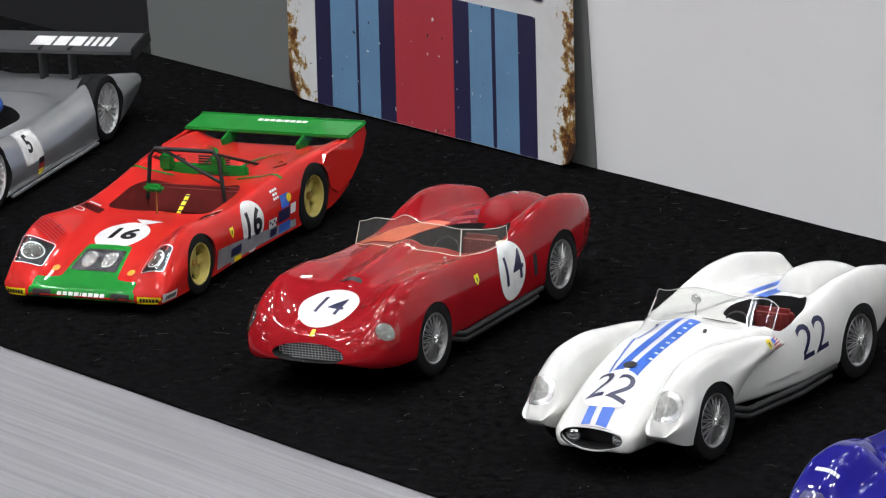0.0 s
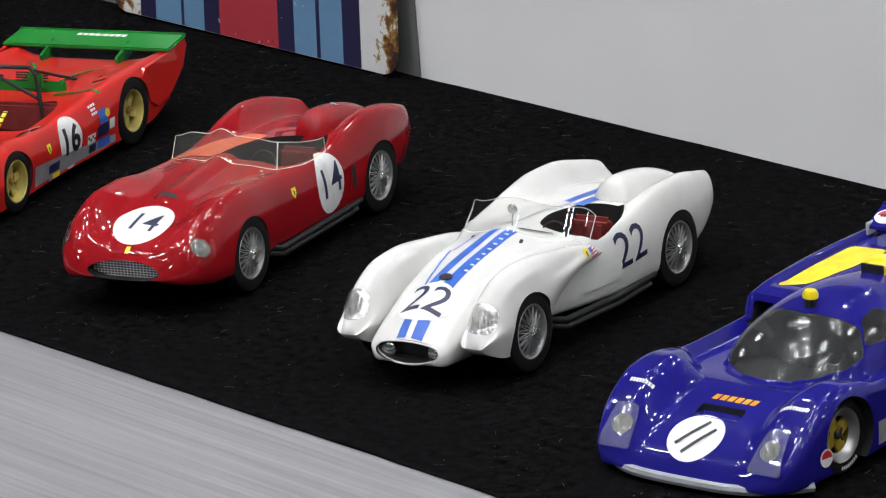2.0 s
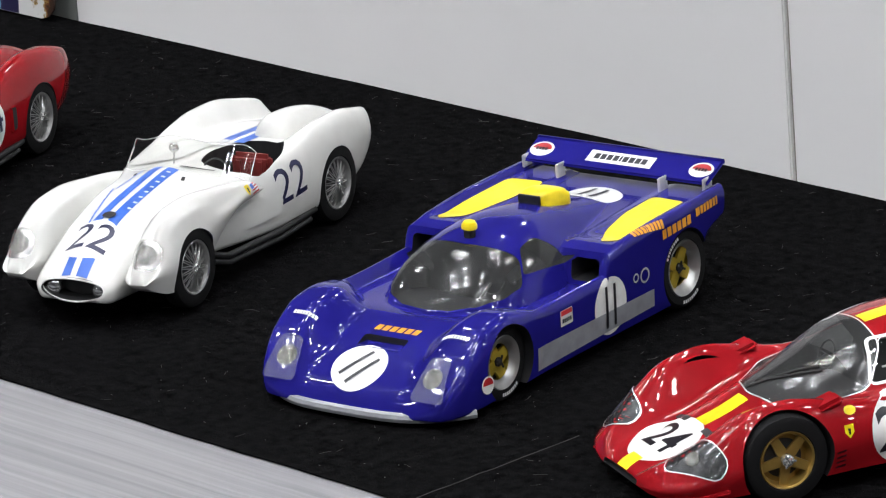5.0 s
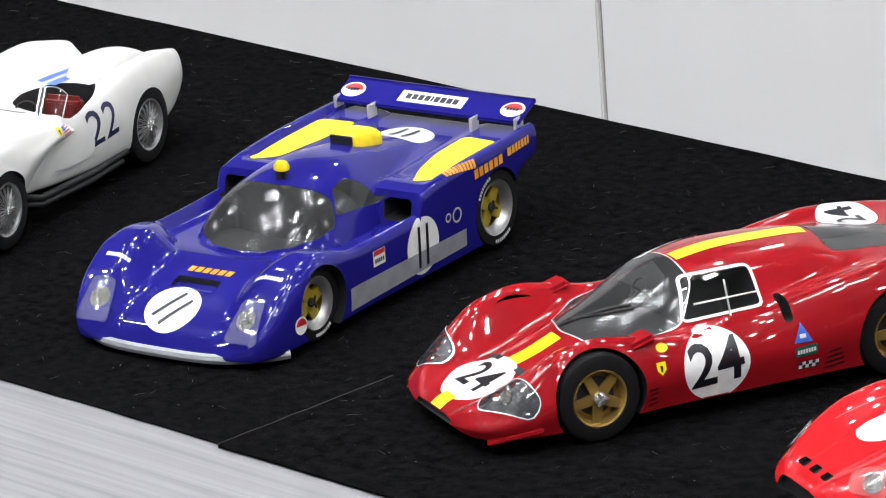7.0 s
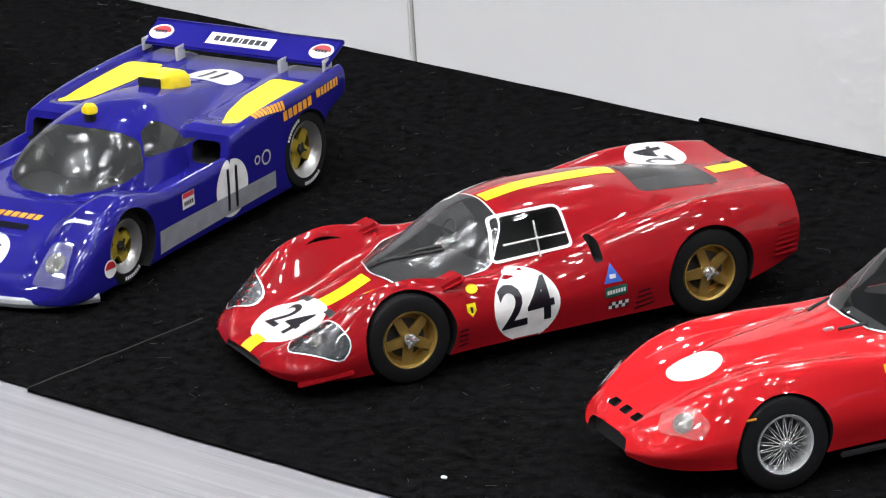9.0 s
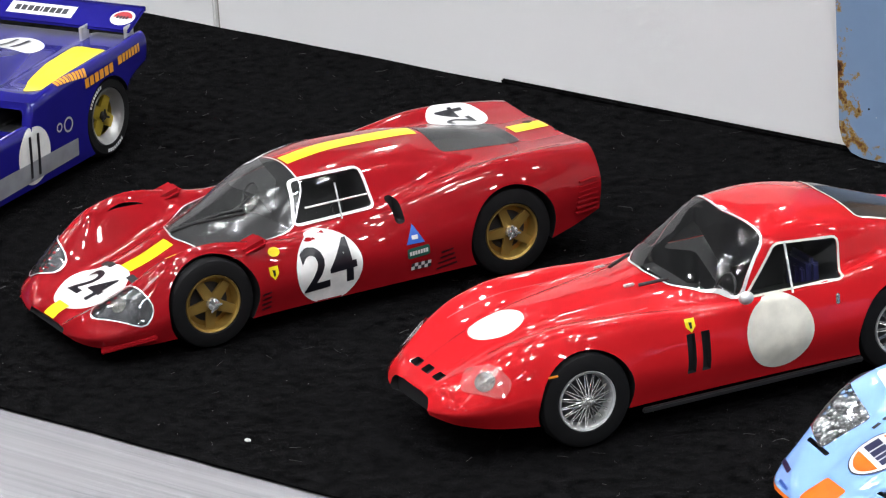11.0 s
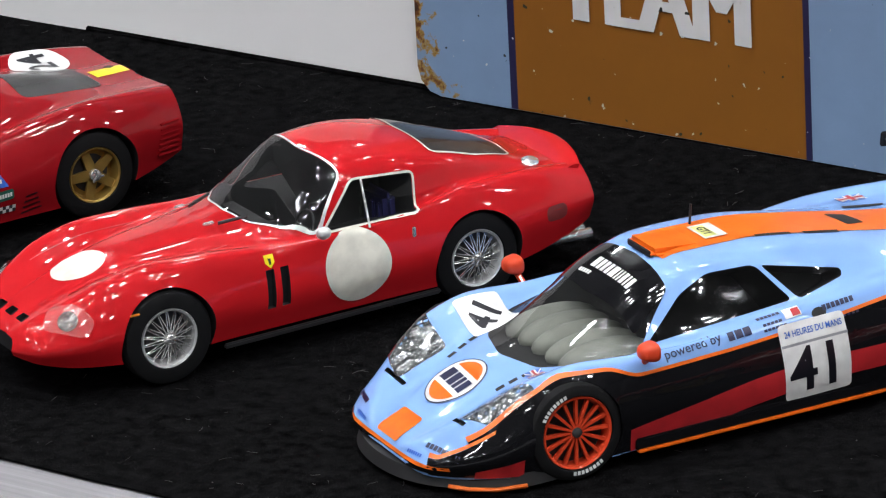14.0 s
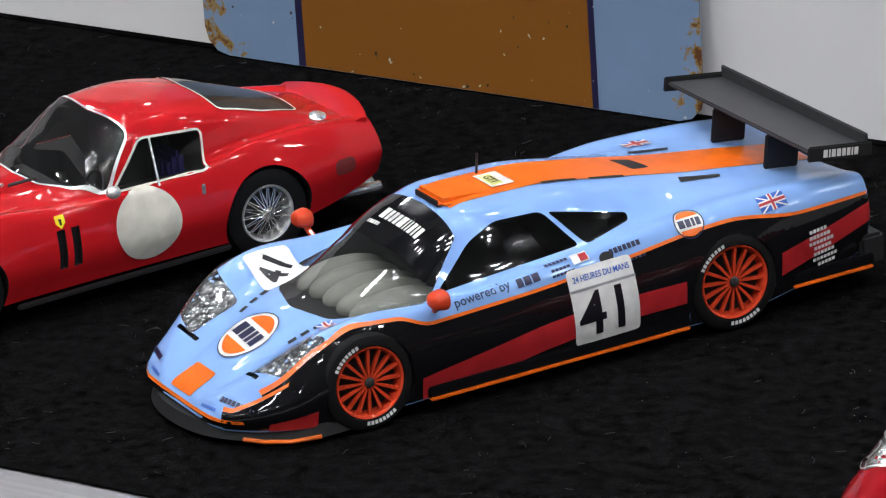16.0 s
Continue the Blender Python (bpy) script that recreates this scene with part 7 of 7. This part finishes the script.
    c.decal("sponsor_patch", flat(rect(5, 2.6)), DECAL_WHITE, (-11.5, 0, 31), shoulder(28), 4, 0.24)
    c.decal("sponsor_patch", flat(rect(2.4, 2.0)), DECAL_RED, (-12.5, 0, 31), shoulder(28), 4, 0.3)
    c.decal("flank_marking", bars([1.1] * 7, 1.5, 0.3), NAVY, (-25, 0, 31.0), shoulder(30), 4, 0.24)
    c.decal("flank_marking", bars([0.9] * 8, 0.8, 0.4), NAVY, (-25.5, 0, 27.8), shoulder(30), 4, 0.24)
    for k in range(7):
        c.decal("tail_marking", bars([1.0] * (5 + k % 3), 1.0, 0.25), DECAL_WHITE, (-84.5 - 0.5 * k, 0, 22.4 - 1.7 * k), shoulder(0), 4, 0.5)
    for s in (1, -1):
        mir = tube([(34, s * 33, 26.5), (34.5, s * 38.6, 30)], 0.9, 8)
        stalk = c.extra("mirror_stalk", mir, ORANGE_RIM)
        pod = bmesh.new()
        bmesh.ops.create_uvsphere(pod, u_segments=24, v_segments=16, radius=1.0)
        for v in pod.verts:
            x, y, z = (math.copysign(abs(a) ** 0.7, a) for a in v.co)
            v.co = Vector((35.2 + 2.9 * x, s * 39.6 + 3.2 * y * (1 - 0.16 * x), 32.2 + 2.5 * z * (1 - 0.2 * x)))
        c.extra("mirror", pod, ORANGE_RIM, "orange-red door mirror", 80)
    w = box(-93, 0, 43.6, 19, 76, 1.2, 0.4, Matrix.Rotation(radians(-8), 4, "Y"))
    wing = c.extra("rear_wing", w, CARBON, "dark grey rear wing")
    part("wing_flap", box(-102.2, 0, 44.4, 1.0, 76, 4.2, 0.3), CARBON, wing)
    for s in (1, -1):
        ep = part("end_plate", box(-93, s * 38.3, 43.4, 21, 0.9, 4.4, 0.4, Matrix.Rotation(radians(-8), 4, "Y")), MATT_BLACK, wing)
    bmk = bars([1.4, 0.5, 1.3, 1.3, 1.2, 1.1, 0.5, 1.3], 2.2, 0.4)
    bmesh.ops.transform(bmk, matrix=Matrix(((-1, 0, 0, 0), (0, 0, 1, 0), (0, 1, 0, 0), (0, 0, 0, 1))), verts=bmk.verts)
    bmesh.ops.rotate(bmk, cent=(0, 0, 0), matrix=Matrix.Rotation(radians(-8), 3, "Y"), verts=bmk.verts)
    bmesh.ops.translate(bmk, vec=(-93, 38.85, 43.4), verts=bmk.verts)
    part("wing_marking", bmk, DECAL_WHITE, wing)
    for v in (-14, 14):
        c.extra("wing_strut", box(-89, v, 38, 11, 1.3, 10, 0.4, Matrix.Rotation(radians(-8), 4, "Y")), MATT_BLACK, "black wing strut")
    c.extra("rear_diffuser", box(-104, 0, 11, 8, 72, 9, 1.0), MATT_BLACK)


blue_forty_one()


# ---- silver open racer, number 5 ----
def silver_five():
    c = Model("model_car", "silver open model racer with dark rear wing, number 5", -0.7260, 0.1322, -58.2)
    sh = dict(
        W=curve((-98, 37), (-58, 40.5), (-25, 40), (0, 39.5), (30, 39.5), (58, 40), (80, 37), (95, 30)),
        zs=curve((-98, 17), (-58, 18), (0, 13), (58, 13), (95, 7)),
        zb=curve((-98, 13), (-75, 7), (-58, 3.5), (95, 3)),
        vf=curve((-98, 34), (-58, 33), (-20, 34), (20, 34), (58, 32), (95, 26)),
        zf=curve((-98, 19.5), (-70, 25.5), (-58, 27.4), (-40, 26), (-20, 23), (10, 22), (34, 25), (56, 27), (76, 18), (95, 7)),
        va=curve((-98, 24), (-58, 24), (-20, 26), (20, 24), (95, 18)),
        za=curve((-98, 18), (-58, 18.5), (-20, 23), (20, 20), (58, 16), (95, 7)),
        vb=curve((-98, 12), (-58, 13), (0, 15), (95, 10)),
        zr=curve((-98, 18), (-58, 20), (-30, 26), (0, 25), (58, 16), (95, 7)),
        zc=curve((-98, 18), (-58, 20.5), (-30, 27), (0, 26), (58, 16), (95, 7)))
    c.body(loft(-99, 96, tuck=1.2, round_nose=3, round_tail=1.5, **sh), SILVER)
    arches(c, 56, 39.4, 40, 14.2, 14.5, 9, 11, 0.4)
    c.cut(prism(rounded([(-18, -16), (20, -16), (24, 6), (14, 14), (-14, 14)], 6), (0, 0, 10), TOP, 0, 60))
    c.carve()
    wheels(c, 56, 39.2, 39.8, 14.2, 14.5, 8.6, 10.6, 10.4, 10.6, SILVER_FAN)
    wing = c.extra("rear_wing", box(-94.5, 0, 33.0, 20, 78, 1.4, 0.5, Matrix.Rotation(radians(12), 4, "Y")), CARBON, "dark rear wing with white lettering bars")
    for s in (1, -1):
        part("end_plate", box(-95, s * 39.3, 32.6, 20, 1.0, 6, 0.5, Matrix.Rotation(radians(12), 4, "Y")), MATT_BLACK, wing)
    mk = bars([9.5, 6.0, 6.0, 2.0, 2.0, 2.4, 2.0], 9.0, 1.4)
    bmesh.ops.rotate(mk, cent=(0, 0, 0), matrix=Matrix(((0, -1, 0), (1, 0, 0), (0, 0, 1))), verts=mk.verts)
    bmesh.ops.rotate(mk, cent=(0, 0, 0), matrix=Matrix.Rotation(radians(12), 3, "Y"), verts=mk.verts)
    bmesh.ops.translate(mk, vec=(-94.3, 8, 33.9), verts=mk.verts)
    part("wing_marking", mk, DECAL_WHITE, wing)
    for v in (-7, 7):
        c.extra("wing_strut", box(-89, v + 2, 25, 7, 1.4, 16, 0.4), MATT_BLACK, "black wing strut")
    board = c.decal("number_board", flat(rounded(rect(17, 15), 1.2)), DECAL_WHITE, (19, 0, 18.6), shoulder(35), 0, 0.2, "white number board")
    part("race_number", wrap(letters("5", 11, 0.25), c.tree, (20, 0, 18.6), shoulder(35), 0, 0.34), DECAL_BLACK, board, "black racing number 5", 60)
    for k, m in enumerate((DECAL_BLACK, DECAL_RED, YELLOW)):
        c.decal("flag_band", flat(rect(5, 2.4)), m, (13, 0, 10.4 - 2.4 * k), SIDE, 0, 0.25)
    seat(c, 2, 0, MATT_BLACK, 9, 20, 14)
    hd = bmesh.new()
    bmesh.ops.create_uvsphere(hd, u_segments=16, v_segments=10, radius=4.6, matrix=Matrix.Translation((-6, 10, 28)))
    c.extra("headrest", hd, DECAL_BLUE, "bright blue headrest pad")
    c.extra("side_skirt", box(0, 39.6, 2.6, 86, 1.6, 1.4, 0.4), SILVER)


silver_five()


# ---- red car at the end of the row: only its nose comes into view ----
def red_last():
    c = Model("model_car", "red model racing car with clear headlamp covers", 0.5920, 0.1130, -121.0)
    c.body(loft(-87, 91, tuck=2.0, round_nose=5, round_tail=2.5, **p4_shape()), RED)
    arches(c, 50, 36.5, 37, 13.8, 14.0, 8, 10, 0.0)
    c.carve()
    wheels(c, 50, 36.2, 36.8, 13.8, 14.0, 7.6, 9.6, 8.8, 8.8, GOLD5)
    for s in (1, -1):
        lamp(c, (72, s * 27.0, 16), shoulder(42, 90 - s * 38), rounded([(-7, -4), (7.5, -3.6), (8.5, 2.5), (2, 4.6), (-7.5, 4)], 2.4), 2.5, CLEAR, LAMP_SILVER, ALU, 0.9)


red_last()
